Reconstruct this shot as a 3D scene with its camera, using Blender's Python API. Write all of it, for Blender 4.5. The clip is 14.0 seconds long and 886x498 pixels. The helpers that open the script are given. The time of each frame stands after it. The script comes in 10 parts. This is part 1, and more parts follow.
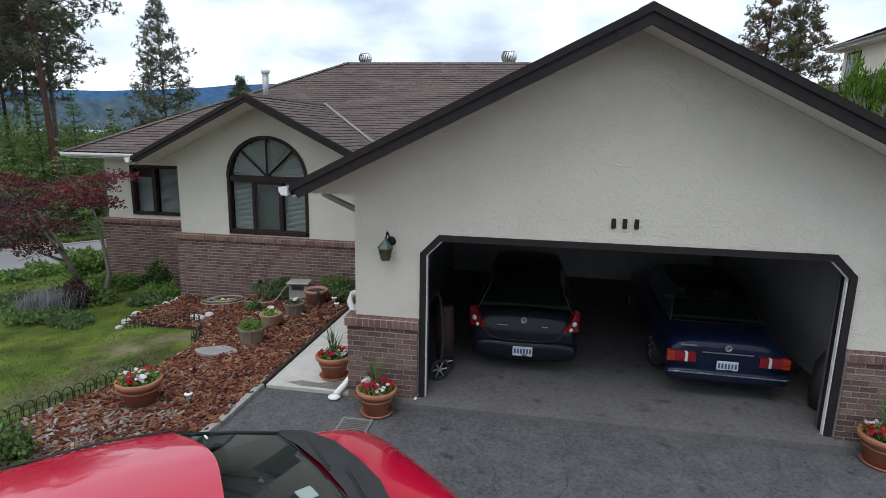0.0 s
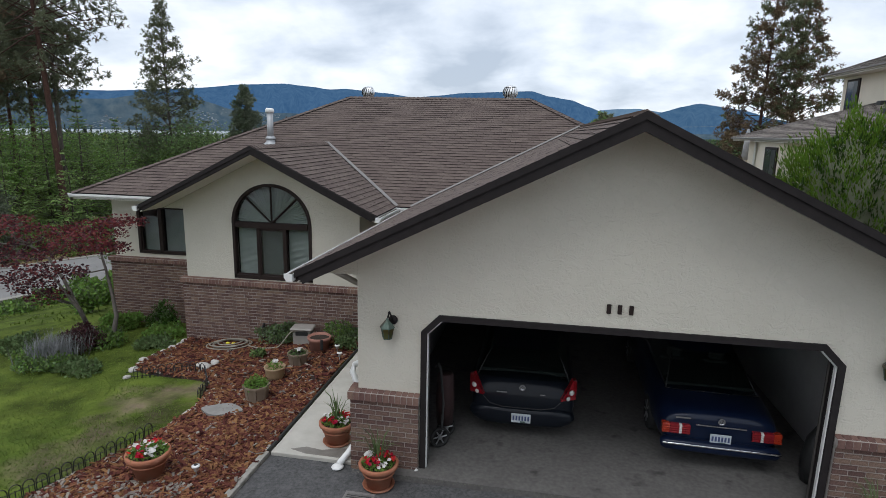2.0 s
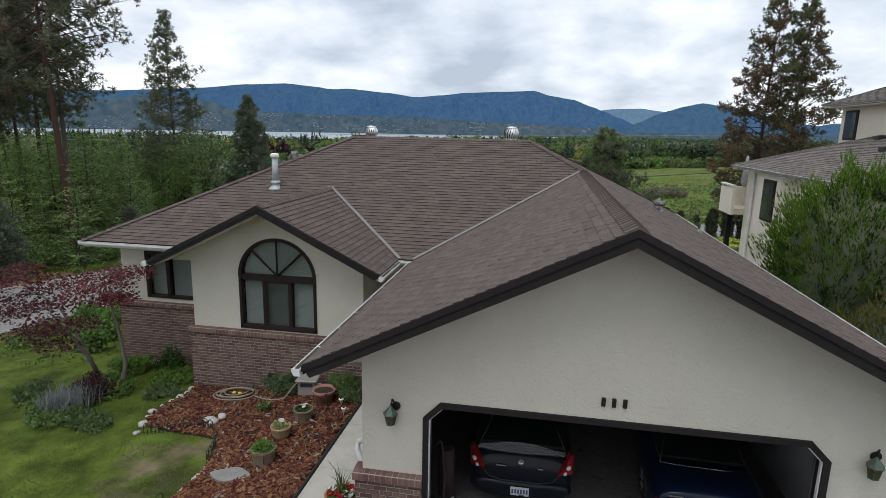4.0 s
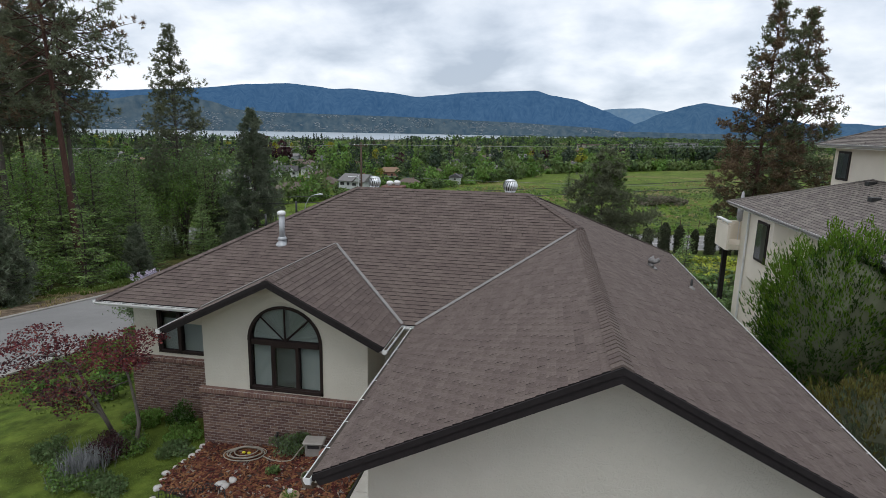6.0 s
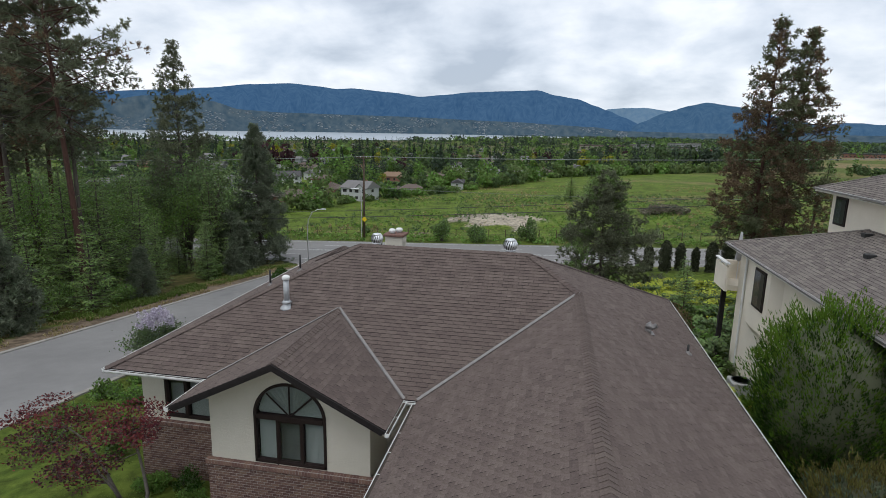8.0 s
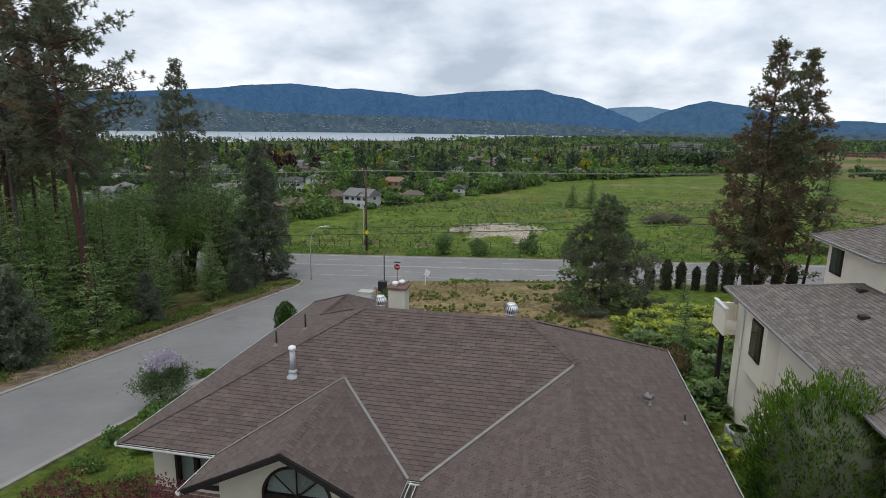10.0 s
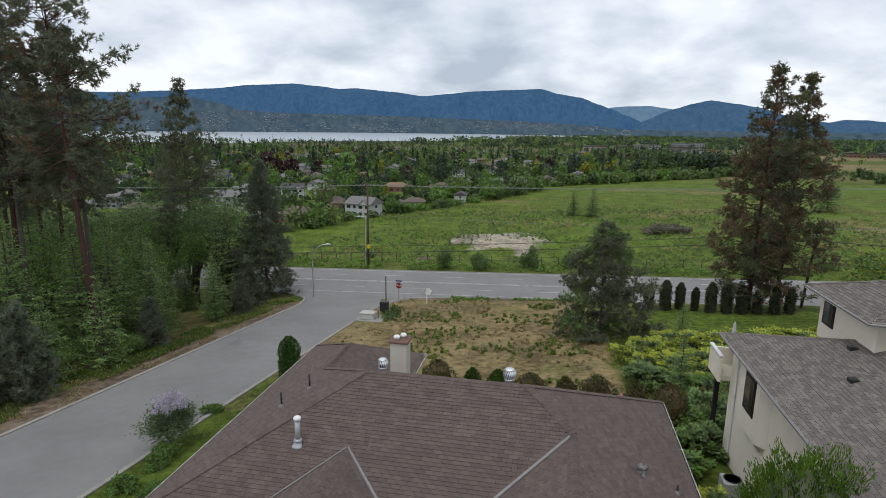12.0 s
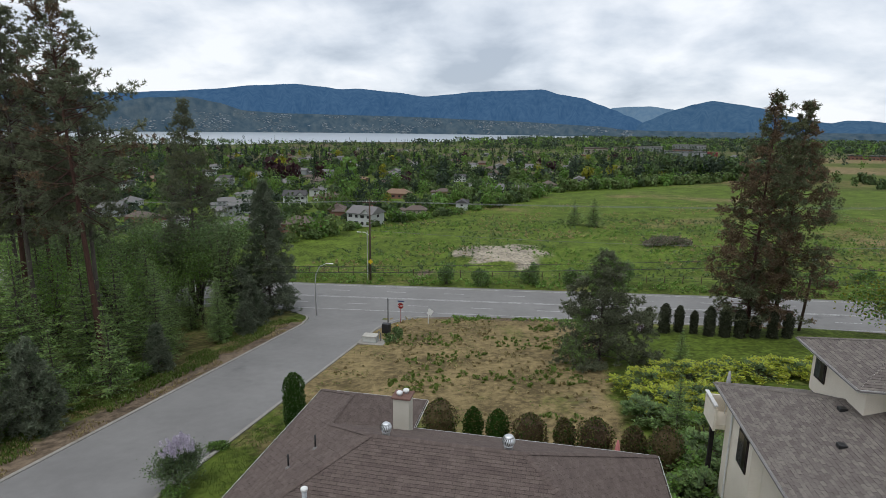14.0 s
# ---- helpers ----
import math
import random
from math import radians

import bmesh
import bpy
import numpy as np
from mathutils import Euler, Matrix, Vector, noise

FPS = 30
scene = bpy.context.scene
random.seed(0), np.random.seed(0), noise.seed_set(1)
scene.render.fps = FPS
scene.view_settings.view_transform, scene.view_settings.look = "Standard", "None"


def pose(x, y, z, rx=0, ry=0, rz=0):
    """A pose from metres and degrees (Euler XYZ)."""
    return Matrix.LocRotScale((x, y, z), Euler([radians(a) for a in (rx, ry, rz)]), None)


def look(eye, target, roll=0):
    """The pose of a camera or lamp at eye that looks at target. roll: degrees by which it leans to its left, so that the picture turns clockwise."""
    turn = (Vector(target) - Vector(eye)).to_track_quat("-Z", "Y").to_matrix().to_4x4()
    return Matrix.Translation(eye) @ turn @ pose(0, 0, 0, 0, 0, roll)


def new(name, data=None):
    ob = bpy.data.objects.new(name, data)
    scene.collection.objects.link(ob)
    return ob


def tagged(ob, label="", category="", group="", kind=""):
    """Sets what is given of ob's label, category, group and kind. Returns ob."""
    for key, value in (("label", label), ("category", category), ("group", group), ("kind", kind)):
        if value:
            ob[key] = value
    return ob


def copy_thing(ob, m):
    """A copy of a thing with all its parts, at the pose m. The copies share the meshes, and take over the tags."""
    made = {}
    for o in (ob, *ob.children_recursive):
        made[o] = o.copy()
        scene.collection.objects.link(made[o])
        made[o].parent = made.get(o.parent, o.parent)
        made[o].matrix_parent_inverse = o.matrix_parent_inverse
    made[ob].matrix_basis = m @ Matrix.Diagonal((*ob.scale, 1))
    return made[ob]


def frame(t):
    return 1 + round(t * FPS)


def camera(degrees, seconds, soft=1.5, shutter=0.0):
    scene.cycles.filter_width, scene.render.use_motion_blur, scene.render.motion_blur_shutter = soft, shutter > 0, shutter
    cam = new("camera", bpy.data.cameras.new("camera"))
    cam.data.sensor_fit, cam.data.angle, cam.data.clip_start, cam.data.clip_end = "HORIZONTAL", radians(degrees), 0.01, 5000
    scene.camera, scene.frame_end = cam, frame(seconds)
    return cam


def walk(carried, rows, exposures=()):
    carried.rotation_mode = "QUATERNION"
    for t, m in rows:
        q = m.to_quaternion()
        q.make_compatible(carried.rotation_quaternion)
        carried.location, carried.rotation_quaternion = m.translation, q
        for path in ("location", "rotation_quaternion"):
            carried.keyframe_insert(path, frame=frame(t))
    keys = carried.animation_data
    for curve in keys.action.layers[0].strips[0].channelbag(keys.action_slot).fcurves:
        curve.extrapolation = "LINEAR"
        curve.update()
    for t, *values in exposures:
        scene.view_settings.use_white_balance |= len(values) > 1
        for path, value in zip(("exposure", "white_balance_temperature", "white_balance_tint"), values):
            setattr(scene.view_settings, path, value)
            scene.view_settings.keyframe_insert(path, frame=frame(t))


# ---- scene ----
cam = camera(75.5, 14.0, soft=0.42)
PATH = [
    (0, (1.469, -6.997, 3.478), (1.1435, -5.0650, 3.0757), 1.12),
    (0.5, (1.468, -7.010, 3.692), (1.1402, -5.0787, 3.2882), 1.17),
    (1, (1.470, -7.014, 3.945), (1.1398, -5.0832, 3.5414), 1.19),
    (1.5, (1.472, -7.007, 4.230), (1.1404, -5.0764, 3.8270), 1.20),
    (2, (1.474, -6.992, 4.535), (1.1399, -5.0614, 4.1318), 1.20),
    (2.5, (1.473, -6.976, 4.842), (1.1368, -5.0458, 4.4390), 1.20),
    (3, (1.470, -6.970, 5.145), (1.1325, -5.0404, 4.7413), 1.20),
    (3.5, (1.469, -6.982, 5.443), (1.1291, -5.0537, 5.0389), 1.20),
    (6, (1.486, -7.248, 7.476), (1.1393, -5.3213, 7.0696), 1.20),
    (6.5, (1.487, -7.228, 7.922), (1.1380, -5.3008, 7.5148), 1.20),
    (7, (1.487, -7.194, 8.399), (1.1347, -5.2673, 7.9915), 1.18),
    (7.5, (1.483, -7.180, 8.906), (1.1285, -5.2538, 8.4982), 1.17),
    (8, (1.475, -7.177, 9.425), (1.1196, -5.2512, 9.0168), 1.14),
    (10.5, (1.422, -7.152, 12.234), (1.0585, -5.2292, 11.8232), 0.85),
    (11, (1.430, -7.164, 12.816), (1.0646, -5.2408, 12.4048), 0.82),
    (11.5, (1.442, -7.188, 13.417), (1.0760, -5.2652, 13.0050), 0.81),
    (12, (1.453, -7.221, 14.063), (1.0858, -5.2989, 13.6504), 0.81),
    (12.5, (1.454, -7.250, 14.738), (1.0868, -5.3284, 14.3250), 0.82),
    (13, (1.450, -7.273, 15.405), (1.0813, -5.3516, 14.9919), 0.85),
    (13.5, (1.443, -7.308, 16.049), (1.0729, -5.3868, 15.6352), 0.86),
    (14, (1.435, -7.388, 16.700), (1.0631, -5.4668, 16.2873), 0.85),
]
walk(cam, [(t, look(eye, target, roll)) for t, eye, target, roll in PATH], [(0.0, 0.46, 6050, 10), (1.5, 0.31, 6200, 10), (3.0, 0.22, 6350, 10), (7.5, 0.16, 6330, 10), (10.5, 0.12, 6350, 10), (14.0, 0.08, 6400, 10)])

# ---- world, light and exposure ----
world = bpy.data.worlds.new("overcast_sky")
scene.world = world
world.use_nodes = True
wn, wl = world.node_tree.nodes, world.node_tree.links
wn.clear()


def wnode(kind, **props):
    n = wn.new(kind)
    for k, v in props.items():
        setattr(n, k, v)
    return n


w_out = wnode("ShaderNodeOutputWorld")
w_bg = wnode("ShaderNodeBackground")
w_bg.inputs["Strength"].default_value = 1.0
w_sky = wnode("ShaderNodeTexSky", sky_type="NISHITA", sun_disc=False, sun_elevation=radians(48), sun_rotation=radians(200))
w_co = wnode("ShaderNodeTexCoord")
w_sep = wnode("ShaderNodeSeparateXYZ")
wl.new(w_co.outputs["Generated"], w_sep.inputs[0])
w_h = wnode("ShaderNodeMath", operation="MAXIMUM")
wl.new(w_sep.outputs["Z"], w_h.inputs[0])
w_h.inputs[1].default_value = 0.0
w_h2 = wnode("ShaderNodeMath", operation="ADD")
wl.new(w_h.outputs[0], w_h2.inputs[0])
w_h2.inputs[1].default_value = 0.36
w_px = wnode("ShaderNodeMath", operation="DIVIDE")
wl.new(w_sep.outputs["X"], w_px.inputs[0])
wl.new(w_h2.outputs[0], w_px.inputs[1])
w_py = wnode("ShaderNodeMath", operation="DIVIDE")
wl.new(w_sep.outputs["Y"], w_py.inputs[0])
wl.new(w_h2.outputs[0], w_py.inputs[1])
w_cmb = wnode("ShaderNodeCombineXYZ")
wl.new(w_px.outputs[0], w_cmb.inputs[0])
wl.new(w_py.outputs[0], w_cmb.inputs[1])
w_place = wnode("ShaderNodeMapping")
w_place.inputs["Location"].default_value = (1.3, 5.2, 0.0)
w_place.inputs["Scale"].default_value = (-1.0, 1.0, 1.0)
wl.new(w_cmb.outputs[0], w_place.inputs[0])


def cloud_noise(scale, detail, rough, distort):
    n = wnode("ShaderNodeTexNoise")
    n.inputs["Scale"].default_value, n.inputs["Detail"].default_value = scale, detail
    n.inputs["Roughness"].default_value, n.inputs["Distortion"].default_value = rough, distort
    wl.new(w_place.outputs[0], n.inputs["Vector"])
    return n


w_banks = cloud_noise(1.0, 3, 0.5, 0.2)
w_puffs = cloud_noise(3.6, 6, 0.52, 0.15)
w_both = wnode("ShaderNodeMix")
w_both.inputs["Factor"].default_value = 0.46
wl.new(w_banks.outputs["Fac"], w_both.inputs["A"])
wl.new(w_puffs.outputs["Fac"], w_both.inputs["B"])
w_ramp = wnode("ShaderNodeValToRGB")
w_ramp.color_ramp.elements[0].position = 0.36
w_ramp.color_ramp.elements[0].color = (0.46, 0.52, 0.605, 1)
w_ramp.color_ramp.elements[1].position = 0.57
w_ramp.color_ramp.elements[1].color = (0.94, 0.965, 1.0, 1)
mid = w_ramp.color_ramp.elements.new(0.46)
mid.color = (0.68, 0.735, 0.81, 1)
wl.new(w_both.outputs["Result"], w_ramp.inputs[0])
w_mix = wnode("ShaderNodeMix", data_type="RGBA", blend_type="MIX")
w_scale = wnode("ShaderNodeMix", data_type="RGBA", blend_type="MULTIPLY")
w_scale.inputs["Factor"].default_value = 1.0
wl.new(w_sky.outputs[0], w_scale.inputs["A"])
w_scale.inputs["B"].default_value = (0.10, 0.10, 0.10, 1)
w_mix.inputs["Factor"].default_value = 0.92
wl.new(w_scale.outputs["Result"], w_mix.inputs["A"])
wl.new(w_ramp.outputs[0], w_mix.inputs["B"])
wl.new(w_mix.outputs["Result"], w_bg.inputs["Color"])
wl.new(w_bg.outputs[0], w_out.inputs["Surface"])

sun = new("sun", bpy.data.lights.new("sun", "SUN"))
sun.data.energy, sun.data.angle, sun.data.color = 1.35, radians(40), (1.0, 0.99, 0.98)
sun.matrix_world = look((0, 0, 60), (10, 24, 0))


# ---- materials ----
def nodes_of(name):
    m = bpy.data.materials.new(name)
    m.use_nodes = True
    return m, m.node_tree.nodes, m.node_tree.links


def rgba(c):
    return (c[0], c[1], c[2], 1)


def surface(name, a, b, scale=4.0, rough=0.85, bump=0.3, bump_scale=60.0, metal=0.0, big=0.35, vary=0.0, distance=0.01, spec=0.4,
            stretch=(1, 1, 1), detail=6.0, stain=None, stain_at=0.62, coat=0.0):
    """A worn surface: two colours mixed by noise at two scales, an optional stain, fine relief, and a random tone per piece."""
    m, n, l = nodes_of(name)
    bs = n["Principled BSDF"]
    co = n.new("ShaderNodeTexCoord")
    mp = n.new("ShaderNodeMapping")
    mp.inputs["Scale"].default_value = stretch
    l.new(co.outputs["Object"], mp.inputs[0])
    n1 = n.new("ShaderNodeTexNoise")
    n1.inputs["Scale"].default_value, n1.inputs["Detail"].default_value, n1.inputs["Roughness"].default_value = scale, detail, 0.6
    l.new(mp.outputs[0], n1.inputs["Vector"])
    n2 = n.new("ShaderNodeTexNoise")
    n2.inputs["Scale"].default_value, n2.inputs["Detail"].default_value = scale * 0.13, 3
    l.new(mp.outputs[0], n2.inputs["Vector"])
    ad = n.new("ShaderNodeMix")
    ad.inputs["Factor"].default_value = big
    l.new(n1.outputs["Fac"], ad.inputs["A"])
    l.new(n2.outputs["Fac"], ad.inputs["B"])
    mr = n.new("ShaderNodeMapRange")
    mr.inputs["From Min"].default_value, mr.inputs["From Max"].default_value = 0.33, 0.67
    l.new(ad.outputs["Result"], mr.inputs["Value"])
    mx = n.new("ShaderNodeMix")
    mx.data_type = "RGBA"
    mx.inputs["A"].default_value, mx.inputs["B"].default_value = rgba(a), rgba(b)
    l.new(mr.outputs[0], mx.inputs["Factor"])
    colour = mx.outputs["Result"]
    if stain:
        n3 = n.new("ShaderNodeTexNoise")
        n3.inputs["Scale"].default_value, n3.inputs["Detail"].default_value = scale * 0.22, 5
        off = n.new("ShaderNodeMapping")
        off.inputs["Location"].default_value = (13.1, 4.7, 2.9)
        l.new(mp.outputs[0], off.inputs[0])
        l.new(off.outputs[0], n3.inputs["Vector"])
        r3 = n.new("ShaderNodeMapRange")
        r3.inputs["From Min"].default_value, r3.inputs["From Max"].default_value = stain_at, stain_at + 0.12
        l.new(n3.outputs["Fac"], r3.inputs["Value"])
        m3 = n.new("ShaderNodeMix")
        m3.data_type = "RGBA"
        m3.inputs["B"].default_value = rgba(stain)
        l.new(colour, m3.inputs["A"])
        l.new(r3.outputs[0], m3.inputs["Factor"])
        colour = m3.outputs["Result"]
    if vary:
        oi, ge = n.new("ShaderNodeObjectInfo"), n.new("ShaderNodeNewGeometry")
        s = n.new("ShaderNodeMath")
        s.operation = "ADD"
        l.new(oi.outputs["Random"], s.inputs[0])
        l.new(ge.outputs["Random Per Island"], s.inputs[1])
        f = n.new("ShaderNodeMath")
        f.operation = "FRACT"
        l.new(s.outputs[0], f.inputs[0])
        v = n.new("ShaderNodeMapRange")
        v.inputs["To Min"].default_value, v.inputs["To Max"].default_value = 1 - vary, 1 + vary
        l.new(f.outputs[0], v.inputs["Value"])
        hsv = n.new("ShaderNodeHueSaturation")
        l.new(v.outputs[0], hsv.inputs["Value"])
        hv = n.new("ShaderNodeMapRange")
        hv.inputs["To Min"].default_value, hv.inputs["To Max"].default_value = 0.5 - 0.05 * vary, 0.5 + 0.05 * vary
        l.new(f.outputs[0], hv.inputs["Value"])
        l.new(hv.outputs[0], hsv.inputs["Hue"])
        l.new(colour, hsv.inputs["Color"])
        colour = hsv.outputs[0]
    l.new(colour, bs.inputs["Base Color"])
    bs.inputs["Roughness"].default_value, bs.inputs["Metallic"].default_value = rough, metal
    bs.inputs["Specular IOR Level"].default_value = spec
    bs.inputs["Coat Weight"].default_value = coat
    bs.inputs["Coat Roughness"].default_value = 0.04
    if bump:
        nb = n.new("ShaderNodeTexNoise")
        nb.inputs["Scale"].default_value, nb.inputs["Detail"].default_value = bump_scale, 4
        l.new(co.outputs["Object"], nb.inputs["Vector"])
        bp = n.new("ShaderNodeBump")
        bp.inputs["Strength"].default_value, bp.inputs["Distance"].default_value = bump, distance
        l.new(nb.outputs["Fac"], bp.inputs["Height"])
        l.new(bp.outputs[0], bs.inputs["Normal"])
    return m


def stucco(name, a, b):
    """Cream skip-trowelled stucco: flat plates with crooked raised lips."""
    m = surface(name, a, b, scale=1.3, rough=0.9, bump=0, big=0.5, spec=0.2)
    n, l = m.node_tree.nodes, m.node_tree.links
    bs, co = n["Principled BSDF"], n["Texture Coordinate"]
    wob = n.new("ShaderNodeTexNoise")
    wob.inputs["Scale"].default_value, wob.inputs["Detail"].default_value = 5.0, 4
    l.new(co.outputs["Object"], wob.inputs["Vector"])
    dis = n.new("ShaderNodeVectorMath")
    dis.operation = "MULTIPLY_ADD"
    dis.inputs[1].default_value = (0.55, 0.55, 0.55)
    l.new(wob.outputs["Color"], dis.inputs[0])
    l.new(co.outputs["Object"], dis.inputs[2])
    st = n.new("ShaderNodeMapping")
    st.inputs["Scale"].default_value = (8.5, 8.5, 18.0)
    l.new(dis.outputs[0], st.inputs[0])
    vo = n.new("ShaderNodeTexNoise")
    vo.inputs["Scale"].default_value, vo.inputs["Detail"].default_value, vo.inputs["Distortion"].default_value = 1.0, 2, 0.6
    l.new(st.outputs[0], vo.inputs["Vector"])
    cut = n.new("ShaderNodeMapRange")
    cut.inputs["From Min"].default_value, cut.inputs["From Max"].default_value = 0.45, 0.55
    l.new(vo.outputs["Fac"], cut.inputs["Value"])
    fine = n.new("ShaderNodeTexNoise")
    fine.inputs["Scale"].default_value, fine.inputs["Detail"].default_value = 90, 3
    l.new(co.outputs["Object"], fine.inputs["Vector"])
    sm = n.new("ShaderNodeMath")
    sm.operation = "MULTIPLY_ADD"
    sm.inputs[1].default_value = 0.25
    l.new(fine.outputs["Fac"], sm.inputs[0])
    l.new(cut.outputs[0], sm.inputs[2])
    bp = n.new("ShaderNodeBump")
    bp.inputs["Strength"].default_value, bp.inputs["Distance"].default_value = 0.75, 0.0055
    l.new(sm.outputs[0], bp.inputs["Height"])
    l.new(bp.outputs[0], bs.inputs["Normal"])
    return m


def glass(name, tint=(0.9, 0.95, 0.95), alpha_mix=0.75, rough=0.02):
    """A window pane: clear glass with a mirror-like face."""
    m, n, l = nodes_of(name)
    n.remove(n["Principled BSDF"])
    out = n["Material Output"]
    tr, gl, mix, fr = n.new("ShaderNodeBsdfTransparent"), n.new("ShaderNodeBsdfGlossy"), n.new("ShaderNodeMixShader"), n.new("ShaderNodeLayerWeight")
    tr.inputs[0].default_value = rgba([c * alpha_mix for c in tint])
    gl.inputs["Roughness"].default_value = rough
    fr.inputs["Blend"].default_value = 0.5
    pw, sc = n.new("ShaderNodeMath"), n.new("ShaderNodeMath")
    pw.operation, pw.inputs[1].default_value = "POWER", 4.0
    sc.operation, sc.inputs[1].default_value, sc.inputs[2].default_value = "MULTIPLY_ADD", 0.85, 0.05
    l.new(fr.outputs["Facing"], pw.inputs[0])
    l.new(pw.outputs[0], sc.inputs[0])
    l.new(sc.outputs[0], mix.inputs[0])
    l.new(tr.outputs[0], mix.inputs[1])
    l.new(gl.outputs[0], mix.inputs[2])
    l.new(mix.outputs[0], out.inputs["Surface"])
    return m


def leaf(name, a, b, rough=0.6, sheen=0.25, vary=0.35):
    """Foliage, lit on both sides, with a tone of its own for each leaf or spray."""
    m = surface(name, a, b, scale=0.8, rough=rough, bump=0, vary=vary, big=0.6, spec=sheen)
    n, l = m.node_tree.nodes, m.node_tree.links
    bs, out = n["Principled BSDF"], n["Material Output"]
    t = n.new("ShaderNodeBsdfTranslucent")
    mix = n.new("ShaderNodeMixShader")
    mix.inputs[0].default_value = 0.38
    l.new(bs.inputs["Base Color"].links[0].from_socket, t.inputs[0])
    l.new(bs.outputs[0], mix.inputs[1])
    l.new(t.outputs[0], mix.inputs[2])
    l.new(mix.outputs[0], out.inputs["Surface"])
    return m


M = {}
M["stucco"] = stucco("cream_stucco", (0.505, 0.475, 0.40), (0.575, 0.545, 0.47))
M["stucco_b"] = stucco("pale_stucco", (0.66, 0.60, 0.50), (0.73, 0.67, 0.565))
M["fascia"] = surface("dark_brown_paint", (0.016, 0.0135, 0.0135), (0.026, 0.022, 0.022), 9, 0.7, 0.2, 40, vary=0.05, spec=0.15)
M["soffit"] = surface("white_soffit", (0.66, 0.63, 0.58), (0.74, 0.71, 0.66), 6, 0.6, 0.05)
# felt of the deck, also the shingles' dark edges with painted shadow lines
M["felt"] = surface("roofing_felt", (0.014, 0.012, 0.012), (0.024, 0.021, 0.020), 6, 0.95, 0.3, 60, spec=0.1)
M["drywall"] = surface("dull_grey_drywall", (0.25, 0.245, 0.235), (0.33, 0.323, 0.312), 2, 0.9, 0.1)
M["gutter"] = surface("white_aluminium", (0.58, 0.58, 0.57), (0.68, 0.68, 0.66), 5, 0.4, 0.05, stain=(0.42, 0.40, 0.36), stain_at=0.66)
M["shingle"] = surface("brown_asphalt_shingle", (0.070, 0.053, 0.046), (0.134, 0.104, 0.092), 22, 0.95, 0.7, 160, vary=0.13, distance=0.006, spec=0.25, big=0.3)
M["shingle_grey"] = surface("grey_asphalt_shingle", (0.108, 0.093, 0.083), (0.172, 0.150, 0.135), 18, 0.95, 0.6, 160, vary=0.21, distance=0.006, spec=0.25, big=0.3)
# dark brown of the strip that darkens the gutter channels
M["mulch_litter"] = surface("leaf_litter", (0.022, 0.017, 0.013), (0.060, 0.046, 0.034), 30, 0.95, 0.5, 60)
M["zinc"] = surface("dull_zinc", (0.30, 0.31, 0.32), (0.42, 0.43, 0.44), 7, 0.5, 0.1, 50, metal=0.35, stain=(0.2, 0.2, 0.2), stain_at=0.64)
M["flash"] = surface("grey_metal_flashing", (0.16, 0.15, 0.145), (0.22, 0.21, 0.20), 6, 0.5, 0.1, metal=0.3)
M["galv"] = surface("galvanised_metal", (0.60, 0.61, 0.62), (0.74, 0.75, 0.76), 9, 0.45, 0.1, 50, metal=0.85)
M["brick"] = surface("mottled_brick", (0.066, 0.039, 0.032), (0.205, 0.130, 0.104), 55, 0.9, 0.8, 70, vary=0.34, distance=0.010, stain=(0.27, 0.215, 0.185), stain_at=0.62, big=0.15, spec=0.2)
M["brick_cap"] = surface("red_cap_brick", (0.12, 0.068, 0.055), (0.20, 0.122, 0.10), 16, 0.9, 0.5, 90, vary=0.25, distance=0.006, spec=0.2)
M["mortar"] = surface("grey_mortar", (0.27, 0.245, 0.222), (0.40, 0.365, 0.335), 30, 0.95, 0.4, 150)
M["frame"] = surface("brown_window_frame", (0.016, 0.010, 0.009), (0.026, 0.017, 0.015), 9, 0.6, 0.05, spec=0.2)
M["glass"] = glass("window_glass")
M["blind"] = surface("white_blind_slat", (0.36, 0.38, 0.36), (0.44, 0.46, 0.43), 6, 0.7, 0)
M["curtain"] = surface("pleated_white_fabric", (0.38, 0.40, 0.38), (0.52, 0.54, 0.51), 12, 0.9, 0.1)
# near-black painted for unlit interiors and openings; also the solar cell
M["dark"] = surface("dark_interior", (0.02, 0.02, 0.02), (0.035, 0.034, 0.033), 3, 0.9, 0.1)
M["asphalt"] = surface("driveway_asphalt", (0.036, 0.036, 0.037), (0.112, 0.110, 0.110), 24.0, 0.88, 1.0, 90, distance=0.008, stain=(0.022, 0.0215, 0.022), stain_at=0.64, big=0.30, detail=12)
M["road"] = surface("grey_road_asphalt", (0.155, 0.15, 0.145), (0.205, 0.20, 0.192), 1.2, 0.92, 0.4, 60, stain=(0.12, 0.117, 0.115), stain_at=0.64, big=0.6)
M["concrete"] = surface("pale_concrete", (0.34, 0.325, 0.285), (0.45, 0.43, 0.385), 3.5, 0.9, 0.4, 120, distance=0.003, stain=(0.22, 0.20, 0.17), stain_at=0.66)
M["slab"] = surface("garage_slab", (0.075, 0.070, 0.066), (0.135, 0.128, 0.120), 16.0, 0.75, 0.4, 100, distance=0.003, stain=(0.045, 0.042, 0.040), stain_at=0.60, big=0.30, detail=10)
M["wood"] = surface("weathered_wood", (0.10, 0.065, 0.04), (0.19, 0.13, 0.085), 5, 0.85, 0.4, 60, stretch=(1, 1, 0.15))
M["pole"] = surface("creosoted_pole", (0.055, 0.034, 0.024), (0.10, 0.066, 0.048), 4, 0.9, 0.5, 40, stretch=(4, 4, 0.3))
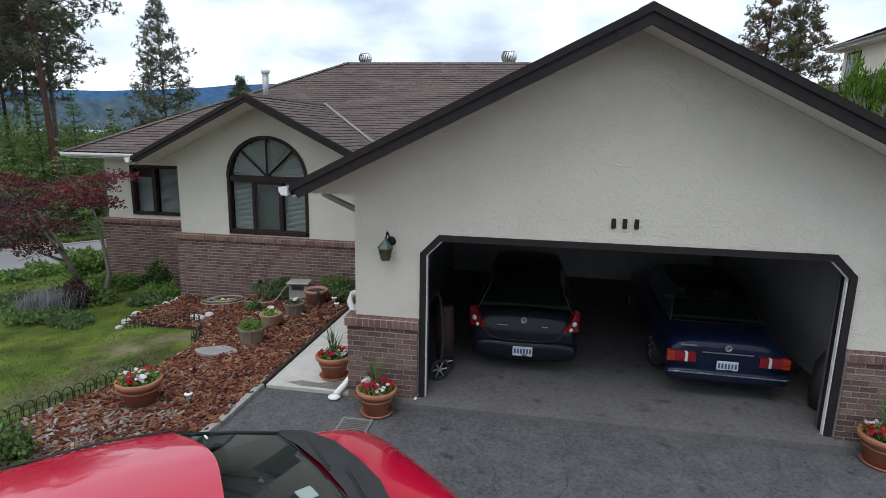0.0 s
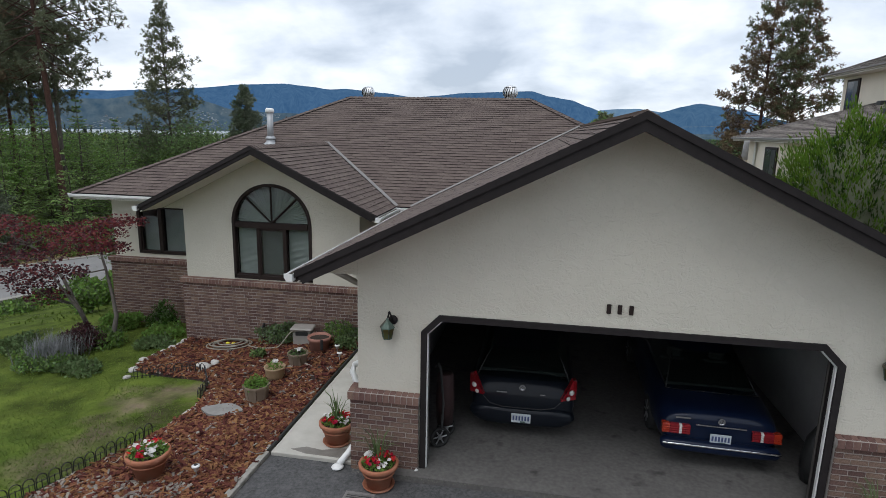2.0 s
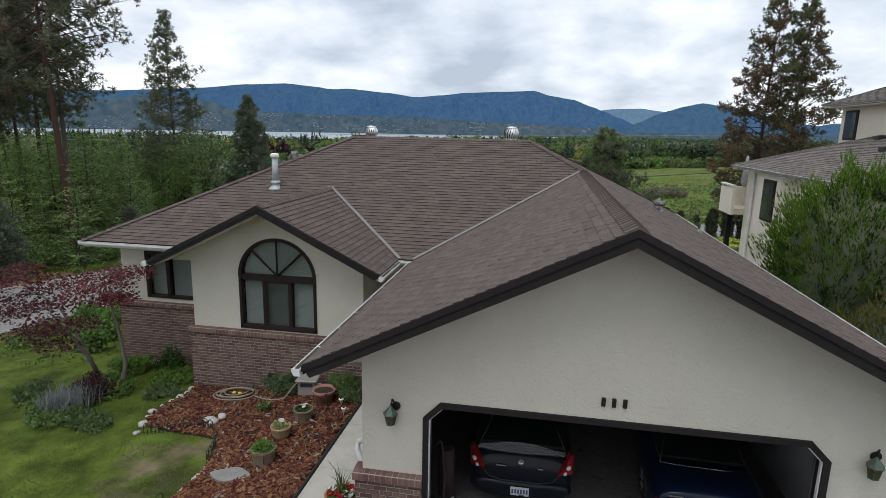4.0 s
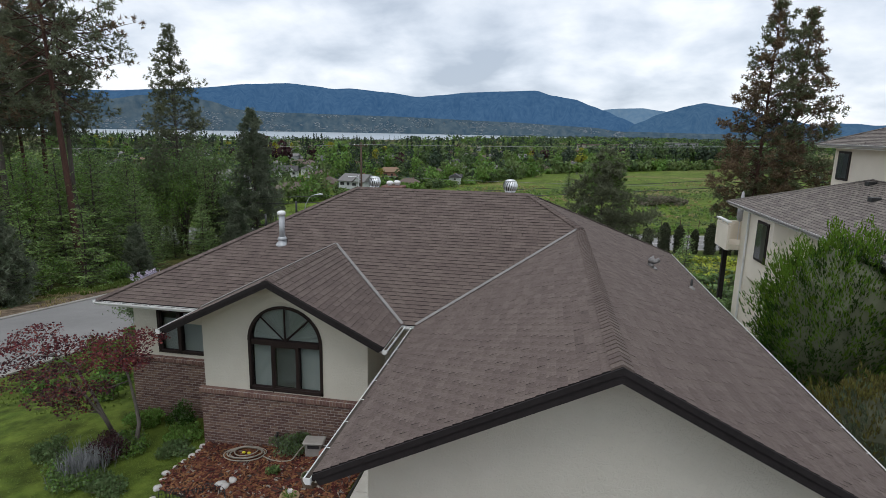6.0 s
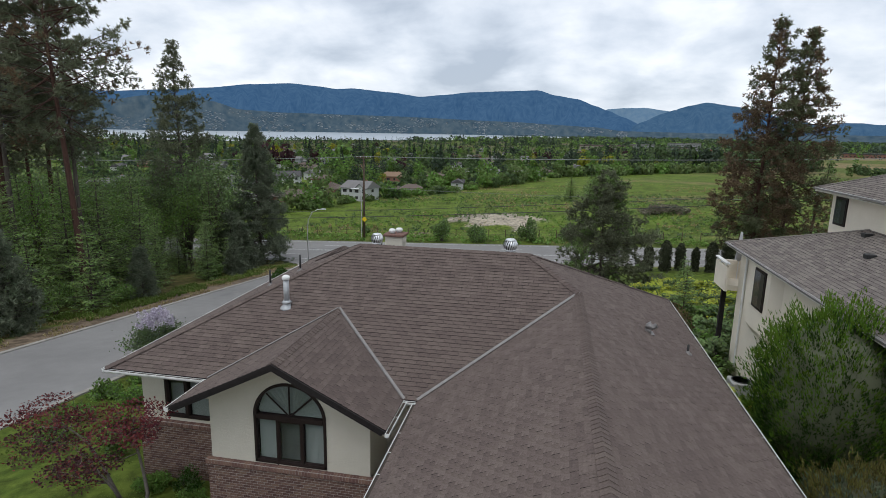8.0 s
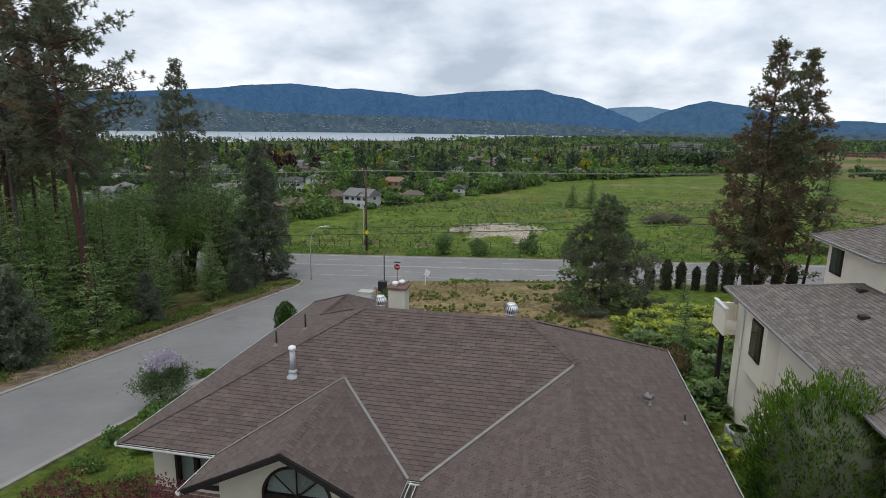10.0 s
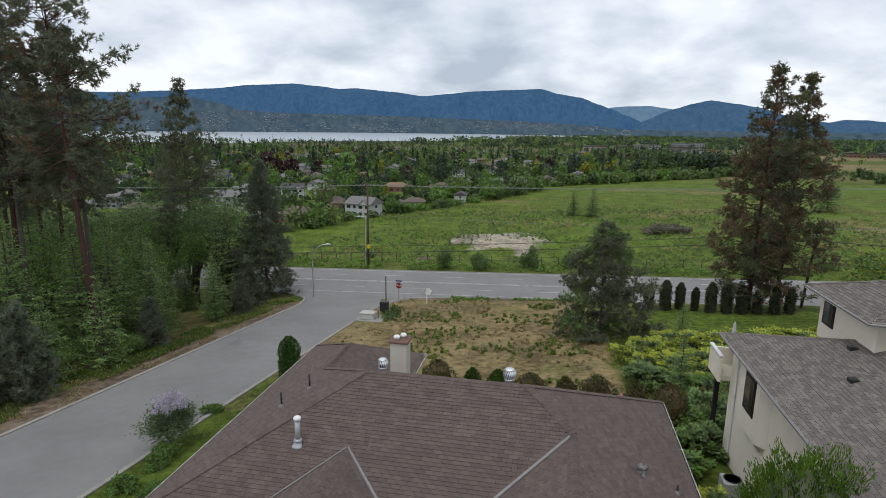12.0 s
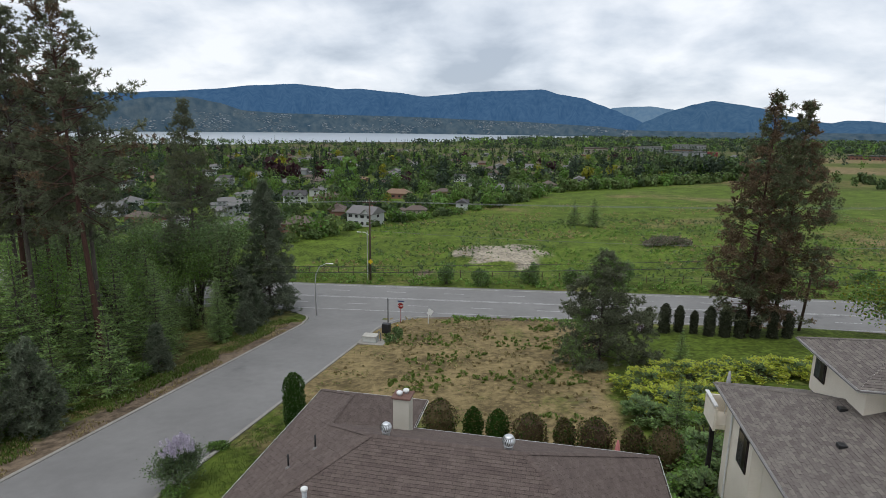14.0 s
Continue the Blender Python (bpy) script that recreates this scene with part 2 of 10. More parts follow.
M["bark"] = surface("reddish_pine_bark", (0.040, 0.019, 0.014), (0.085, 0.042, 0.030), 5, 0.95, 0.8, 14, distance=0.04, stretch=(2, 2, 0.4))
M["bark_grey"] = surface("grey_bark", (0.055, 0.045, 0.038), (0.11, 0.095, 0.08), 6, 0.95, 0.7, 20, distance=0.03, stretch=(2, 2, 0.4))
M["needle"] = leaf("pine_needles", (0.095, 0.108, 0.058), (0.17, 0.18, 0.095))
M["needle_dark"] = leaf("dark_pine_needles", (0.105, 0.118, 0.072), (0.185, 0.20, 0.122))
M["needle_rust"] = leaf("rusty_pine_needles", (0.12, 0.085, 0.052), (0.20, 0.138, 0.085))
M["needle_grey"] = leaf("grey_green_needles", (0.12, 0.142, 0.095), (0.20, 0.23, 0.155))
M["fir"] = leaf("fir_needles", (0.125, 0.195, 0.066), (0.225, 0.31, 0.11))
M["fir_dark"] = leaf("blue_green_fir_needles", (0.085, 0.115, 0.068), (0.15, 0.185, 0.11))
M["cedar"] = leaf("cedar_foliage", (0.022, 0.05, 0.010), (0.058, 0.115, 0.020), 0.75, 0.08)
M["juniper"] = leaf("golden_juniper", (0.28, 0.33, 0.035), (0.46, 0.48, 0.07))
M["green"] = leaf("green_leaves", (0.095, 0.175, 0.032), (0.19, 0.30, 0.066))
M["green_mid"] = leaf("dull_green_leaves", (0.075, 0.118, 0.045), (0.145, 0.20, 0.078))
M["maple"] = leaf("dark_red_leaves", (0.085, 0.020, 0.024), (0.20, 0.042, 0.044))
M["plum"] = leaf("purple_leaves", (0.045, 0.018, 0.024), (0.09, 0.036, 0.042))
M["lilac"] = leaf("lilac_flowers", (0.44, 0.39, 0.48), (0.64, 0.59, 0.67))
M["spring"] = leaf("fresh_fir_tips", (0.15, 0.245, 0.058), (0.26, 0.37, 0.10))
M["gold"] = leaf("yellow_green_leaves", (0.15, 0.16, 0.012), (0.28, 0.27, 0.03))
M["grass"] = leaf("lawn_grass", (0.078, 0.125, 0.020), (0.145, 0.195, 0.040), vary=0.2)
M["dry"] = leaf("dry_grass", (0.26, 0.21, 0.10), (0.38, 0.31, 0.16), vary=0.25)


# ---- mesh helpers ----
def link_mesh(name, bm, material, smooth=False):
    me = bpy.data.meshes.new(name)
    bm.to_mesh(me)
    bm.free()
    for mm in (material if isinstance(material, (list, tuple)) else [material]):
        me.materials.append(mm)
    if smooth:
        for p in me.polygons:
            p.use_smooth = True
    return me


def part(name, bm, material, parent, label="", smooth=False):
    """Links a bmesh as one mesh object under a thing or part."""
    ob = new(name, link_mesh(name, bm, material, smooth))
    if parent:
        ob.parent = parent
    return tagged(ob, label=label)


def raw(name, verts, faces, material, parent=None, label="", smooth=False):
    """The same from plain lists, for large meshes."""
    me = bpy.data.meshes.new(name)
    me.from_pydata(verts, [], faces)
    for mm in (material if isinstance(material, (list, tuple)) else [material]):
        me.materials.append(mm)
    if smooth:
        me.polygons.foreach_set("use_smooth", [True] * len(me.polygons))
    ob = new(name, me)
    if parent:
        ob.parent = parent
    return tagged(ob, label=label)


def thing(name, label, category, m=None, group="", kind=""):
    """An empty that carries the parts of a thing."""
    ob = new(name)
    ob.empty_display_size = 0.1
    if m is not None:
        ob.matrix_world = m
    return tagged(ob, label, category, group, kind)


def box(bm, x0, x1, y0, y1, z0, z1, bevel=0.0):
    vs = [bm.verts.new(p) for p in ((x0, y0, z0), (x1, y0, z0), (x1, y1, z0), (x0, y1, z0), (x0, y0, z1), (x1, y0, z1), (x1, y1, z1), (x0, y1, z1))]
    fs = [bm.faces.new([vs[i] for i in f]) for f in ((3, 2, 1, 0), (4, 5, 6, 7), (0, 1, 5, 4), (1, 2, 6, 5), (2, 3, 7, 6), (3, 0, 4, 7))]
    if bevel:
        es = list({e for f in fs for e in f.edges})
        bmesh.ops.bevel(bm, geom=es, offset=bevel, segments=1, affect="EDGES")
    return bm


def boxm(x0, x1, y0, y1, z0, z1, bevel=0.0):
    return box(bmesh.new(), x0, x1, y0, y1, z0, z1, bevel)


def prism(bm, pts, a, b, axis="y"):
    """A polygon, given in the two other axes, pulled from a to b along the axis."""
    def at(p, v):
        return {"x": (v, p[0], p[1]), "y": (p[0], v, p[1]), "z": (p[0], p[1], v)}[axis]
    lo = [bm.verts.new(at(p, a)) for p in pts]
    hi = [bm.verts.new(at(p, b)) for p in pts]
    bm.faces.new(lo)
    bm.faces.new(hi[::-1])
    k = len(pts)
    for i in range(k):
        bm.faces.new((lo[i], hi[i], hi[(i + 1) % k], lo[(i + 1) % k]))
    bmesh.ops.recalc_face_normals(bm, faces=bm.faces)
    return bm


def slab3(bm, pts, thick):
    """A flat polygon in space thickened downwards."""
    hi = [bm.verts.new(p) for p in pts]
    lo = [bm.verts.new((p[0], p[1], p[2] - thick)) for p in pts]
    k = len(pts)
    bm.faces.new(hi)
    bm.faces.new(lo[::-1])
    for i in range(k):
        bm.faces.new((hi[i], lo[i], lo[(i + 1) % k], hi[(i + 1) % k]))
    bmesh.ops.recalc_face_normals(bm, faces=bm.faces)
    return bm


def tube(bm, pts, r, sides=8, r_end=None, cap=True):
    """A round bar through points, tapered to r_end."""
    pts = [Vector(p) for p in pts]
    r_end = r if r_end is None else r_end
    rings, ref = [], None
    for i, p in enumerate(pts):
        d = (pts[min(i + 1, len(pts) - 1)] - pts[max(i - 1, 0)]).normalized()
        if ref is None:
            ref = Vector((0, 0, 1)) if abs(d.z) < 0.9 else Vector((1, 0, 0))
        u = d.cross(ref).normalized()
        v = d.cross(u).normalized()
        rr = r + (r_end - r) * i / max(1, len(pts) - 1)
        rings.append([bm.verts.new(p + (u * math.cos(6.28318 * k / sides) + v * math.sin(6.28318 * k / sides)) * rr) for k in range(sides)])
    for a, b in zip(rings, rings[1:]):
        for k in range(sides):
            bm.faces.new((a[k], a[(k + 1) % sides], b[(k + 1) % sides], b[k]))
    if cap:
        bm.faces.new(rings[0][::-1])
        bm.faces.new(rings[-1])
    return bm


def lathe(bm, profile, sides=20, centre=(0, 0, 0)):
    """A turned form: profile of (radius, height)."""
    cx, cy, cz = centre
    rings = [[bm.verts.new((cx + r * math.cos(6.28318 * k / sides), cy + r * math.sin(6.28318 * k / sides), cz + z)) for k in range(sides)] for r, z in profile]
    for a, b in zip(rings, rings[1:]):
        for k in range(sides):
            bm.faces.new((a[k], a[(k + 1) % sides], b[(k + 1) % sides], b[k]))
    if profile[0][0] > 1e-4:
        bm.faces.new(rings[0][::-1])
    if profile[-1][0] > 1e-4:
        bm.faces.new(rings[-1])
    return bm


def smooth01(a, b, v):
    t = min(1.0, max(0.0, (v - a) / (b - a)))
    return t * t * (3 - 2 * t)


# ---- ground ----
def road_level(x):
    return -7.2 + 0.035 * min(60.0, max(-80.0, x))


def ground_height(x, y):
    """A hillside that falls from the house to the main road, a field below it, and a plain down to the lake."""
    xc, yc = min(30.0, max(-45.0, x)), max(0.0, y)
    hill = 0.05 + 0.057 * xc - 0.105 * min(yc, 63.0)
    if x < -31:
        hill -= 0.04 * min(30.0, -31 - x)
    near = -0.1 - 0.05 * max(0.0, -2.3 - x) - 0.035 * max(0.0, min(8.0, y)) * smooth01(2.4, 6.0, -x)
    w = max(smooth01(5, 13, y), smooth01(9.5, 17, -x), smooth01(9, 16, x) * smooth01(2, 12, y))
    z = near + (hill - near) * w
    if y > 60:
        k = road_level(x)
        z = z + (k - z) * smooth01(60, 65, y)
        z -= 0.8 * smooth01(81, 95, y) + 3.6 * smooth01(90, 330, y) + 4.2 * smooth01(250, 650, y) + 3.6 * smooth01(600, 1100, y)
        z += (-7.2 - k) * smooth01(90, 400, y)
        z += 0.5 * noise.noise((x * 0.02, y * 0.02, 3.0)) * smooth01(90, 140, y) * (1 - smooth01(400, 700, y))
        z += 0.9 * smooth01(0.0, 1.1, 1 - ((x + 9) / 13) ** 2 - ((y - 107) / 12) ** 2)
    elif w > 0.5 and not (-29.6 < x < -17.6):
        z += 0.10 * noise.noise((x * 0.25, y * 0.25, 1.0)) * smooth01(0.5, 1.0, w)
    return z


def spaced(stops):
    """Coordinates with a spacing of its own on each stretch: (start, step), ..., (end, 0)."""
    out = []
    for (a, s), (b, _) in zip(stops, stops[1:]):
        k = max(1, round((b - a) / s))
        out += [a + (b - a) * i / k for i in range(k)]
    return out + [stops[-1][0]]


def band(v, a, b, soft):
    return smooth01(a - soft, a + soft, v) * (1 - smooth01(b - soft, b + soft, v))


def zone(x, y):
    """Dryness, bare earth, and lushness of the ground."""
    dry, bare, lush = 0.35, 0.0, 0.35
    lot = band(x, -18.4, 6.5, 0.8) * band(y, 21.5, 63, 1.5)
    dry += 0.36 * lot
    bare += 0.10 * lot + 0.16 * lot * band(x, -1, 7, 3) * band(y, 30, 46, 5)
    lawn_r = band(x, 8, 45, 0.8) * band(y, 44, 57.5, 0.8)
    lawn_l = band(x, -18.2, -2.6, 0.4) * band(y, -14, 30, 2.0)
    lush += 0.12 * lawn_r - 0.15 * lawn_l
    dry -= 0.26 * lawn_r + 0.30 * lawn_l
    verge_l = band(x, -31.5, -28.2, 0.5) * band(y, -30, 57, 2)
    bare += 0.9 * verge_l + 0.50 * band(x, -6.3, -3.9, 0.7) * band(y, -1.8, 2.6, 0.7) + 0.25 * band(x, -8.6, -6.3, 0.5) * band(y, 1.6, 5.5, 0.6)
    wood = smooth01(31, 33, -x) * band(y, -30, 66, 3)
    bare += 0.25 * wood
    dry += 0.1 * wood
    verge_m = band(y, 60.5, 63.8, 0.5) * smooth01(-16, -13, x)
    bare += 0.7 * verge_m
    field = smooth01(83, 88, y) * (1 - smooth01(290, 340, y))
    lush += 0.45 * field
    dry += -0.10 * field - 0.2 * field * smooth01(-5, -60, x)
    mound = 1 - ((x + 9.0) / 12) ** 2 - ((y - 107) / 12) ** 2 + 0.95 * noise.noise((x * 0.16, y * 0.22, 5))
    pale_heap = 0.85 * smooth01(-0.3, 0.9, mound)
    bare += 0.6 * band(x, -22, -19, 2) * band(y, 78, 92, 2) + 0.25 * band(x, -20, 6, 5) * band(y, 84, 96, 4)
    pale = max(0.0, 1 - ((x - 52) / 40) ** 2 - ((y - 235) / 18) ** 2)
    dry += 0.25 * smooth01(0, 0.6, pale)
    dry += 0.08 * band(y, 120, 190, 20) * smooth01(15, 60, x)
    dry += field * (0.32 * noise.noise((x * 0.035, y * 0.05, 2)) + 0.16 * noise.noise((x * 0.12, y * 0.16, 6)))
    lush += 0.3 * field * noise.noise((x * 0.06, y * 0.08, 11))
    dry += lot * 0.30 * noise.noise((x * 0.22, y * 0.22, 4))
    bare += lot * 0.30 * noise.noise((x * 0.13, y * 0.13, 14))
    dry += 0.28 * lawn_l * noise.noise((x * 0.5, y * 0.5, 8))
    plain = smooth01(330, 380, y)
    lush -= 0.30 * plain
    bare += 0.42 * plain + 0.40 * plain * noise.noise((x * 0.01, y * 0.01, 17))
    dry -= 0.05 * plain
    farms = plain * smooth01(0.22, 0.30, x / max(1.0, y)) * (1 - smooth01(900, 1000, y))
    bare -= 0.45 * farms
    lush += 0.35 * farms
    dry += farms * (0.25 + 0.7 * noise.noise((x * 0.007, y * 0.014, 23)))
    return (min(1, max(0, dry)), min(1, max(0, bare)), min(1, max(0, lush)), min(1, max(0, pale_heap)))


def ground_material():
    m = surface("mixed_ground", (0.042, 0.066, 0.010), (0.088, 0.114, 0.019), scale=2.2, rough=0.95, bump=0.5, bump_scale=26, distance=0.03, spec=0.1)
    n, l = m.node_tree.nodes, m.node_tree.links
    bs, co = n["Principled BSDF"], n["Texture Coordinate"]
    base = bs.inputs["Base Color"].links[0].from_socket
    at = n.new("ShaderNodeVertexColor")
    at.layer_name = "zone"
    sp = n.new("ShaderNodeSeparateColor")
    l.new(at.outputs["Color"], sp.inputs[0])

    def speck(scale, detail, loc):
        mp = n.new("ShaderNodeMapping")
        mp.inputs["Location"].default_value = loc
        l.new(co.outputs["Object"], mp.inputs[0])
        t = n.new("ShaderNodeTexNoise")
        t.inputs["Scale"].default_value, t.inputs["Detail"].default_value, t.inputs["Roughness"].default_value = scale, detail, 0.65
        l.new(mp.outputs[0], t.inputs["Vector"])
        return t.outputs["Fac"]

    def cover(under, channel, a, b, scale, gain):
        tone = n.new("ShaderNodeMix")
        tone.data_type = "RGBA"
        tone.inputs["A"].default_value, tone.inputs["B"].default_value = rgba(a), rgba(b)
        l.new(speck(scale * 2.3, 5, (5, 1, 0)), tone.inputs["Factor"])
        s = n.new("ShaderNodeMath")
        s.operation = "ADD"
        big_small = n.new("ShaderNodeMix")
        big_small.inputs["Factor"].default_value = 0.45
        l.new(speck(scale * 2.0, 10, (2, 7, 1)), big_small.inputs["A"])
        l.new(speck(scale * 0.11, 6, (9, 3, 1)), big_small.inputs["B"])
        l.new(big_small.outputs["Result"], s.inputs[0])
        l.new(channel, s.inputs[1])
        r = n.new("ShaderNodeMapRange")
        r.inputs["From Min"].default_value, r.inputs["From Max"].default_value = 0.98 - gain, 0.98 + gain
        l.new(s.outputs[0], r.inputs["Value"])
        x = n.new("ShaderNodeMix")
        x.data_type = "RGBA"
        l.new(under, x.inputs["A"])
        l.new(tone.outputs["Result"], x.inputs["B"])
        l.new(r.outputs[0], x.inputs["Factor"])
        return x.outputs["Result"]
    c = cover(base, sp.outputs["Blue"], (0.052, 0.090, 0.010), (0.116, 0.153, 0.025), 0.7, 0.13)
    c = cover(c, sp.outputs["Red"], (0.125, 0.094, 0.044), (0.24, 0.185, 0.092), 0.6, 0.12)
    c = cover(c, sp.outputs["Green"], (0.072, 0.052, 0.034), (0.205, 0.158, 0.112), 0.8, 0.10)
    c = cover(c, at.outputs["Alpha"], (0.15, 0.125, 0.09), (0.42, 0.375, 0.295), 0.9, 0.12)
    # clumps of taller and shorter growth
    hs = n.new("ShaderNodeHueSaturation")
    rr = n.new("ShaderNodeMapRange")
    rr.inputs["From Min"].default_value, rr.inputs["From Max"].default_value = 0.42, 0.58
    rr.inputs["To Min"].default_value, rr.inputs["To Max"].default_value = 0.50, 1.38
    two = n.new("ShaderNodeMix")
    two.inputs["Factor"].default_value = 0.45
    l.new(speck(1.7, 12, (4, 4, 4)), two.inputs["A"])
    l.new(speck(0.2, 9, (8, 1, 4)), two.inputs["B"])
    l.new(two.outputs["Result"], rr.inputs["Value"])
    l.new(rr.outputs[0], hs.inputs["Value"])
    l.new(c, hs.inputs["Color"])
    l.new(hs.outputs[0], bs.inputs["Base Color"])
    return m


def in_house(x, y):
    return -0.6 < x < 5.6 and 0.25 < y < 16 or -9.6 < x < 5.6 and 6.6 < y < 16 or -9.4 < x < -5 and 6.6 < y < 18.6


GX = spaced([(-4400, 400), (-900, 90), (-260, 20), (-90, 4), (-40, 1.2), (-12, 0.6), (9, 1.2), (45, 5), (110, 20), (300, 90), (900, 400), (4400, 0)])
GY = spaced([(-400, 60), (-60, 10), (-20, 1.5), (-4, 0.6), (24, 1.2), (100, 4), (200, 10), (420, 40), (900, 100), (1640, 30), (1760, 400), (4800, 0)])
gv, gf, gz = [], [], []
for gy in GY:
    for gx in GX:
        z = ground_height(gx, gy)
        if in_house(gx, gy):
            z -= 1.2
        if -27.0 < gx < -19.7 and -50 < gy < 63:
            z -= 0.25
        if 65.0 < gy < 76.2 and -480 < gx < 480:
            z -= 0.25
        if -2.6 < gx < 30 and -40 < gy < 0.3:
            z -= 0.12
        gv.append((gx, gy, z))
        gz.append(zone(gx, gy))
gw = len(GX)
for j in range(len(GY) - 1):
    for i in range(gw - 1):
        a = j * gw + i
        gf.append((a, a + 1, a + gw + 1, a + gw))
ground = raw("ground", gv, gf, ground_material(), smooth=True)
tagged(ground, "grassy hillside ground with dry patches and bare earth", "ground", kind="structure")
att = ground.data.color_attributes.new("zone", "FLOAT_COLOR", "POINT")
att.data.foreach_set("color", [c for z in gz for c in z])


def strip(name, xs, ys, lift, material, label, category):
    """A sheet of paving laid over the ground."""
    v, f = [], []
    for y in ys:
        for i, x in enumerate(xs):
            v.append((x, y, ground_height(x, y) + lift))
    k = len(xs)
    for j in range(len(ys) - 1):
        for i in range(k - 1):
            a = j * k + i
            f.append((a, a + 1, a + k + 1, a + k))
    return tagged(raw(name, v, f, material, smooth=True), label, category, kind="structure")


strip("road_side_street", spaced([(-28.4, 1.2), (-18.5, 0)]), spaced([(-60, 3), (63.9, 0)]), 0.018, M["road"], "pale grey asphalt side street running downhill", "road")
strip("road_main", spaced([(-480, 12), (-60, 3), (60, 12), (480, 0)]), spaced([(63.6, 1.2), (77.7, 0)]), 0.03, M["road"], "wide grey asphalt main road with white lane lines", "road")

# kerbs, lane lines
M["kerb"] = surface("worn_kerb_concrete", (0.21, 0.198, 0.175), (0.30, 0.285, 0.255), 4, 0.9, 0.4, 60, stain=(0.2, 0.18, 0.15), stain_at=0.62)
M["line"] = surface("worn_white_line", (0.34, 0.34, 0.33), (0.52, 0.52, 0.50), 6, 0.8, 0.2, 60, stain=(0.2, 0.195, 0.19), stain_at=0.55)


def kerb(name, pts, width, height, label):
    """A low kerb along a line of ground points: a real step with a face, top and back."""
    bm, prev = bmesh.new(), None
    for i, (x, y) in enumerate(pts):
        a, b = pts[max(0, i - 1)], pts[min(len(pts) - 1, i + 1)]
        d = Vector((b[0] - a[0], b[1] - a[1], 0)).normalized()
        s = Vector((-d.y, d.x, 0))
        z = ground_height(x, y)
        c = Vector((x, y, z))
        ring = [bm.verts.new(p) for p in (c - s * width / 2 + Vector((0, 0, -0.3)), c - s * width / 2 + Vector((0, 0, height * 0.8)), c - s * width * 0.35 + Vector((0, 0, height)),
                                          c + s * width / 2 + Vector((0, 0, height)), c + s * width / 2 + Vector((0, 0, -0.3)))]
        if prev:
            for k in range(4):
                bm.faces.new((prev[k], prev[k + 1], ring[k + 1], ring[k]))
        prev = ring
    bmesh.ops.recalc_face_normals(bm, faces=bm.faces)
    ob = new(name, link_mesh(name, bm, M["kerb"]))
    return tagged(ob, label, "kerb", kind="structure")


kerb("kerb_west", [(-28.5, y) for y in spaced([(-50, 2), (56, 0)])] + [(-28.8 - 3.2 * (1 - math.cos(a * 0.157)), 56 + 5.5 * math.sin(a * 0.157)) for a in range(1, 9)], 0.26, 0.10, "low worn concrete kerb along the side street")
kerb("kerb_east", [(-18.4, y) for y in spaced([(-50, 2), (54, 0)])] + [(-18.4 + 6 * (1 - math.cos(a * 0.157)), 54 + 8.5 * math.sin(a * 0.157)) for a in range(1, 10)], 0.24, 0.10, "low worn concrete kerb beside the lawn strip")
for yy in (70.4, 70.75):
    strip("lane_line_centre", spaced([(-300, 10), (300, 0)]), [yy, yy + 0.12], 0.045, M["line"], "worn painted centre line of the main road", "road marking")
for i in range(-14, 15):
    strip("lane_dash", spaced([(i * 9.0, 1), (i * 9.0 + 3.0, 0)]), [67.4, 67.53], 0.045, M["line"], "short worn white lane dash", "road marking")
    strip("lane_dash", spaced([(i * 9.0 + 4, 1), (i * 9.0 + 7.0, 0)]), [73.9, 74.03], 0.045, M["line"], "short worn white lane dash", "road marking")

# solid edge lines of the main road
for yy in (64.6, 76.7):
    strip("lane_line_edge", spaced([(-300, 10), (300, 0)]), [yy, yy + 0.12], 0.045, M["line"], "worn white edge line of the main road", "road marking")

# flared asphalt at the junction's two corners
for nm, cx, pts in (("west", -28.3, [(-28.5, 55.5)] + [(-28.6 - 3.2 * (1 - math.cos(a * 0.157)), 56 + 5.5 * math.sin(a * 0.157)) for a in range(1, 10)] + [(-34.5, 63.7)]),
                    ("east", -18.6, [(-18.4, 52.5), (-18.0, 55.0), (-17.2, 57.5), (-16.0, 59.6), (-14.2, 61.3), (-12.0, 62.4), (-8.0, 63.2), (-3.0, 63.7)])):
    v, f = [], []
    for px, py in pts:
        for k in range(7):
            x, y = px + (cx - px) * k / 6, py + (63.8 - py) * k / 6 * (1 if abs(px - cx) > 1.2 else k / 6)
            v.append((x, y, ground_height(x, y) + 0.03))
    for j in range(len(pts) - 1):
        for k in range(6):
            a = j * 7 + k
            f.append((a, a + 1, a + 8, a + 7))
    tagged(raw("road_corner_" + nm, v, f, M["road"], smooth=True), "flared grey asphalt corner of the junction", "road", kind="structure")

# driveway and front path
drive = bmesh.new()
dv = [[drive.verts.new((x, y, -0.10 + 0.012 * noise.noise((x * 0.6, y * 0.6, 0)))) for x in spaced([(-0.98, 0.6), (30, 0)])] for y in spaced([(-40, 1.2), (-0.02, 0)])]
for r0, r1 in zip(dv, dv[1:]):
    for i in range(len(r0) - 1):
        drive.faces.new((r0[i], r0[i + 1], r1[i + 1], r1[i]))
DRIVE = thing("driveway", "dark worn asphalt driveway with cracks and stains", "driveway", kind="structure")
part("asphalt", drive, M["asphalt"], DRIVE, smooth=True)
# asphalt tongue in front of the path, bounded by the bed's edging
bm = bmesh.new()
prism(bm, [(-0.98, -0.02), (-2.2, -0.02), (-2.28, -1.6), (-2.75, -4.2), (-3.4, -9.0), (-4.4, -40), (-0.98, -40)], -0.4, -0.104, "z")
part("asphalt_edge", bm, M["asphalt"], DRIVE)

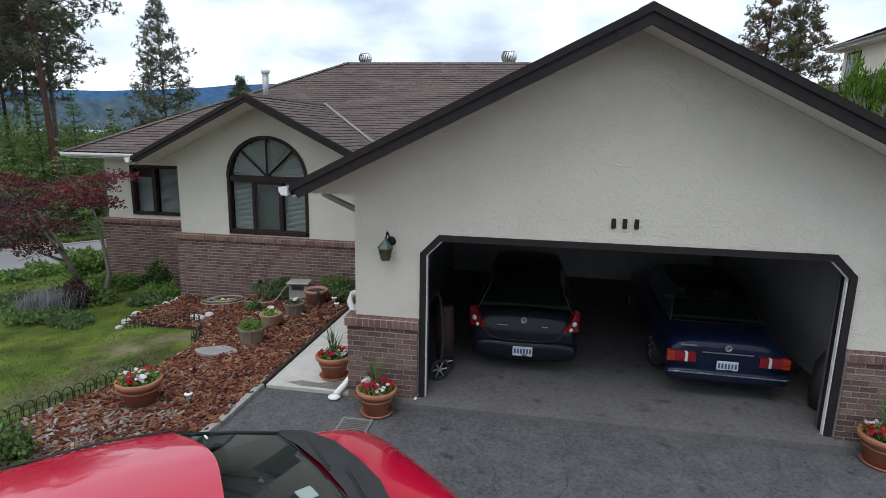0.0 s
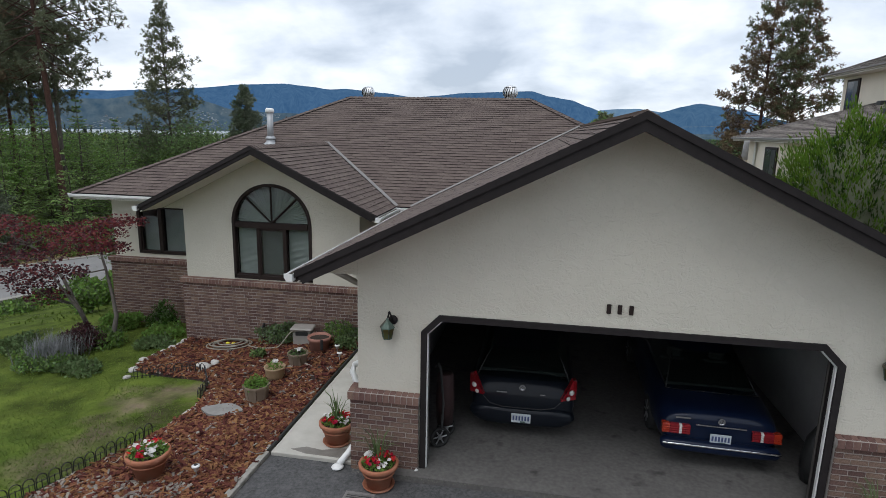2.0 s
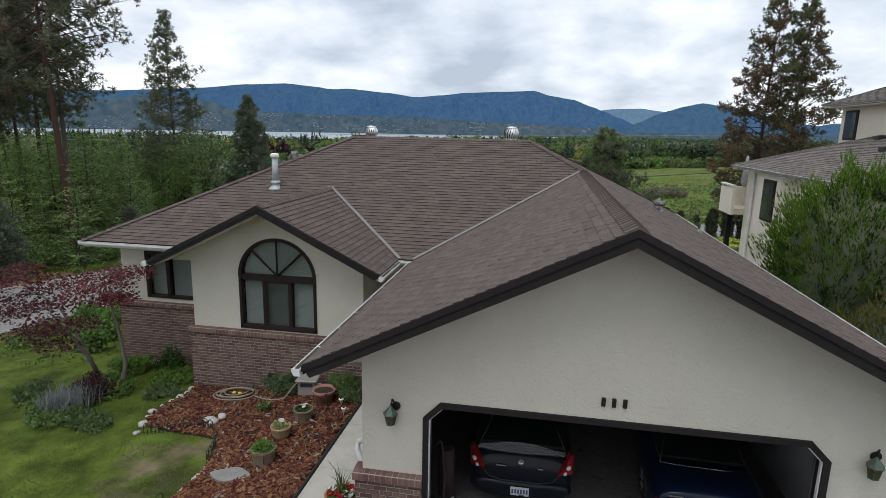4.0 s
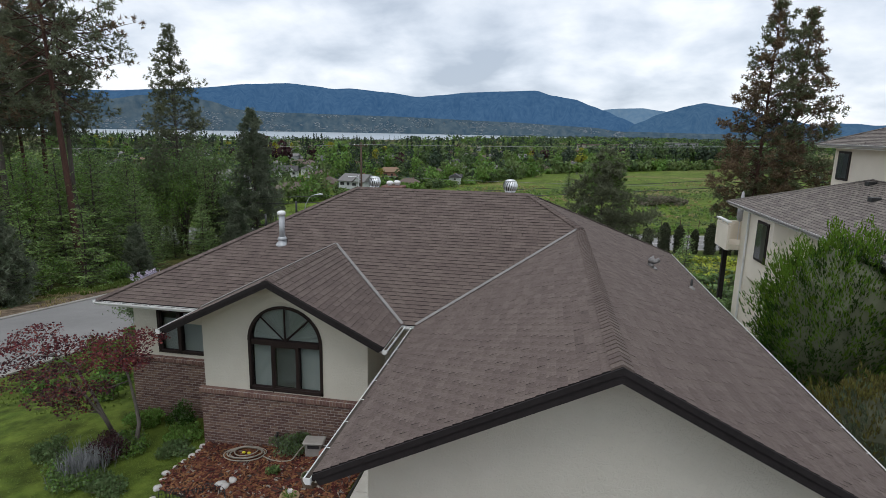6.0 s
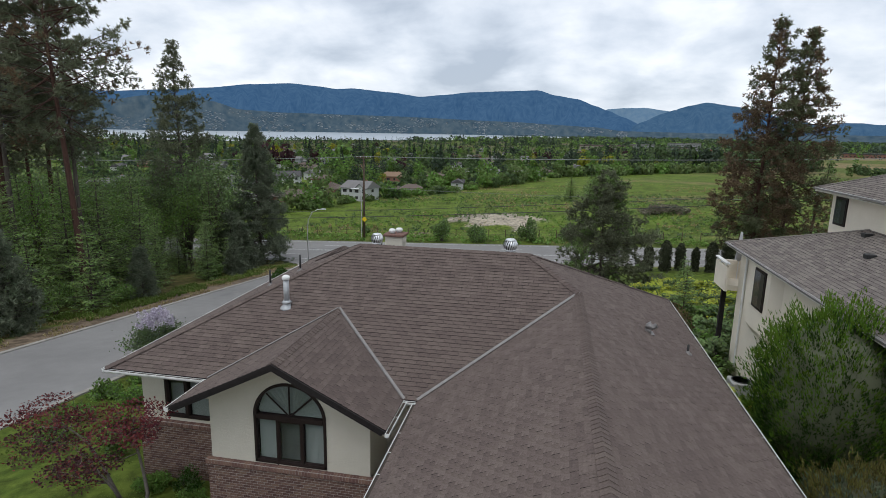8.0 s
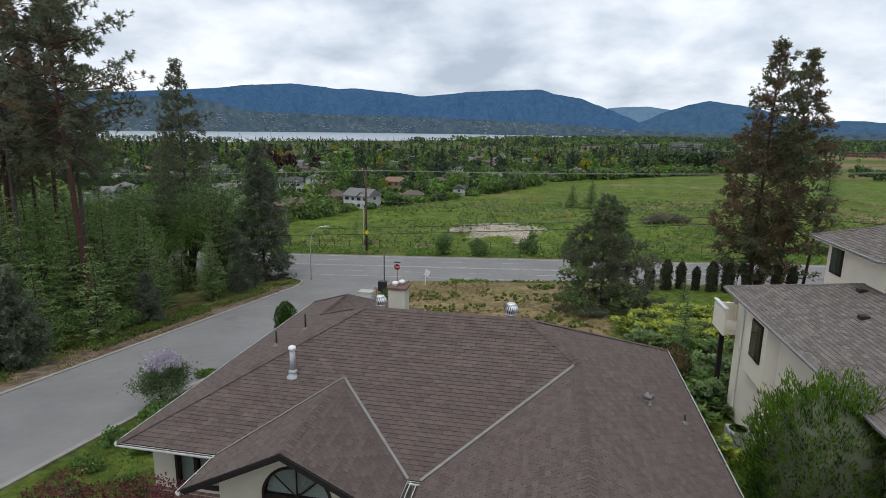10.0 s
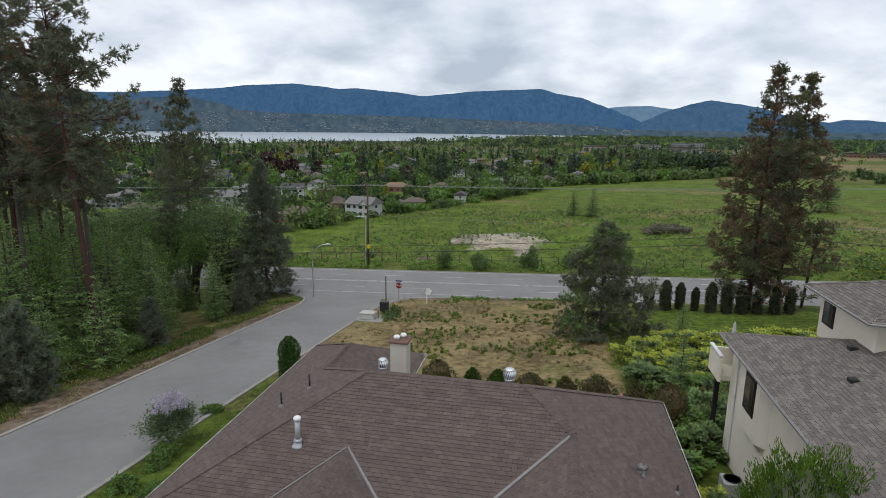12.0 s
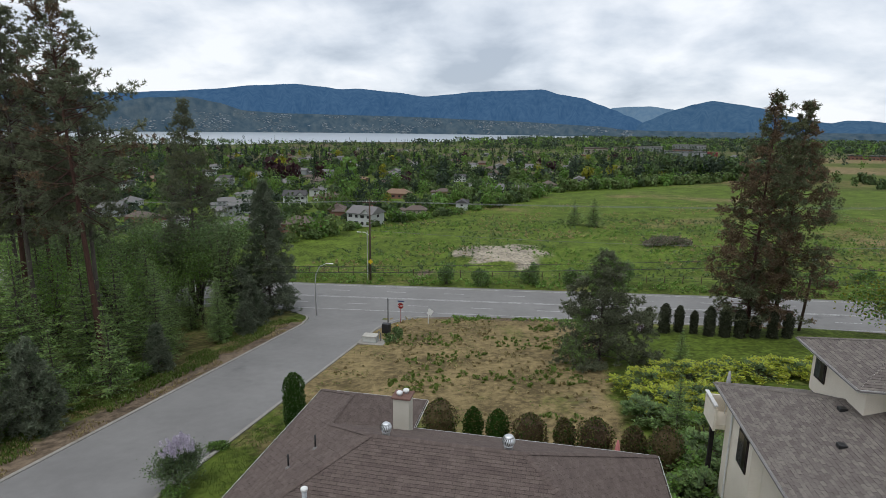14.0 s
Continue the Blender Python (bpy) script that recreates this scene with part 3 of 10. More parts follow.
# hairline cracks and tar seams in the driveway
rc = random.Random(31)
M["crack"] = surface("dark_tar_seam", (0.016, 0.016, 0.017), (0.030, 0.030, 0.031), 20, 0.8, 0.2, 60)
for x0, y0, ang, L in ((0.6, -0.6, -70, 1.7), (1.9, -0.45, -100, 1.4), (4.3, -0.5, -115, 1.5)):
    pts, a = [Vector((x0, y0, 0))], radians(ang)
    for _ in range(int(L / 0.08)):
        a += rc.gauss(0, 0.35)
        a += (radians(ang) - a) * 0.3
        pts.append(pts[-1] + Vector((math.cos(a), math.sin(a), 0)) * 0.08)
    v, f = [], []
    for i, p in enumerate(pts):
        d = (pts[min(i + 1, len(pts) - 1)] - pts[max(i - 1, 0)]).normalized()
        sd = Vector((-d.y, d.x, 0)) * rc.uniform(0.001, 0.0035)
        for q in (p - sd, p + sd):
            v.append((q.x, q.y, -0.093 + 0.012 * noise.noise((q.x * 0.6, q.y * 0.6, 0))))
        if i:
            f.append((2 * i - 2, 2 * i, 2 * i + 1, 2 * i - 1))
    raw("crack", v, f, M["crack"], DRIVE, "thin dark crack in the asphalt")

# ---- the house: roof geometry ----
S, EAVE = 0.495, 2.82
GRX, GRZ = 2.49, 4.775
P = {
    "ga": (GRX, -0.6, GRZ), "gl": (-1.46, -0.6, EAVE), "gr": (6.44, -0.6, EAVE), "vt": (GRX, 9.58, GRZ), "vb": (-1.46, 5.63, EAVE),
    "rr": (0.94, 11.13, 5.5425), "rl": (-4.79, 11.13, 5.5425), "br": (6.44, 16.63, EAVE), "fl": (-10.29, 5.63, EAVE),
    "da": (-4.5, 4.07, 4.15), "dp": (-4.5, 8.317, 4.15), "dl": (-7.187, 5.63, EAVE), "dr": (-1.813, 5.63, EAVE), "dfl": (-7.187, 4.07, EAVE), "dfr": (-1.813, 4.07, EAVE),
    "ws": (-7.4, 13.74, 4.25), "we": (-7.4, 16.62, 4.25), "wl": (-10.29, 19.52, EAVE), "wr": (-4.51, 19.52, EAVE), "wv": (-4.51, 16.63, EAVE),
}
PLANES = {
    "garage_west": ["gl", "vb", "vt", "ga"], "garage_east": ["ga", "vt", "rr", "br", "gr"],
    "front": ["fl", "dl", "dp", "dr", "vb", "vt", "rr", "rl"], "west": ["fl", "rl", "ws", "we", "wl"],
    "bay_west": ["dfl", "dl", "dp", "da"], "bay_east": ["da", "dp", "dr", "dfr"],
    "back": ["rl", "rr", "br", "wv", "ws"], "wing_east": ["ws", "we", "wr", "wv"], "wing_back": ["we", "wl", "wr"],
}
HOUSE = thing("house", "cream stucco and brick bungalow with brown shingle roof", "house")


def upward(pts):
    a, b, c = (Vector(pts[i]) for i in (0, 1, 2))
    n = (b - a).cross(c - a)
    return pts if n.z > 0 else pts[::-1]


def rows_on(pts, course):
    """Courses over a roof plane: for each, the stretches (left, right) at its lower and upper edge, with the plane's axes."""
    n = Vector((0, 0, 0))
    q = [Vector(p) for p in pts]
    for i in range(len(q)):
        n += (q[i] - q[0]).cross(q[(i + 1) % len(q)] - q[0])
    n.normalize()
    if n.z < 0:
        n = -n
    along = Vector((0, 0, 1)).cross(n).normalized()
    up = n.cross(along).normalized()
    o = min(q, key=lambda p: p.z)
    uv = [((p - o).dot(along), (p - o).dot(up)) for p in q]
    top = max(v for _, v in uv)
    out, k = [], 0
    while k * course < top - 0.01:
        a, b = k * course, min((k + 1) * course, top)
        m = (a + b) / 2
        cross = []
        for i in range(len(uv)):
            (u0, v0), (u1, v1) = uv[i], uv[(i + 1) % len(uv)]
            if (v0 <= m) != (v1 <= m):
                g = (u1 - u0) / (v1 - v0)
                cross.append((u0 + g * (m - v0), g))
        cross.sort()
        for (ul, gl), (ur, gr) in zip(cross[::2], cross[1::2]):
            out.append((a, b, ul + gl * (a - m), ur + gr * (a - m), ul + gl * (b - m), ur + gr * (b - m)))
        k += 1
    return o, along, up, n, out


def shingle_roof(parent, pts, material, near=None, course=0.143, width=0.305, seed=1, limit=300):
    """Lays shingles, each with its own butt edge: the ones in the near stretch are pieces, the rest one mesh."""
    rnd = random.Random(seed)
    o, along, up, n, rows = rows_on(pts, course)
    jv, jf, pieces = [], [], []
    for a, b, l0, r0, l1, r1 in rows:
        if r0 - l0 < 0.02 and r1 - l1 < 0.02:
            continue
        lo, hi = min(l0, l1), max(r0, r1)
        cuts = [lo]
        x = (math.floor(lo / width) - 1) * width + (0.5 * width if round(a / course) % 2 else 0.0) + rnd.uniform(-0.012, 0.012)
        while x < hi:
            x += width
            if lo + 0.04 < x < hi - 0.04:
                cuts.append(x)
        cuts.append(hi)
        for c0, c1 in zip(cuts, cuts[1:]):
            def cl(u, l, r):
                return min(max(u, l), r)
            q = [(cl(c0, l0, r0), a), (cl(c1, l0, r0), a), (cl(c1, l1, r1), b), (cl(c0, l1, r1), b)]
            if abs(q[1][0] - q[0][0]) + abs(q[2][0] - q[3][0]) < 0.02:
                continue
            t0, t1 = 0.0135 + rnd.uniform(-0.003, 0.003), 0.002
            gap = 0.003
            vs = []
            for (u, v), t, s in ((q[0], t0, 1), (q[1], t0, -1), (q[2], t1, -1), (q[3], t1, 1)):
                vs.append(o + along * (u + s * gap) + up * v + n * t)
            for (u, v), s in ((q[0], 1), (q[1], -1), (q[2], -1), (q[3], 1)):
                vs.append(o + along * (u + s * gap) + up * v - n * 0.004)
            faces = [(0, 1, 2, 3), (0, 4, 5, 1), (1, 5, 6, 2), (3, 7, 4, 0)]
            mid = (vs[0] + vs[2]) / 2
            if near and near(mid) and len(pieces) < limit:
                pieces.append((mid, [v - mid for v in vs], faces))
            else:
                k = len(jv)
                jv += [tuple(v) for v in vs]
                jf += [tuple(i + k for i in f) for f in faces]
    if jf:
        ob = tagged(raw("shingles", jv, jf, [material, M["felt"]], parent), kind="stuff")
        # butt and side faces near-black: cut edges, darkened for the courses' shadow lines
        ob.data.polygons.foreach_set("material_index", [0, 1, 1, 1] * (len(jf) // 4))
    return pieces


LATE = []  # pieces that are linked at the end
ROOF = {}
for i, (key, names) in enumerate(PLANES.items()):
    pts = upward([P[k] for k in names])
    bm = slab3(bmesh.new(), pts, 0.12)
    deck = part("roof_plane", bm, [M["felt"]], HOUSE, "shingled roof slope")
    ROOF[key] = deck
    near = None
    if key == "garage_west":
        near = lambda p: p.x > -0.9 and p.y < 3.2
    elif key == "garage_east":
        near = lambda p: p.x < 5.0 and p.y < 3.6
    elif key == "front":
        near = lambda p: -3.6 < p.x < 0.5 and p.y < 9.2
    elif key == "bay_east":
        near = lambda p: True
    # single shingles get the same painted shadow line on butt and sides
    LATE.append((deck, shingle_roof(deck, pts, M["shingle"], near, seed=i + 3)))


def cap_run(parent, a, b, wa, material, step=0.145, seed=5, pieces=True):
    """Folded cap shingles along a hip or ridge from a up to b; wa: the two directions down its sides."""
    a, b = Vector(a), Vector(b)
    d = (b - a)
    L = d.length
    d.normalize()
    s0, s1 = (Vector(w).normalized() * 0.15 for w in wa)
    up = Vector((0, 0, 1))
    rnd = random.Random(seed)
    out, k = [], int(L / step)
    for i in range(k):
        p = a + d * (i * L / k)
        q = a + d * ((i + 1) * L / k + 0.02)
        h0, h1 = 0.030 + rnd.uniform(0, 0.004), 0.017
        e = rnd.uniform(0.97, 1.03)
        vs = [p + s0 * e + up * (h0 - 0.004), p + up * h0, p + s1 * e + up * (h0 - 0.004), q + s0 * e + up * (h1 - 0.004), q + up * h1, q + s1 * e + up * (h1 - 0.004),
              p + s0 * e - up * 0.005, p + s1 * e - up * 0.005, p]
        c = (p + q) / 2
        out.append((c, [v - c for v in vs], [(0, 1, 4, 3), (1, 2, 5, 4), (6, 8, 1, 0), (8, 7, 2, 1)]))
    if pieces:
        return out
    jv, jf = [], []
    for c, vs, fs in out:
        o = len(jv)
        jv += [tuple(v + c) for v in vs]
        jf += [tuple(i + o for i in f) for f in fs]
    tagged(raw("cap_shingles", jv, jf, material, parent), kind="stuff")
    return []


CAPS = []
CAPS.append((ROOF["garage_east"], cap_run(ROOF["garage_east"], P["ga"], P["vt"], ((-1, 0, -S), (1, 0, -S)), M["shingle"])))
for a, b, w in (("fl", "rl", ((1, -1, 0), (-1, 1, 0))), ("vt", "rr", ((-1, -1, 0), (1, 1, 0))), ("rl", "rr", ((0, -1, -S), (0, 1, -S))),
                ("ws", "rl", ((1, 1, 0), (-1, -1, 0))), ("ws", "we", ((-1, 0, -S), (1, 0, -S))), ("da", "dp", ((-1, 0, -S), (1, 0, -S))), ("br", "rr", ((1, -1, 0), (-1, 1, 0))),
                ("wl", "we", ((-1, -1, 0), (1, 1, 0)))):
    def side(v, a=P[a], b=P[b]):
        # sideways direction dropped onto the slope
        v = Vector(v)
        return v if v.z else Vector((v.x, v.y, -0.30))
    cap_run(HOUSE, P[a], P[b], [side(v) for v in w], M["shingle"], pieces=False)

# valley flashing strips
for a, b, w in (("vb", "vt", 0.11), ("dr", "dp", 0.10), ("dl", "dp", 0.06)):
    pa, pb = Vector(P[a]), Vector(P[b])
    d = (pb - pa).normalized()
    sd = d.cross(Vector((0, 0, 1))).normalized() * w / 2
    bm = bmesh.new()
    up = Vector((0, 0, 0.016))
    v = [bm.verts.new(q) for q in (pa + sd + up + Vector((0, 0, 0.03)), pa + up, pa - sd + up + Vector((0, 0, 0.03)), pb + sd + up + Vector((0, 0, 0.03)), pb + up, pb - sd + up + Vector((0, 0, 0.03)))]
    bm.faces.new((v[0], v[1], v[4], v[3]))
    bm.faces.new((v[1], v[2], v[5], v[4]))
    part("valley_flashing", bm, M["flash"], HOUSE, "grey metal valley flashing")


def rake(a, b, y0, drop=0.24, thick=0.045):
    """A dark sloping barge board from a to b in the plane y = y0, with a thin trim board over it."""
    bm = bmesh.new()
    lo_a, lo_b = (a[0] + 0.10, a[2] - drop + 0.05) if a[2] < b[2] else (a[0], a[2] - drop), (b[0] - 0.10, b[2] - drop + 0.05) if b[2] < a[2] else (b[0], b[2] - drop)
    prism(bm, [lo_a, lo_b, (b[0], b[2] - 0.012), (a[0], a[2] - 0.012)], y0 - thick, y0)
    ob = part("barge_board", bm, M["fascia"], HOUSE, "dark brown barge board")
    bm = bmesh.new()
    prism(bm, [(a[0], a[2] - 0.075), (b[0], b[2] - 0.075), (b[0], b[2] + 0.012), (a[0], a[2] + 0.012)], y0 - thick - 0.02, y0 - thick)
    part("drip_edge", bm, M["fascia"], ob)
    return ob


rake((-1.45, 0, EAVE + 0.005), (GRX, 0, GRZ), -0.6, 0.20)
rake((GRX, 0, GRZ), (6.43, 0, EAVE + 0.005), -0.6, 0.20)
rake((-7.18, 0, EAVE + 0.003), (-4.5, 0, 4.15), 4.07, 0.165)
rake((-4.5, 0, 4.15), (-1.82, 0, EAVE + 0.003), 4.07, 0.165)


def gutter(a, b, out):
    """A white K-style gutter from a to b along an eave, with a hollow channel; out: the horizontal way it faces."""
    a, b, out = Vector(a), Vector(b), Vector(out)
    d = (b - a).normalized()
    prof = [(0.0, 0.0), (0.0, -0.088), (0.07, -0.088), (0.10, -0.04), (0.10, 0.0), (0.087, 0.0), (0.087, -0.036), (0.063, -0.076), (0.012, -0.076), (0.012, 0.0)]
    bm = bmesh.new()
    lo = [bm.verts.new(a + out * p + Vector((0, 0, q))) for p, q in prof]
    hi = [bm.verts.new(b + out * p + Vector((0, 0, q))) for p, q in prof]
    k = len(prof)
    for i in range(k):
        bm.faces.new((lo[i], lo[(i + 1) % k], hi[(i + 1) % k], hi[i]))
    bm.faces.new(lo)
    bm.faces.new(hi[::-1])
    bmesh.ops.recalc_face_normals(bm, faces=bm.faces)
    g = part("gutter", bm, M["gutter"], HOUSE, "white aluminium gutter")
    # dark strip added so the open channel's inside reads as shaded
    bm = bmesh.new()
    q = [bm.verts.new(e + out * p + Vector((0, 0, z))) for e in (a, b) for p, z in ((0.013, -0.075), (0.013, -0.012), (0.086, -0.014), (0.086, -0.045))]
    for fc in ((0, 1, 2, 3), (7, 6, 5, 4), (1, 5, 6, 2), (0, 4, 5, 1), (2, 6, 7, 3), (3, 7, 4, 0)):
        bm.faces.new([q[i] for i in fc])
    bmesh.ops.recalc_face_normals(bm, faces=bm.faces)
    part("leaf_litter", bm, M["mulch_litter"], g, "dark leaf litter in the gutter")
    for e, s in ((a, -1), (b, 1)):
        bm = bmesh.new()
        shape = ((-0.004, 0.006), (-0.004, -0.094), (0.073, -0.094), (0.106, -0.04), (0.106, 0.006))
        loft_a = [bm.verts.new(e + d * s * 0.003 + out * p + Vector((0, 0, q))) for p, q in shape]
        loft_b = [bm.verts.new(e + d * s * 0.012 + out * p + Vector((0, 0, q))) for p, q in shape]
        bm.faces.new(loft_a)
        bm.faces.new(loft_b)
        for i in range(5):
            j = (i + 1) % 5
            bm.faces.new((loft_a[i], loft_a[j], loft_b[j], loft_b[i]))
        bmesh.ops.recalc_face_normals(bm, faces=bm.faces)
        part("end_cap", bm, M["gutter"], g)
    L = (b - a).length
    for i in range(1, int(L / 0.8)):
        c = a + d * (i * 0.8)
        bm = tube(bmesh.new(), [c + Vector((0, 0, -0.01)), c + out * 0.10 + Vector((0, 0, -0.01))], 0.008, 5)
        part("hanger", bm, M["gutter"], g)
    return g


EZ = EAVE - 0.02
gutter((-1.46, -0.69, EZ), (-1.46, 5.5, EZ), (-1, 0, 0))
gutter((6.44, -0.69, EZ), (6.44, 16.63, EZ), (1, 0, 0))
gutter((-10.29, 5.63, EZ), (-7.19, 5.63, EZ), (0, -1, 0))
gutter((-1.80, 5.63, EZ), (-1.46, 5.63, EZ), (0, -1, 0))
gutter((-10.29, 5.63, EZ), (-10.29, 19.52, EZ), (-1, 0, 0))
gutter((-7.187, 3.99, EZ), (-7.187, 5.6, EZ), (-1, 0, 0))
gutter((-1.813, 3.99, EZ), (-1.813, 5.6, EZ), (1, 0, 0))
gutter((-4.51, 16.63, EZ), (-4.51, 19.52, EZ), (1, 0, 0))
gutter((-4.51, 16.63, EZ), (6.44, 16.63, EZ), (0, 1, 0))
gutter((-10.29, 19.52, EZ), (-4.51, 19.52, EZ), (0, 1, 0))


def board(name, x0, x1, y0, y1, z0, z1, mat, label="", parent=HOUSE, bevel=0.0):
    return part(name, boxm(x0, x1, y0, y1, z0, z1, bevel), mat, parent, label)


# sloping soffits under the gable overhangs
for rx, rz, ex, y0, y1 in ((GRX, GRZ, 3.93, -0.6, 0.0), (-4.5, 4.15, 2.67, 4.07, 4.87)):
    for sgn in (-1, 1):
        bm = bmesh.new()
        slab3(bm, upward([(rx, y0, rz - 0.135), (rx + sgn * ex, y0, rz - 0.135 - S * ex), (rx + sgn * ex, y1, rz - 0.135 - S * ex), (rx, y1, rz - 0.135)]), 0.018)
        part("rake_soffit", bm, M["soffit"], HOUSE, "pale sloping soffit")
# eave soffits, level under the overhangs
for x0, x1, y0, y1 in ((-1.44, -0.9, 0.02, 6.0), (5.87, 6.42, 0.02, 16.6), (-10.27, -7.2, 5.65, 6.25), (-10.27, -9.75, 6.25, 19.4), (-1.8, -0.9, 5.65, 6.25)):
    board("eave_soffit", x0, x1, y0, y1, EAVE - 0.15, EAVE - 0.125, M["soffit"], "white soffit panel")

# stucco returns that box in the eave ends
for xa, xb, y0, y1, rx, rz in ((-0.875, -1.445, 0.0, 0.25, GRX, GRZ), (5.855, 6.425, 0.0, 0.25, GRX, GRZ), (-6.685, -7.16, 4.87, 5.1, -4.5, 4.15), (-2.435, -1.84, 4.87, 5.1, -4.5, 4.15)):
    bm = bmesh.new()
    lo = EAVE - 0.155
    prism(bm, [(xa, lo), (xb, lo), (xb, rz - S * abs(xb - rx) - 0.155), (xa, rz - S * abs(xa - rx) - 0.155)], y0, y1)
    bmesh.ops.recalc_face_normals(bm, faces=bm.faces)
    part("eave_return", bm, M["stucco"], HOUSE)

# ---- the house: walls ----
W = 0.2


def under_roof(x):
    return GRZ - S * abs(x - GRX) - 0.155


# garage front with the wide door opening, whose top corners are cut off
OP = [(0.0, -0.3), (0.0, 1.96), (0.235, 2.20), (4.815, 2.20), (5.05, 1.96), (5.05, -0.3)]
bm = bmesh.new()
prism(bm, [(-0.87, -0.3), (-0.87, under_roof(-0.87)), (GRX, under_roof(GRX)), (5.85, under_roof(5.85)), (5.85, -0.3)] + OP[::-1], 0.0, W)
part("garage_front_wall", bm, M["stucco"], HOUSE, "cream stucco gable wall")
board("garage_west_wall", -0.87, -0.67, W, 6.3, -0.6, EAVE - 0.13, M["stucco"])
board("garage_east_wall", 5.65, 5.85, W, 16.1, -2.0, EAVE - 0.13, M["stucco"])
board("garage_back_wall", -0.67, 5.65, 7.2, 7.4, -0.4, EAVE + 0.4, M["drywall"], "unlit back wall of the garage")
board("garage_ceiling", -0.67, 5.65, W, 7.2, 2.62, 2.68, M["drywall"], "dull garage ceiling")
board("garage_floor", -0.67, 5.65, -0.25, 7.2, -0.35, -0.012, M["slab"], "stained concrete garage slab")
board("garage_lining", -0.67, -0.64, W, 7.2, -0.01, 2.62, M["drywall"])
board("garage_lining", 5.62, 5.65, W, 7.2, -0.01, 2.62, M["drywall"])


def bay_under(x):
    return 4.15 - S * abs(x + 4.5) - 0.155


# bay with the arched window: front wall with the opening cut through
BX0, BX1, BY = -6.68, -2.44, 4.87
WX0, WX1, WZ0, WZS = -5.45, -3.57, 1.13, 2.39
arch = [(WX0, WZ0), (WX0, WZS)] + [(-4.51 - 0.94 * math.cos(math.pi * i / 16), WZS + 0.91 * math.sin(math.pi * i / 16)) for i in range(1, 16)] + [(WX1, WZS), (WX1, WZ0)]
bm = bmesh.new()
prism(bm, [(BX0, 1.06), (BX0, bay_under(BX0)), (-4.5, bay_under(-4.5)), (WX0 + 0.94, bay_under(-4.5))][:3] + [(-4.5, 3.30)] + [(x, z) for x, z in arch[:9][::-1]] + [(WX0, 1.06)], BY, BY + W)
prism(bm, [(-4.5, bay_under(-4.5)), (BX1, bay_under(BX1)), (BX1, 1.06), (WX1, 1.06)] + [(x, z) for x, z in arch[9:][::-1]] + [(-4.5, 3.30)], BY, BY + W)
prism(bm, [(WX0, 1.06), (WX0, WZ0), (WX1, WZ0), (WX1, 1.06)], BY, BY + W)
part("bay_front_wall", bm, M["stucco"], HOUSE, "cream stucco gable wall with arched opening")
board("bay_west_wall", BX0, BX0 + W, BY + W, 6.3, -0.9, bay_under(BX0), M["stucco"])
board("bay_east_wall", BX1 - W, BX1, BY + W, 6.3, -0.9, bay_under(BX1), M["stucco"])
# left wing front wall with its window, and the outer walls
LX0, LY = -9.72, 6.28
bm = bmesh.new()
W2 = (-8.97, -7.45, 1.23, 2.47)
for x0, x1, z0, z1 in ((LX0, W2[0], 1.06, EAVE - 0.13), (W2[1], BX0, 1.06, EAVE - 0.13), (W2[0], W2[1], 1.06, W2[2]), (W2[0], W2[1], W2[3], EAVE - 0.13)):
    box(bm, x0, x1, LY, LY + W, z0, z1)
part("front_wall", bm, M["stucco"], HOUSE, "cream stucco wall")
board("west_wall", LX0, LX0 + W, LY + W, 19.0, -3.2, EAVE - 0.13, M["stucco"])
board("entry_wall", BX1 - 0.0, -0.87, 6.3, 6.5, -0.6, EAVE - 0.13, M["stucco"])
board("back_wall", -4.9, 5.65, 15.9, 16.1, -3.2, EAVE - 0.13, M["stucco"])
board("wing_back_wall", LX0 + W, -5.1, 18.8, 19.0, -3.2, EAVE - 0.13, M["stucco"])
board("wing_east_wall", -5.3, -5.1, 16.1, 18.8, -3.2, EAVE - 0.13, M["stucco"])
# near-black board behind the windows, painted for the dark of an unlit room
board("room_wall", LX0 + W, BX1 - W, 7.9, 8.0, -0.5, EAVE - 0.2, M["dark"])


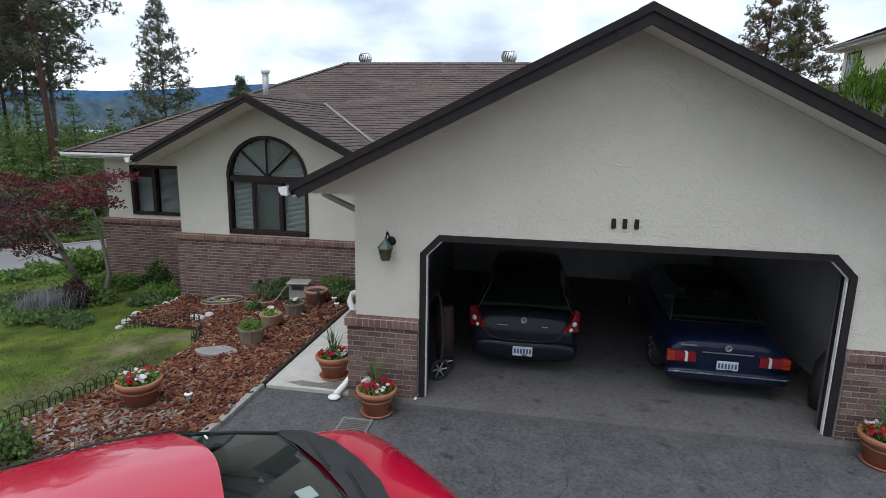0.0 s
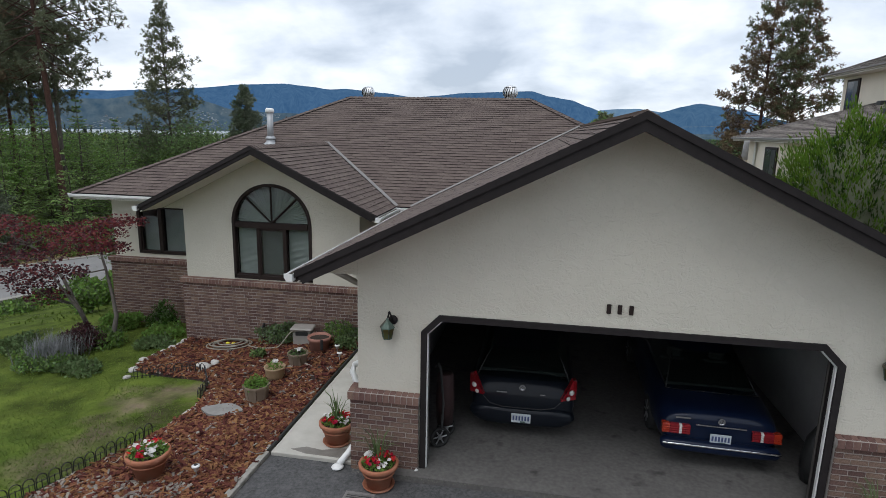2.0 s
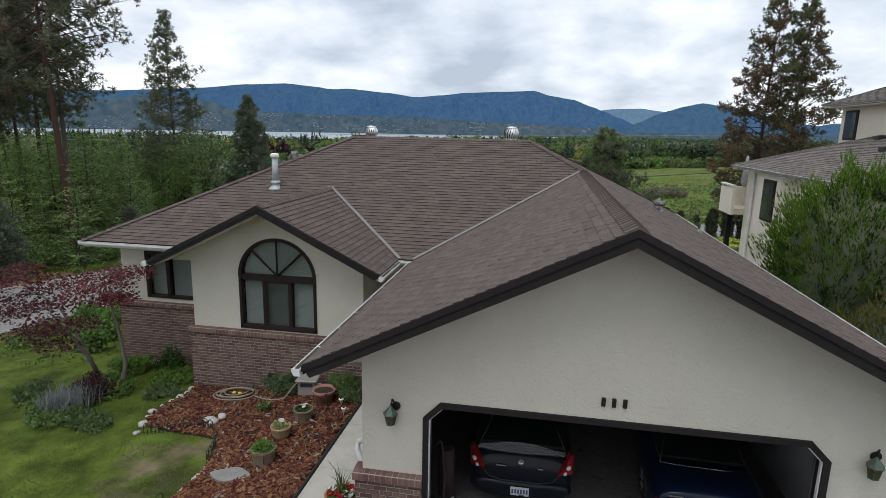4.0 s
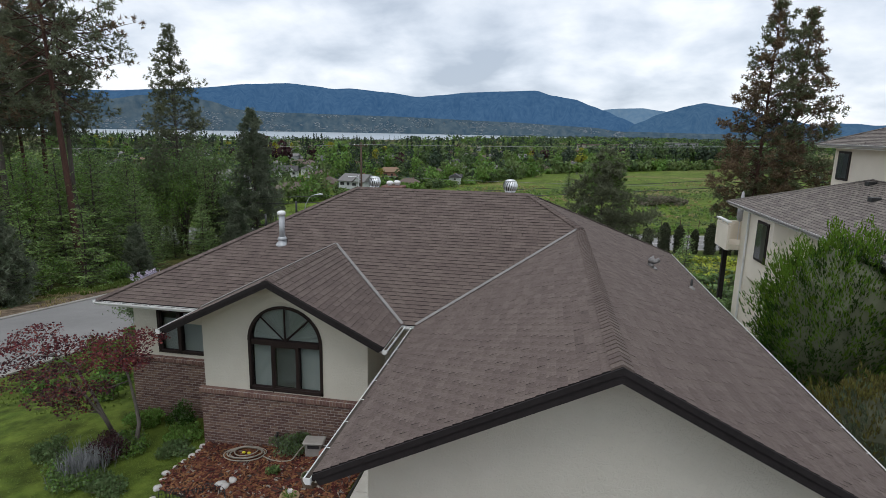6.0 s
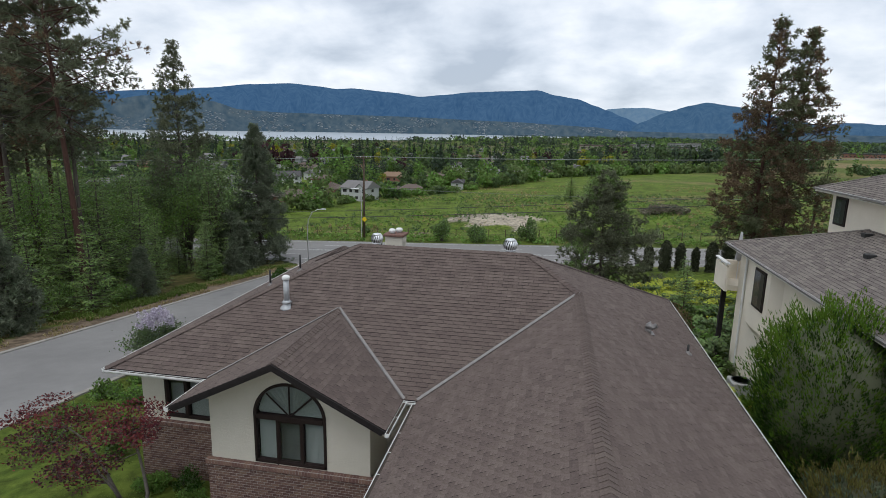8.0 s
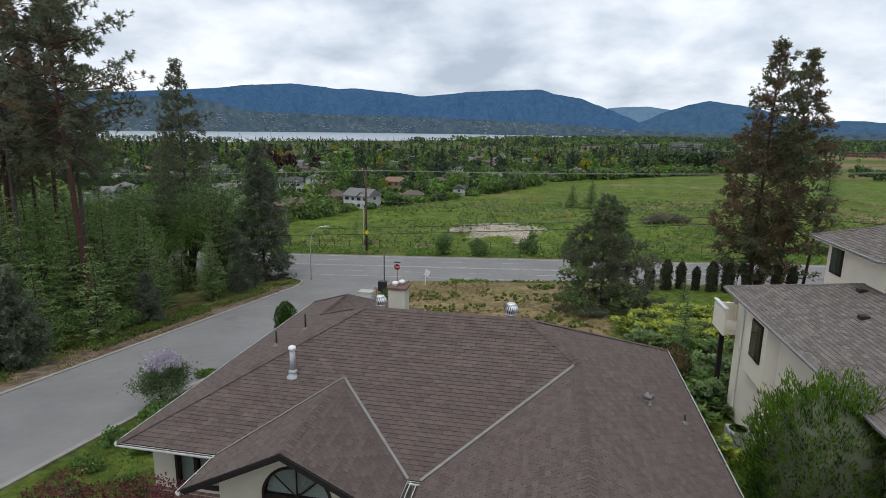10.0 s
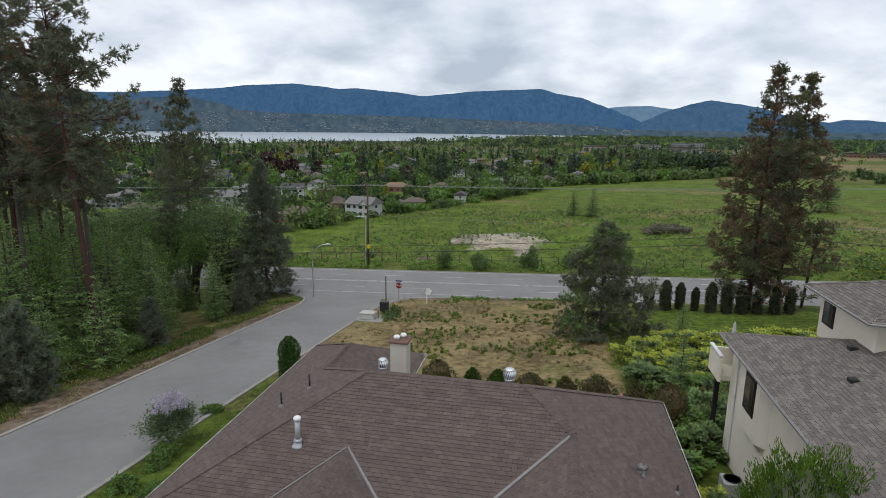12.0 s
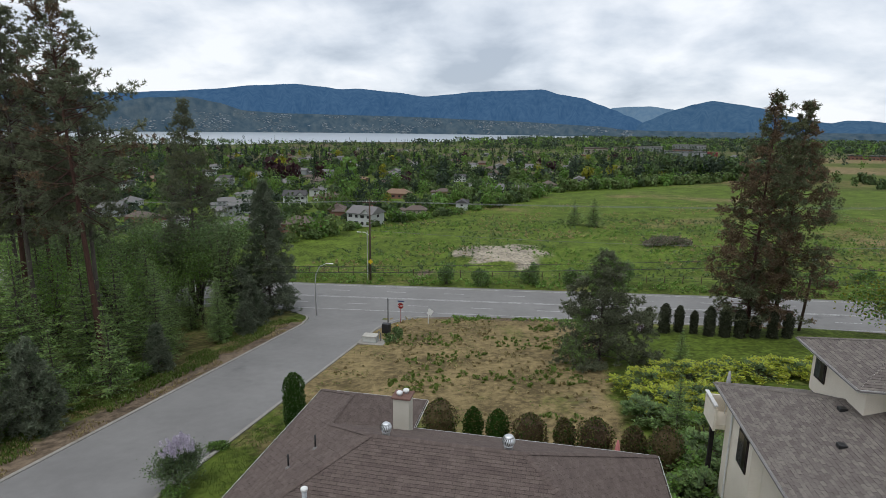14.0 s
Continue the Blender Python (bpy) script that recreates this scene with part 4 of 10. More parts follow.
# ---- brickwork ----
def brick_wall(x0, x1, y, z0, z1, label, near=None, west_return=0.0, limit=300, seed=1):
    """A running-bond veneer that faces -y: a mortar backing with each brick proud of it."""
    rnd = random.Random(seed)
    wall = part("brick_wall", boxm(x0 + 0.006, x1 - 0.006, y + 0.008, y + 0.098, z0, z1), M["mortar"], HOUSE, label)
    rows = int(round((z1 - z0) / 0.0735))
    h = (z1 - z0) / rows
    jv, jf, out = [], [], []
    for r in range(rows):
        x = x0 - (0.0975 if r % 2 else 0.0) - rnd.uniform(0, 0.03)
        while x < x1 - 0.01:
            a, b = max(x0, x + 0.006), min(x1, x + 0.189)
            x += 0.195
            if b - a < 0.03:
                continue
            p = rnd.uniform(-0.002, 0.003)
            q = [(a, y - p, z0 + r * h + 0.008), (b, y - p, z0 + r * h + 0.008), (b, y - p, z0 + (r + 1) * h - 0.008), (a, y - p, z0 + (r + 1) * h - 0.008)]
            vs = [Vector(v) for v in q] + [Vector((v[0], y + 0.02, v[2])) for v in q]
            fs = [(0, 1, 2, 3), (0, 4, 5, 1), (1, 5, 6, 2), (2, 6, 7, 3), (3, 7, 4, 0)]
            c = (vs[0] + vs[6]) / 2
            if (near is None or near(c)) and len(out) < limit:
                out.append((c, [v - c for v in vs], fs))
            else:
                k = len(jv)
                jv += [tuple(v) for v in vs]
                jf += [tuple(i + k for i in f) for f in fs]
    if jf:
        tagged(raw("bricks", jv, jf, M["brick"], wall), kind="stuff")
    LATE.append((wall, out, M["brick"], "brick"))
    return wall


def brick_cap(wall, x0, x1, y0, y1, z0, z1, seed=2):
    """A row of cap bricks on edge with a pale sloped top."""
    rnd = random.Random(seed)
    out = []
    k = max(2, int(round((x1 - x0) / 0.082)))
    w = (x1 - x0) / k
    for i in range(k):
        a, b = x0 + i * w + 0.004, x0 + (i + 1) * w - 0.004
        p = rnd.uniform(-0.002, 0.003)
        vs = [Vector(v) for v in ((a, y0 - p, z0), (b, y0 - p, z0), (b, y0 - p, z1 - 0.02), (a, y0 - p, z1 - 0.02), (a, y1, z0), (b, y1, z0), (b, y1, z1), (a, y1, z1))]
        c = (vs[0] + vs[6]) / 2
        out.append((c, [v - c for v in vs], [(0, 1, 2, 3), (0, 4, 5, 1), (1, 5, 6, 2), (2, 6, 7, 3), (3, 7, 4, 0)]))
    LATE.append((wall, out, M["brick_cap"], "cap_brick"))
    part("cap_mortar", boxm(x0 + 0.003, x1 - 0.003, y0 + 0.006, y1, z0 + 0.003, z1 - 0.016), M["mortar"], wall)


w1 = brick_wall(-6.76, -0.9, 4.78, -0.65, 0.95, "mottled brown brick wall below the bay", near=lambda c: -5.6 < c.x < -2.4, seed=4)
brick_cap(w1, -6.80, -0.9, 4.735, 4.872, 0.95, 1.075)
w2 = brick_wall(-9.82, -6.74, 6.18, -1.1, 0.98, "mottled brown brick wall", near=lambda c: c.z > -0.75, seed=5)
brick_cap(w2, -9.86, -6.7, 6.135, 6.285, 0.98, 1.10)
w3 = brick_wall(-0.96, -0.012, -0.09, -0.12, 0.95, "mottled brown brick pier", seed=6)
brick_cap(w3, -0.99, 0.0, -0.125, 0.002, 0.95, 1.075)
w4 = brick_wall(5.062, 5.95, -0.09, -0.12, 0.97, "mottled brown brick pier", seed=7)
brick_cap(w4, 5.05, 5.98, -0.125, 0.002, 0.97, 1.09)
# side returns of the piers and the lower walls behind
board("pier_return", -0.96, -0.87, 0.01, 0.14, -0.12, 0.95, M["brick"], "brown brick side of the garage")
board("pier_return", 5.85, 5.95, 0.01, 9.0, -0.4, 0.95, M["brick"])
board("cap_return", -0.99, -0.87, 0.004, 0.16, 0.95, 1.07, M["brick_cap"])
board("bay_return", -6.76, -6.68, 4.88, 6.17, -0.9, 0.95, M["brick"])

# ---- garage door frame ----
FR = [(0.0, -0.1), (0.0, 1.96), (0.235, 2.20), (4.815, 2.20), (5.05, 1.96), (5.05, -0.1)]
IN = [(0.078, -0.1), (0.078, 1.93), (0.267, 2.12), (4.783, 2.12), (4.972, 1.93), (4.972, -0.1)]
for i in range(5):
    bm = bmesh.new()
    prism(bm, [FR[i], FR[i + 1], IN[i + 1], IN[i]], -0.035, 0.16)
    part("door_casing", bm, M["fascia"], HOUSE, "dark brown garage door casing")
M["white"] = surface("white_plastic", (0.62, 0.62, 0.60), (0.72, 0.72, 0.70), 6, 0.45, 0.05, stain=(0.45, 0.43, 0.38), stain_at=0.66)
for i, (dx, dz) in ((0, (0.016, 0)), (1, (0.012, -0.012)), (3, (-0.012, -0.012)), (4, (-0.016, 0))):
    bm = bmesh.new()
    a, b = IN[i], IN[i + 1]
    prism(bm, [a, b, (b[0] + dx, b[1] + dz), (a[0] + dx, a[1] + dz)], 0.0, 0.05)
    part("weather_strip", bm, M["white"], HOUSE, "white weather strip")
M["door"] = surface("brown_garage_door", (0.05, 0.043, 0.04), (0.08, 0.07, 0.064), 4, 0.6, 0.1)
DOOR = thing("garage_door", "raised brown overhead garage door under the ceiling", "garage door")
for i in range(4):
    part("door_panel", boxm(0.12, 4.93, 0.30 + i * 0.56, 0.84 + i * 0.56, 2.26 + 0.05 * min(1, i), 2.30 + 0.05 * min(1, i), 0.008), M["door"], DOOR)
part("bottom_seal", boxm(0.12, 4.93, 0.27, 0.31, 2.10, 2.29, 0.01), M["fascia"], DOOR, "dark rubber bottom seal")
part("lift_handle", tube(bmesh.new(), [(2.2, 0.25, 2.14), (2.25, 0.22, 2.12), (2.5, 0.22, 2.12), (2.55, 0.25, 2.14)], 0.012, 6), M["galv"], DOOR)
for x in (0.06, 4.99):
    part("track", tube(bmesh.new(), [(x, 0.22, 0.0), (x, 0.22, 1.9), (x, 0.35, 2.25), (x, 2.7, 2.34)], 0.018, 6), M["door"], DOOR, "dark steel door track")

# dark bars on the gable in place of the numerals
for i, x in enumerate((2.345, 2.475, 2.61)):
    b = board("number_bar", x - 0.026, x + 0.026, -0.03, -0.005, 2.385, 2.505, M["frame"], "small black number bar", bevel=0.006)

# ---- wall lanterns ----
M["copper"] = surface("verdigris_copper", (0.06, 0.10, 0.085), (0.12, 0.15, 0.12), 30, 0.5, 0.3, 60, metal=0.5, stain=(0.09, 0.055, 0.03), stain_at=0.52)
M["amber"] = surface("amber_green_glass", (0.16, 0.10, 0.03), (0.12, 0.14, 0.06), 9, 0.2, 0.1, spec=0.5)


def lantern(x):
    t = thing("wall_lantern", "small copper wall lantern with amber glass panes", "lantern", pose(x, 0.0, 2.04), group="garage wall lanterns")
    bm = lathe(bmesh.new(), [(0.0, -0.03), (0.05, -0.03), (0.062, -0.012), (0.062, 0.0)], 16)
    bmesh.ops.rotate(bm, verts=bm.verts, matrix=Matrix.Rotation(radians(90), 3, "X"))
    bmesh.ops.translate(bm, verts=bm.verts, vec=(0.05, -0.02, 0.05))
    part("backplate", bm, M["fascia"], t, smooth=True)
    arm = [(0.05, -0.03, 0.05)] + [(0.03 - 0.012 * i * 0.3, -0.06 - 0.05 * math.sin(i * 0.52), 0.13 + 0.055 * math.sin(i * 0.65)) for i in range(5)] + [(0.0, -0.12, 0.08)]
    part("arm", tube(bmesh.new(), arm, 0.011, 8), M["fascia"], t, "black gooseneck arm", smooth=True)
    part("hood", lathe(bmesh.new(), [(0.105, -0.025), (0.10, -0.012), (0.025, 0.075), (0.012, 0.10), (0.0, 0.105)], 6, (0, -0.12, 0)), M["copper"], t)
    for k in range(6):
        a, b = k * math.pi / 3, (k + 1) * math.pi / 3
        bm = bmesh.new()
        q = [(0.082 * math.cos(a), 0.082 * math.sin(a), -0.028), (0.082 * math.cos(b), 0.082 * math.sin(b), -0.028), (0.056 * math.cos(b), 0.056 * math.sin(b), -0.165), (0.056 * math.cos(a), 0.056 * math.sin(a), -0.165)]
        f = bm.faces.new([bm.verts.new((u, v - 0.12, w)) for u, v, w in q])
        bmesh.ops.solidify(bm, geom=[f], thickness=0.004)
        part("pane", bm, M["amber"], t)
        part("rib", tube(bmesh.new(), [(0.086 * math.cos(a), 0.086 * math.sin(a) - 0.12, -0.02), (0.058 * math.cos(a), 0.058 * math.sin(a) - 0.12, -0.17)], 0.006, 5), M["copper"], t)
    part("base", lathe(bmesh.new(), [(0.062, -0.165), (0.062, -0.178), (0.02, -0.19), (0.0, -0.19)], 6, (0, -0.12, 0)), M["copper"], t)
    return t


L1 = lantern(-0.43)
copy_thing(L1, pose(5.47, 0.0, 2.04))

# ---- windows ----


def blind(x0, x1, y, z0, z1, parent, step=0.028):
    v, f = [], []
    k = int((z1 - z0) / step)
    for i in range(k):
        z = z0 + i * step
        o = len(v)
        v += [(x0, y, z), (x1, y, z), (x1, y + 0.022, z + step * 0.80), (x0, y + 0.022, z + step * 0.80), (x0, y + 0.003, z), (x1, y + 0.003, z)]
        f += [(o, o + 1, o + 2, o + 3), (o + 4, o, o + 1, o + 5)]
    return raw("blind", v, f, M["blind"], parent, "white slatted blind, lowered")


def pane(x0, x1, y, z0, z1, parent):
    ob = raw("pane", [(x0, y, z0), (x1, y, z0), (x1, y, z1), (x0, y, z1)], [(0, 1, 2, 3)], M["glass"], parent)
    ob.visible_shadow = False
    return ob


def bars(parent, rects, y0, y1, mat="frame", name="frame_bar"):
    for x0, x1, z0, z1 in rects:
        part(name, boxm(x0, x1, y0, y1, z0, z1, 0.006), M[mat], parent)


WIN = thing("window_arched", "tall arched window in dark brown frame with blinds", "window", kind="structure")
fo, fi = [], []
cx = -4.51
for i in range(25):
    a = math.pi * i / 24
    fo.append((cx - 0.955 * math.cos(a), WZS + 0.925 * math.sin(a)))
    fi.append((cx - 0.885 * math.cos(a), WZS + 0.855 * math.sin(a)))
for i in range(0, 24, 4):
    bm = bmesh.new()
    prism(bm, fo[i:i + 5] + fi[i:i + 5][::-1], BY - 0.035, BY + 0.10)
    part("arch_segment", bm, M["frame"], WIN)
bars(WIN, [(WX0 - 0.015, WX0 + 0.055, WZ0, WZS), (WX1 - 0.055, WX1 + 0.015, WZ0, WZS), (WX0 - 0.015, WX1 + 0.015, WZ0 - 0.02, WZ0 + 0.07), (WX0 + 0.07, WX1 - 0.07, WZS - 0.09, WZS + 0.04),
           (-4.87, -4.80, WZ0 + 0.06, WZS - 0.08), (-4.22, -4.15, WZ0 + 0.06, WZS - 0.08)], BY - 0.03, BY + 0.10)
bars(WIN, [(-4.815, -4.77, WZ0 + 0.06, WZS - 0.09), (-4.25, -4.205, WZ0 + 0.06, WZS - 0.09), (-4.81, -4.21, WZ0 + 0.06, WZ0 + 0.11), (-4.81, -4.21, WZS - 0.14, WZS - 0.09)], BY - 0.01, BY + 0.03, "frame", "sash_bar")
bars(WIN, [(-5.39, -4.86, WZ0 + 0.06, WZ0 + 0.10), (-4.16, -3.63, WZ0 + 0.06, WZ0 + 0.10)], BY + 0.0, BY + 0.05, "frame", "sash_bar")
part("latch", boxm(-4.85, -4.82, BY - 0.055, BY - 0.03, WZ0 - 0.03, WZ0 + 0.05, 0.004), M["frame"], WIN)
for s in (-1, 0, 1):
    a = s * radians(47)
    d = Vector((math.sin(a), 0, math.cos(a)))
    p0, p1 = Vector((cx, BY + 0.02, WZS + 0.03)), Vector((cx, BY + 0.02, WZS + 0.03)) + d * (0.83)
    part("muntin", tube(bmesh.new(), [p0, p1], 0.024, 4), M["frame"], WIN)
# pleated fan curtain behind the half-round light
v, f = [], []
for i in range(161):
    a = math.pi * i / 160
    w = 0.022 * math.sin(i * 1.9) + 0.010 * math.sin(i * 0.7)
    for r in (0.05, 0.45, 0.87):
        v.append((cx - r * math.cos(a), BY + 0.14 + w * r / 0.5, WZS + 0.02 + r * 0.96 * math.sin(a)))
for i in range(160):
    for k in (0, 1):
        f.append((i * 3 + k, i * 3 + k + 1, i * 3 + k + 4, i * 3 + k + 3))
raw("fan_curtain", v, f, M["curtain"], WIN, "pleated white fan curtain", smooth=True)
blind(-5.38, -4.86, BY + 0.12, WZ0 + 0.05, WZS - 0.02, WIN)
blind(-4.16, -3.63, BY + 0.12, WZ0 + 0.05, WZS - 0.02, WIN)
blind(-4.82, -4.2, BY + 0.16, WZ0 + 0.05, WZS - 0.02, WIN)
part("insect_screen", boxm(-4.77, -4.25, BY + 0.002, BY + 0.004, WZ0 + 0.1, WZS - 0.13), glass("dark_mesh", (0.82, 0.84, 0.84), 0.85, 0.4), WIN, "dark insect screen").visible_shadow = False
pane(-5.38, -4.87, BY + 0.06, WZ0 + 0.08, WZS - 0.08, WIN)
pane(-4.15, -3.64, BY + 0.06, WZ0 + 0.08, WZS - 0.08, WIN)
pane(-4.80, -4.22, BY + 0.05, WZ0 + 0.08, WZS - 0.08, WIN)
raw("arched_pane", [(cx - 0.86 * math.cos(math.pi * i / 24), BY + 0.06, WZS + 0.03 + 0.82 * math.sin(math.pi * i / 24)) for i in range(25)], [tuple(range(25))], M["glass"], WIN).visible_shadow = False

WIN2 = thing("window_side", "brown framed sliding window with blind half behind glass", "window", kind="structure")
x0, x1, z0, z1 = W2
bars(WIN2, [(x0 - 0.02, x0 + 0.07, z0, z1), (x1 - 0.07, x1 + 0.02, z0, z1), (x0 - 0.02, x1 + 0.02, z0 - 0.02, z0 + 0.06), (x0 - 0.02, x1 + 0.02, z1 - 0.06, z1 + 0.02), (-8.37, -8.27, z0, z1)], LY - 0.035, LY + 0.10)
bars(WIN2, [(x0 + 0.06, x0 + 0.10, z0 + 0.05, z1 - 0.05), (-8.40, -8.36, z0 + 0.05, z1 - 0.05)], LY + 0.0, LY + 0.05, "frame", "sash_bar")
blind(-8.27, x1 - 0.05, LY + 0.13, z0 + 0.02, z1 - 0.02, WIN2)
blind(x0 + 0.05, -8.37, LY + 0.16, z0 + 0.02, z0 + 0.95, WIN2)
pane(x0 + 0.06, -8.36, LY + 0.06, z0 + 0.05, z1 - 0.05, WIN2)
pane(-8.28, x1 - 0.06, LY + 0.06, z0 + 0.05, z1 - 0.05, WIN2)

# ---- downspouts ----
M["spout"] = surface("grey_brown_downspout", (0.20, 0.18, 0.16), (0.27, 0.25, 0.22), 6, 0.5, 0.05)
DS = part("downspout", tube(bmesh.new(), [(-1.50, 0.55, 2.72), (-1.50, 0.55, 2.60), (-1.05, 0.50, 2.42), (-0.925, 0.48, 2.36), (-0.925, 0.48, 1.25)], 0.042, 8), M["spout"], HOUSE, "painted metal downspout", smooth=True)
part("elbow_pipe", tube(bmesh.new(), [(-0.925, 0.48, 1.28), (-0.97, 0.46, 1.25), (-1.06, 0.42, 1.22), (-1.09, 0.40, 1.12), (-1.02, 0.36, 0.98), (-0.93, 0.30, 0.85), (-0.92, 0.26, 0.3), (-0.98, 0.2, 0.14), (-1.06, 0.06, 0.02), (-1.13, -0.12, -0.05)], 0.045, 10), M["white"], HOUSE, "white plastic drain pipe", smooth=True)
part("pipe_shoe", lathe(bmesh.new(), [(0.06, 0.0), (0.085, 0.015), (0.085, 0.03), (0.05, 0.05)], 14, (-1.14, -0.14, -0.098)), M["white"], HOUSE, smooth=True)
part("drain_stub", tube(bmesh.new(), [(-0.02, -0.08, 0.0), (-0.05, -0.14, -0.06), (-0.07, -0.2, -0.075)], 0.022, 8), M["white"], HOUSE, "short white drain stub", smooth=True)

# ---- roof fittings ----
FLUE = thing("flue_pipe", "galvanised flue pipe with white cap on the roof", "vent pipe", pose(-6.14, 8.27, 4.10))
part("flashing", lathe(bmesh.new(), [(0.22, -0.08), (0.2, -0.02), (0.12, 0.05), (0.11, 0.12)], 16), M["zinc"], FLUE, smooth=True)
part("storm_collar", lathe(bmesh.new(), [(0.13, 0.11), (0.15, 0.13), (0.10, 0.20)], 16), M["zinc"], FLUE, smooth=True)
part("pipe", lathe(bmesh.new(), [(0.085, 0.0), (0.085, 0.86)], 16), M["zinc"], FLUE, smooth=True)
part("cap", lathe(bmesh.new(), [(0.10, 0.84), (0.12, 0.86), (0.12, 0.93), (0.08, 0.965), (0.0, 0.97)], 16), M["white"], FLUE, "white domed cap", smooth=True)


def turbine(x, y, z):
    t = thing("turbine_vent", "silver turbine vent with curved vanes on the ridge", "roof vent", pose(x, y, z) @ Matrix.Scale(1.12, 4), group="ridge turbine vents")
    part("base", lathe(bmesh.new(), [(0.2, -0.22), (0.13, -0.03), (0.125, 0.10), (0.15, 0.13)], 16), M["galv"], t, smooth=True)
    # dark core painted for the shade between the vanes
    part("core", lathe(bmesh.new(), [(0.11, 0.13), (0.11, 0.36)], 12), M["dark"], t)
    for k in range(18):
        a0 = 2 * math.pi * k / 18
        bm, prev = bmesh.new(), None
        for i in range(7):
            u = i / 6
            r = 0.13 + 0.05 * math.sin(math.pi * u)
            a = a0 + 0.35 * u
            z1 = 0.14 + 0.25 * u
            cur = [bm.verts.new((r * math.cos(a), r * math.sin(a), z1)), bm.verts.new(((r + 0.012) * math.cos(a + 0.24), (r + 0.012) * math.sin(a + 0.24), z1))]
            if prev:
                bm.faces.new((prev[0], prev[1], cur[1], cur[0]))
            prev = cur
        part("vane", bm, M["galv"], t, smooth=True)
    part("top", lathe(bmesh.new(), [(0.15, 0.38), (0.11, 0.42), (0.0, 0.435)], 16), M["galv"], t, smooth=True)
    return t


T1 = turbine(-4.28, 11.45, 5.42)
copy_thing(T1, pose(0.30, 11.45, 5.42, 0, 0, 17) @ Matrix.Scale(1.12, 4))


def pipe(x, y, z, h, r, mat, label):
    t = thing("plumbing_vent", label, "vent pipe", pose(x, y, z))
    part("pipe", lathe(bmesh.new(), [(r, -0.1), (r, h), (r * 0.8, h), (r * 0.8, h - 0.1)], 10), mat, t, smooth=True)
    part("boot", lathe(bmesh.new(), [(r * 3.4, -0.05), (r * 3.2, 0.0), (r * 1.4, 0.05), (r * 1.2, 0.09)], 12), M["flash"], t, smooth=True)
    return t


M["abs"] = surface("black_plastic_pipe", (0.012, 0.012, 0.012), (0.022, 0.022, 0.022), 8, 0.5, 0.05)
for x, y, h in ((-7.93, 10.72, 0.55), (-7.23, 11.65, 0.58), (5.68, 9.55, 0.27)):
    z = 2.82 + S * (x + 10.29) if x < 0 else GRZ - S * (x - GRX)
    pipe(x, y, z, h, 0.035, M["abs"], "black plastic plumbing vent pipe on the roof")
GV = thing("gooseneck_vent", "small galvanised gooseneck vent on the roof", "roof vent", pose(4.52, 9.5, GRZ - S * (4.52 - GRX)))
part("flange", boxm(-0.16, 0.16, -0.16, 0.16, -0.09, -0.02), M["flash"], GV)
part("neck", lathe(bmesh.new(), [(0.09, -0.05), (0.09, 0.16)], 14), M["flash"], GV, smooth=True)
part("hood", tube(bmesh.new(), [(0.0, 0, 0.12), (0.01, 0, 0.2), (0.06, 0, 0.24), (0.13, 0, 0.21), (0.16, 0, 0.14)], 0.10, 12), M["flash"], GV, smooth=True)

CH = thing("chimney", "white stuccoed chimney with brown cap and two flues", "chimney", pose(-4.62, 15.15, 3.2))
part("shaft", boxm(-0.36, 0.36, -0.34, 0.34, -0.9, 1.95, 0.01), M["stucco"], CH)
part("cap", boxm(-0.43, 0.43, -0.41, 0.41, 1.95, 2.05, 0.02), M["brick_cap"], CH, "brown chimney cap")
for x, y in ((-0.12, -0.12), (0.10, 0.16)):
    fl = part("flue", lathe(bmesh.new(), [(0.10, 2.05), (0.10, 2.12)], 14, (x, y, 0)), M["galv"], CH, smooth=True)
    part("flue_cap", lathe(bmesh.new(), [(0.12, 2.11), (0.14, 2.13), (0.14, 2.19), (0.09, 2.24), (0.0, 2.245)], 16, (x, y, 0)), M["white"], fl, "white round flue cap", smooth=True)
# soffit vents along the rakes of the garage gable
for i in range(9):
    for s in (-1, 1):
        x = GRX + s * (0.35 + i * 0.42)
        part("soffit_vent", boxm(x - 0.015, x + 0.015, -0.06, -0.03, GRZ - S * abs(x - GRX) - 0.145, GRZ - S * abs(x - GRX) - 0.119), M["fascia"], HOUSE)


# ---- cars ----
M["tyre"] = surface("black_rubber", (0.012, 0.012, 0.012), (0.022, 0.022, 0.021), 12, 0.85, 0.3, 60)
M["alloy"] = surface("alloy_wheel", (0.30, 0.30, 0.31), (0.42, 0.42, 0.43), 6, 0.35, 0.05, metal=0.8)
M["chrome"] = surface("chrome", (0.75, 0.75, 0.77), (0.82, 0.82, 0.83), 3, 0.12, 0, metal=1.0)
M["orange_lens"] = surface("orange_lens", (0.30, 0.025, 0.010), (0.38, 0.04, 0.014), 20, 0.15, 0.1, 60, coat=0.6)
M["red_lens"] = surface("red_lens", (0.17, 0.006, 0.010), (0.25, 0.011, 0.016), 20, 0.15, 0.1, 60, coat=0.6)
M["amber_lens"] = surface("amber_lens", (0.55, 0.17, 0.02), (0.62, 0.22, 0.03), 20, 0.15, 0.1, 60, coat=0.6)
M["clear_lens"] = surface("clear_lens", (0.55, 0.52, 0.50), (0.70, 0.68, 0.66), 20, 0.12, 0.1, 60, coat=0.6)
M["plate"] = surface("white_plate", (0.40, 0.43, 0.45), (0.50, 0.53, 0.55), 6, 0.5, 0)
M["plate_bar"] = surface("dark_blue_bar", (0.03, 0.05, 0.12), (0.05, 0.07, 0.16), 6, 0.5, 0)
